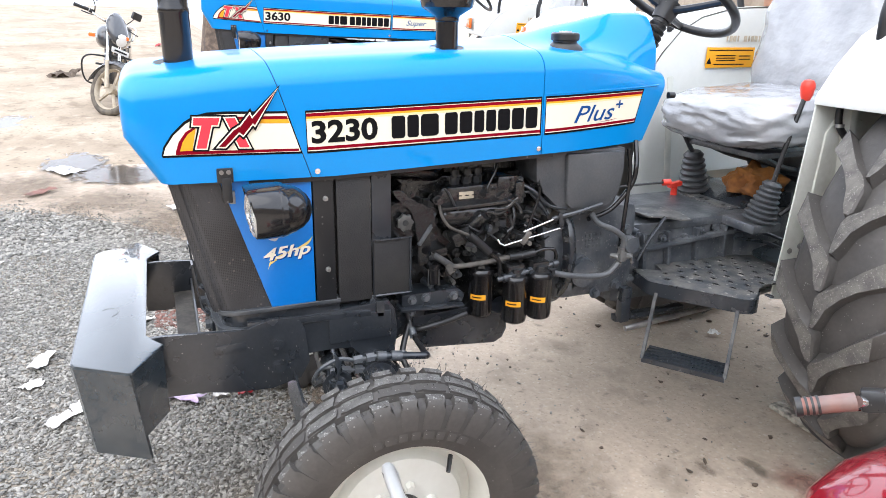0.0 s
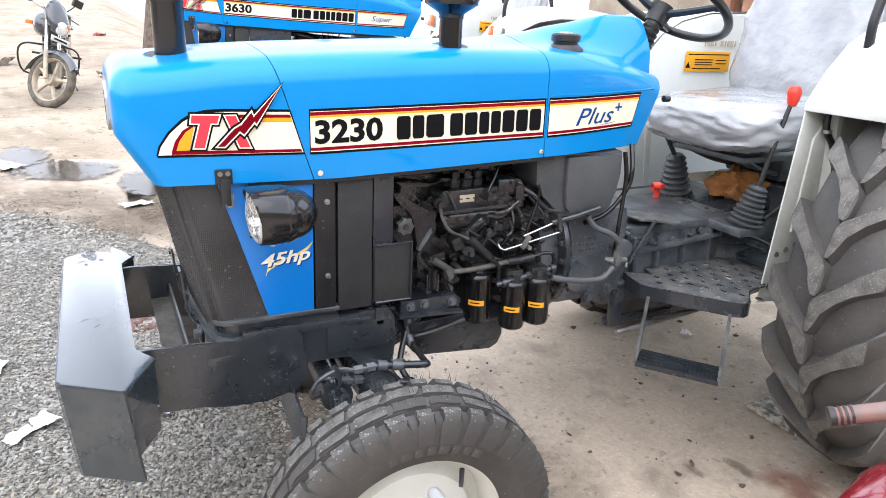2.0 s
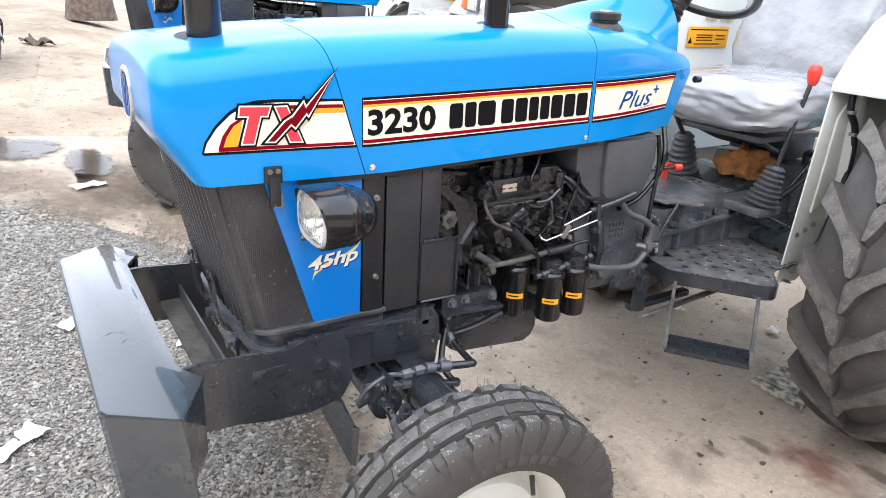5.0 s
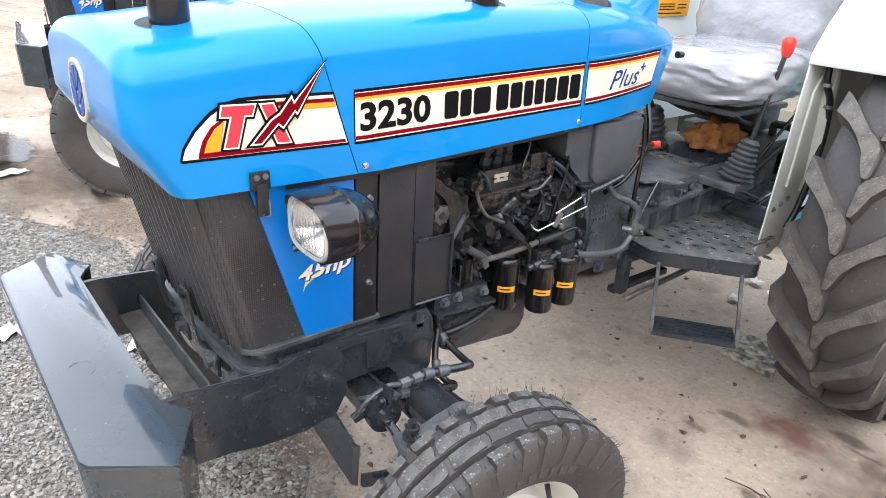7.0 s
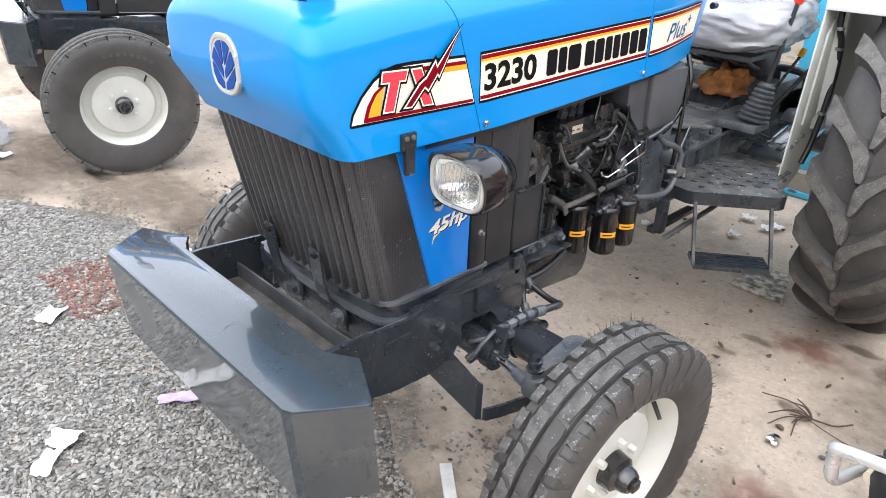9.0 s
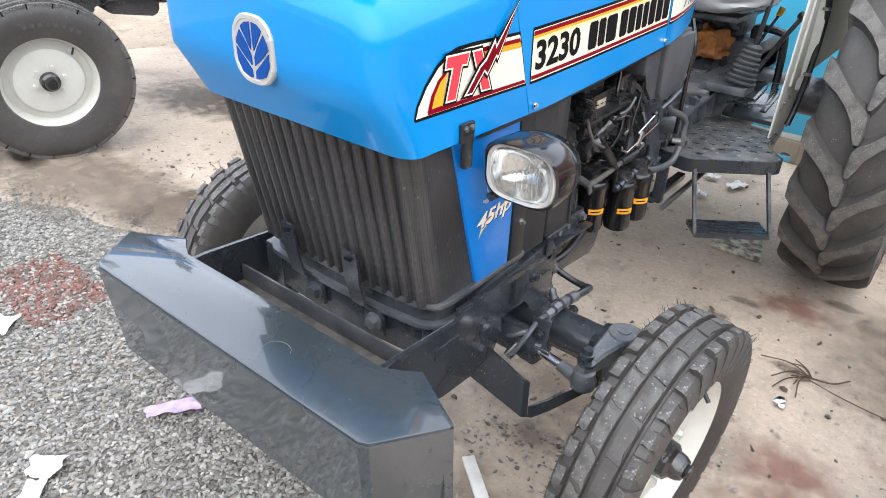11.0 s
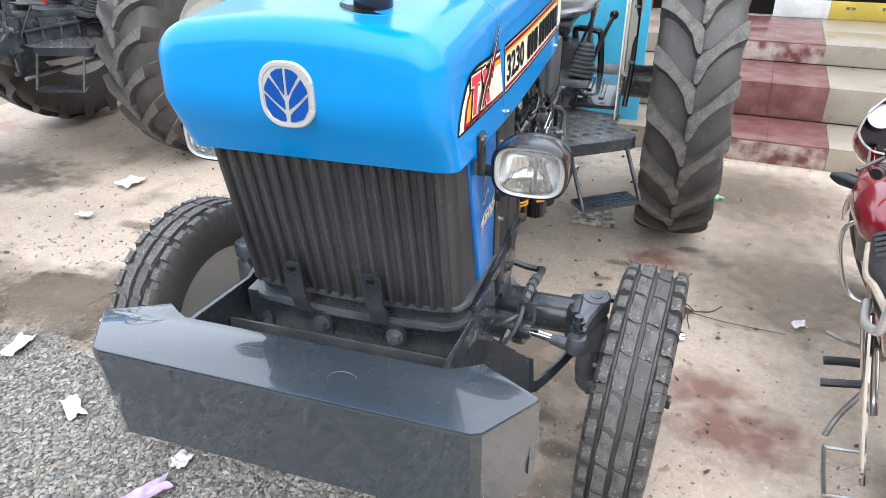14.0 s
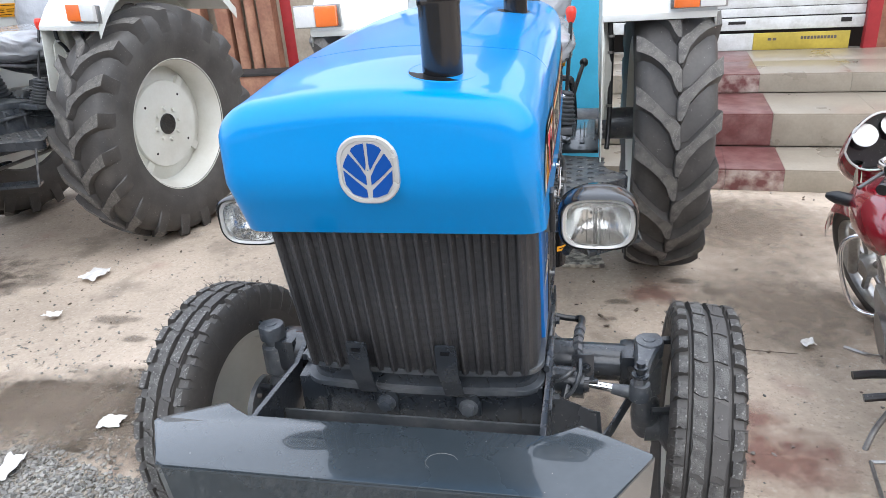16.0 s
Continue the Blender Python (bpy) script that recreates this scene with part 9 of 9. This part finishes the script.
scrap("paper_scrap", (-14.7, -0.25), (0.24, 0.14), M_REDPAINT, "red paper scrap on the dusty yard", 44.0, 0.05)
scrap("plastic_scrap", (0.90, 2.14), (0.10, 0.06), M_GREEN, "pale green plastic scrap beside the rear wheel", 31.0)
foil = B()
bmesh.ops.create_icosphere(foil, subdivisions=2, radius=0.022)
for v in foil.verts:
    v.co *= 1 + 0.5 * noise.noise(v.co * 60)
    v.co = (v.co.x + 0.775, v.co.y + 0.765, v.co.z * 0.6 + 0.012)
tagged(part("foil_ball", foil, M_CHROME, None, "", 20), "small crumpled foil ball on concrete", "litter")
# thin broken tile slab by the rear wheel
slab = edge_noise([(0.226, 1.625), (0.215, 1.845), (0.375, 1.885), (0.452, 1.63)], 3, 0.02, 4)
tagged(part("stone_slab", prism(B(), slab, "z", 0.004, 0.022, 0.003), material("mottled_slab", (0.50, 0.46, 0.38), 0.8, 0.0, (0.10, 0.088, 0.075), 30.0, 0.35, 0.3, 60), None), "mottled broken stone slab beneath the step", "slab")
tagged(part("wood_strip", bx(B(), (0.23, -0.10, 0.012), (0.16, 0.035, 0.012), 0.002, (0, 0, -38)), M_PAPER, None), "pale wooden strip on the ground", "strip")
st = thing("dry_twig", "dry tangled plant stalk on concrete", "twig", pose(0.82, 0.955, 0.008))
rnd = random.Random(5)
for k in range(9):
    a = rnd.uniform(2.2, 4.4)
    l = rnd.uniform(0.06, 0.17)
    part("stalk", tube(B(), [(0, 0, 0.004), (l * 0.5 * math.cos(a), l * 0.5 * math.sin(a), rnd.uniform(0.004, 0.02)), (l * math.cos(a + 0.3), l * math.sin(a + 0.3), rnd.uniform(0.0, 0.02))], 0.0022, 5), M_WIRE, st)
part("stalk", tube(B(), [(0, 0, 0.004), (0.06, 0.015, 0.006), (0.10, 0.06, 0.01)], 0.003, 5), M_WIRE, st)
part("stalk", tube(B(), [(-0.05, 0, 0.004), (0.10, -0.04, 0.004), (0.32, -0.06, 0.003)], 0.0018, 5), M_WIRE, st)
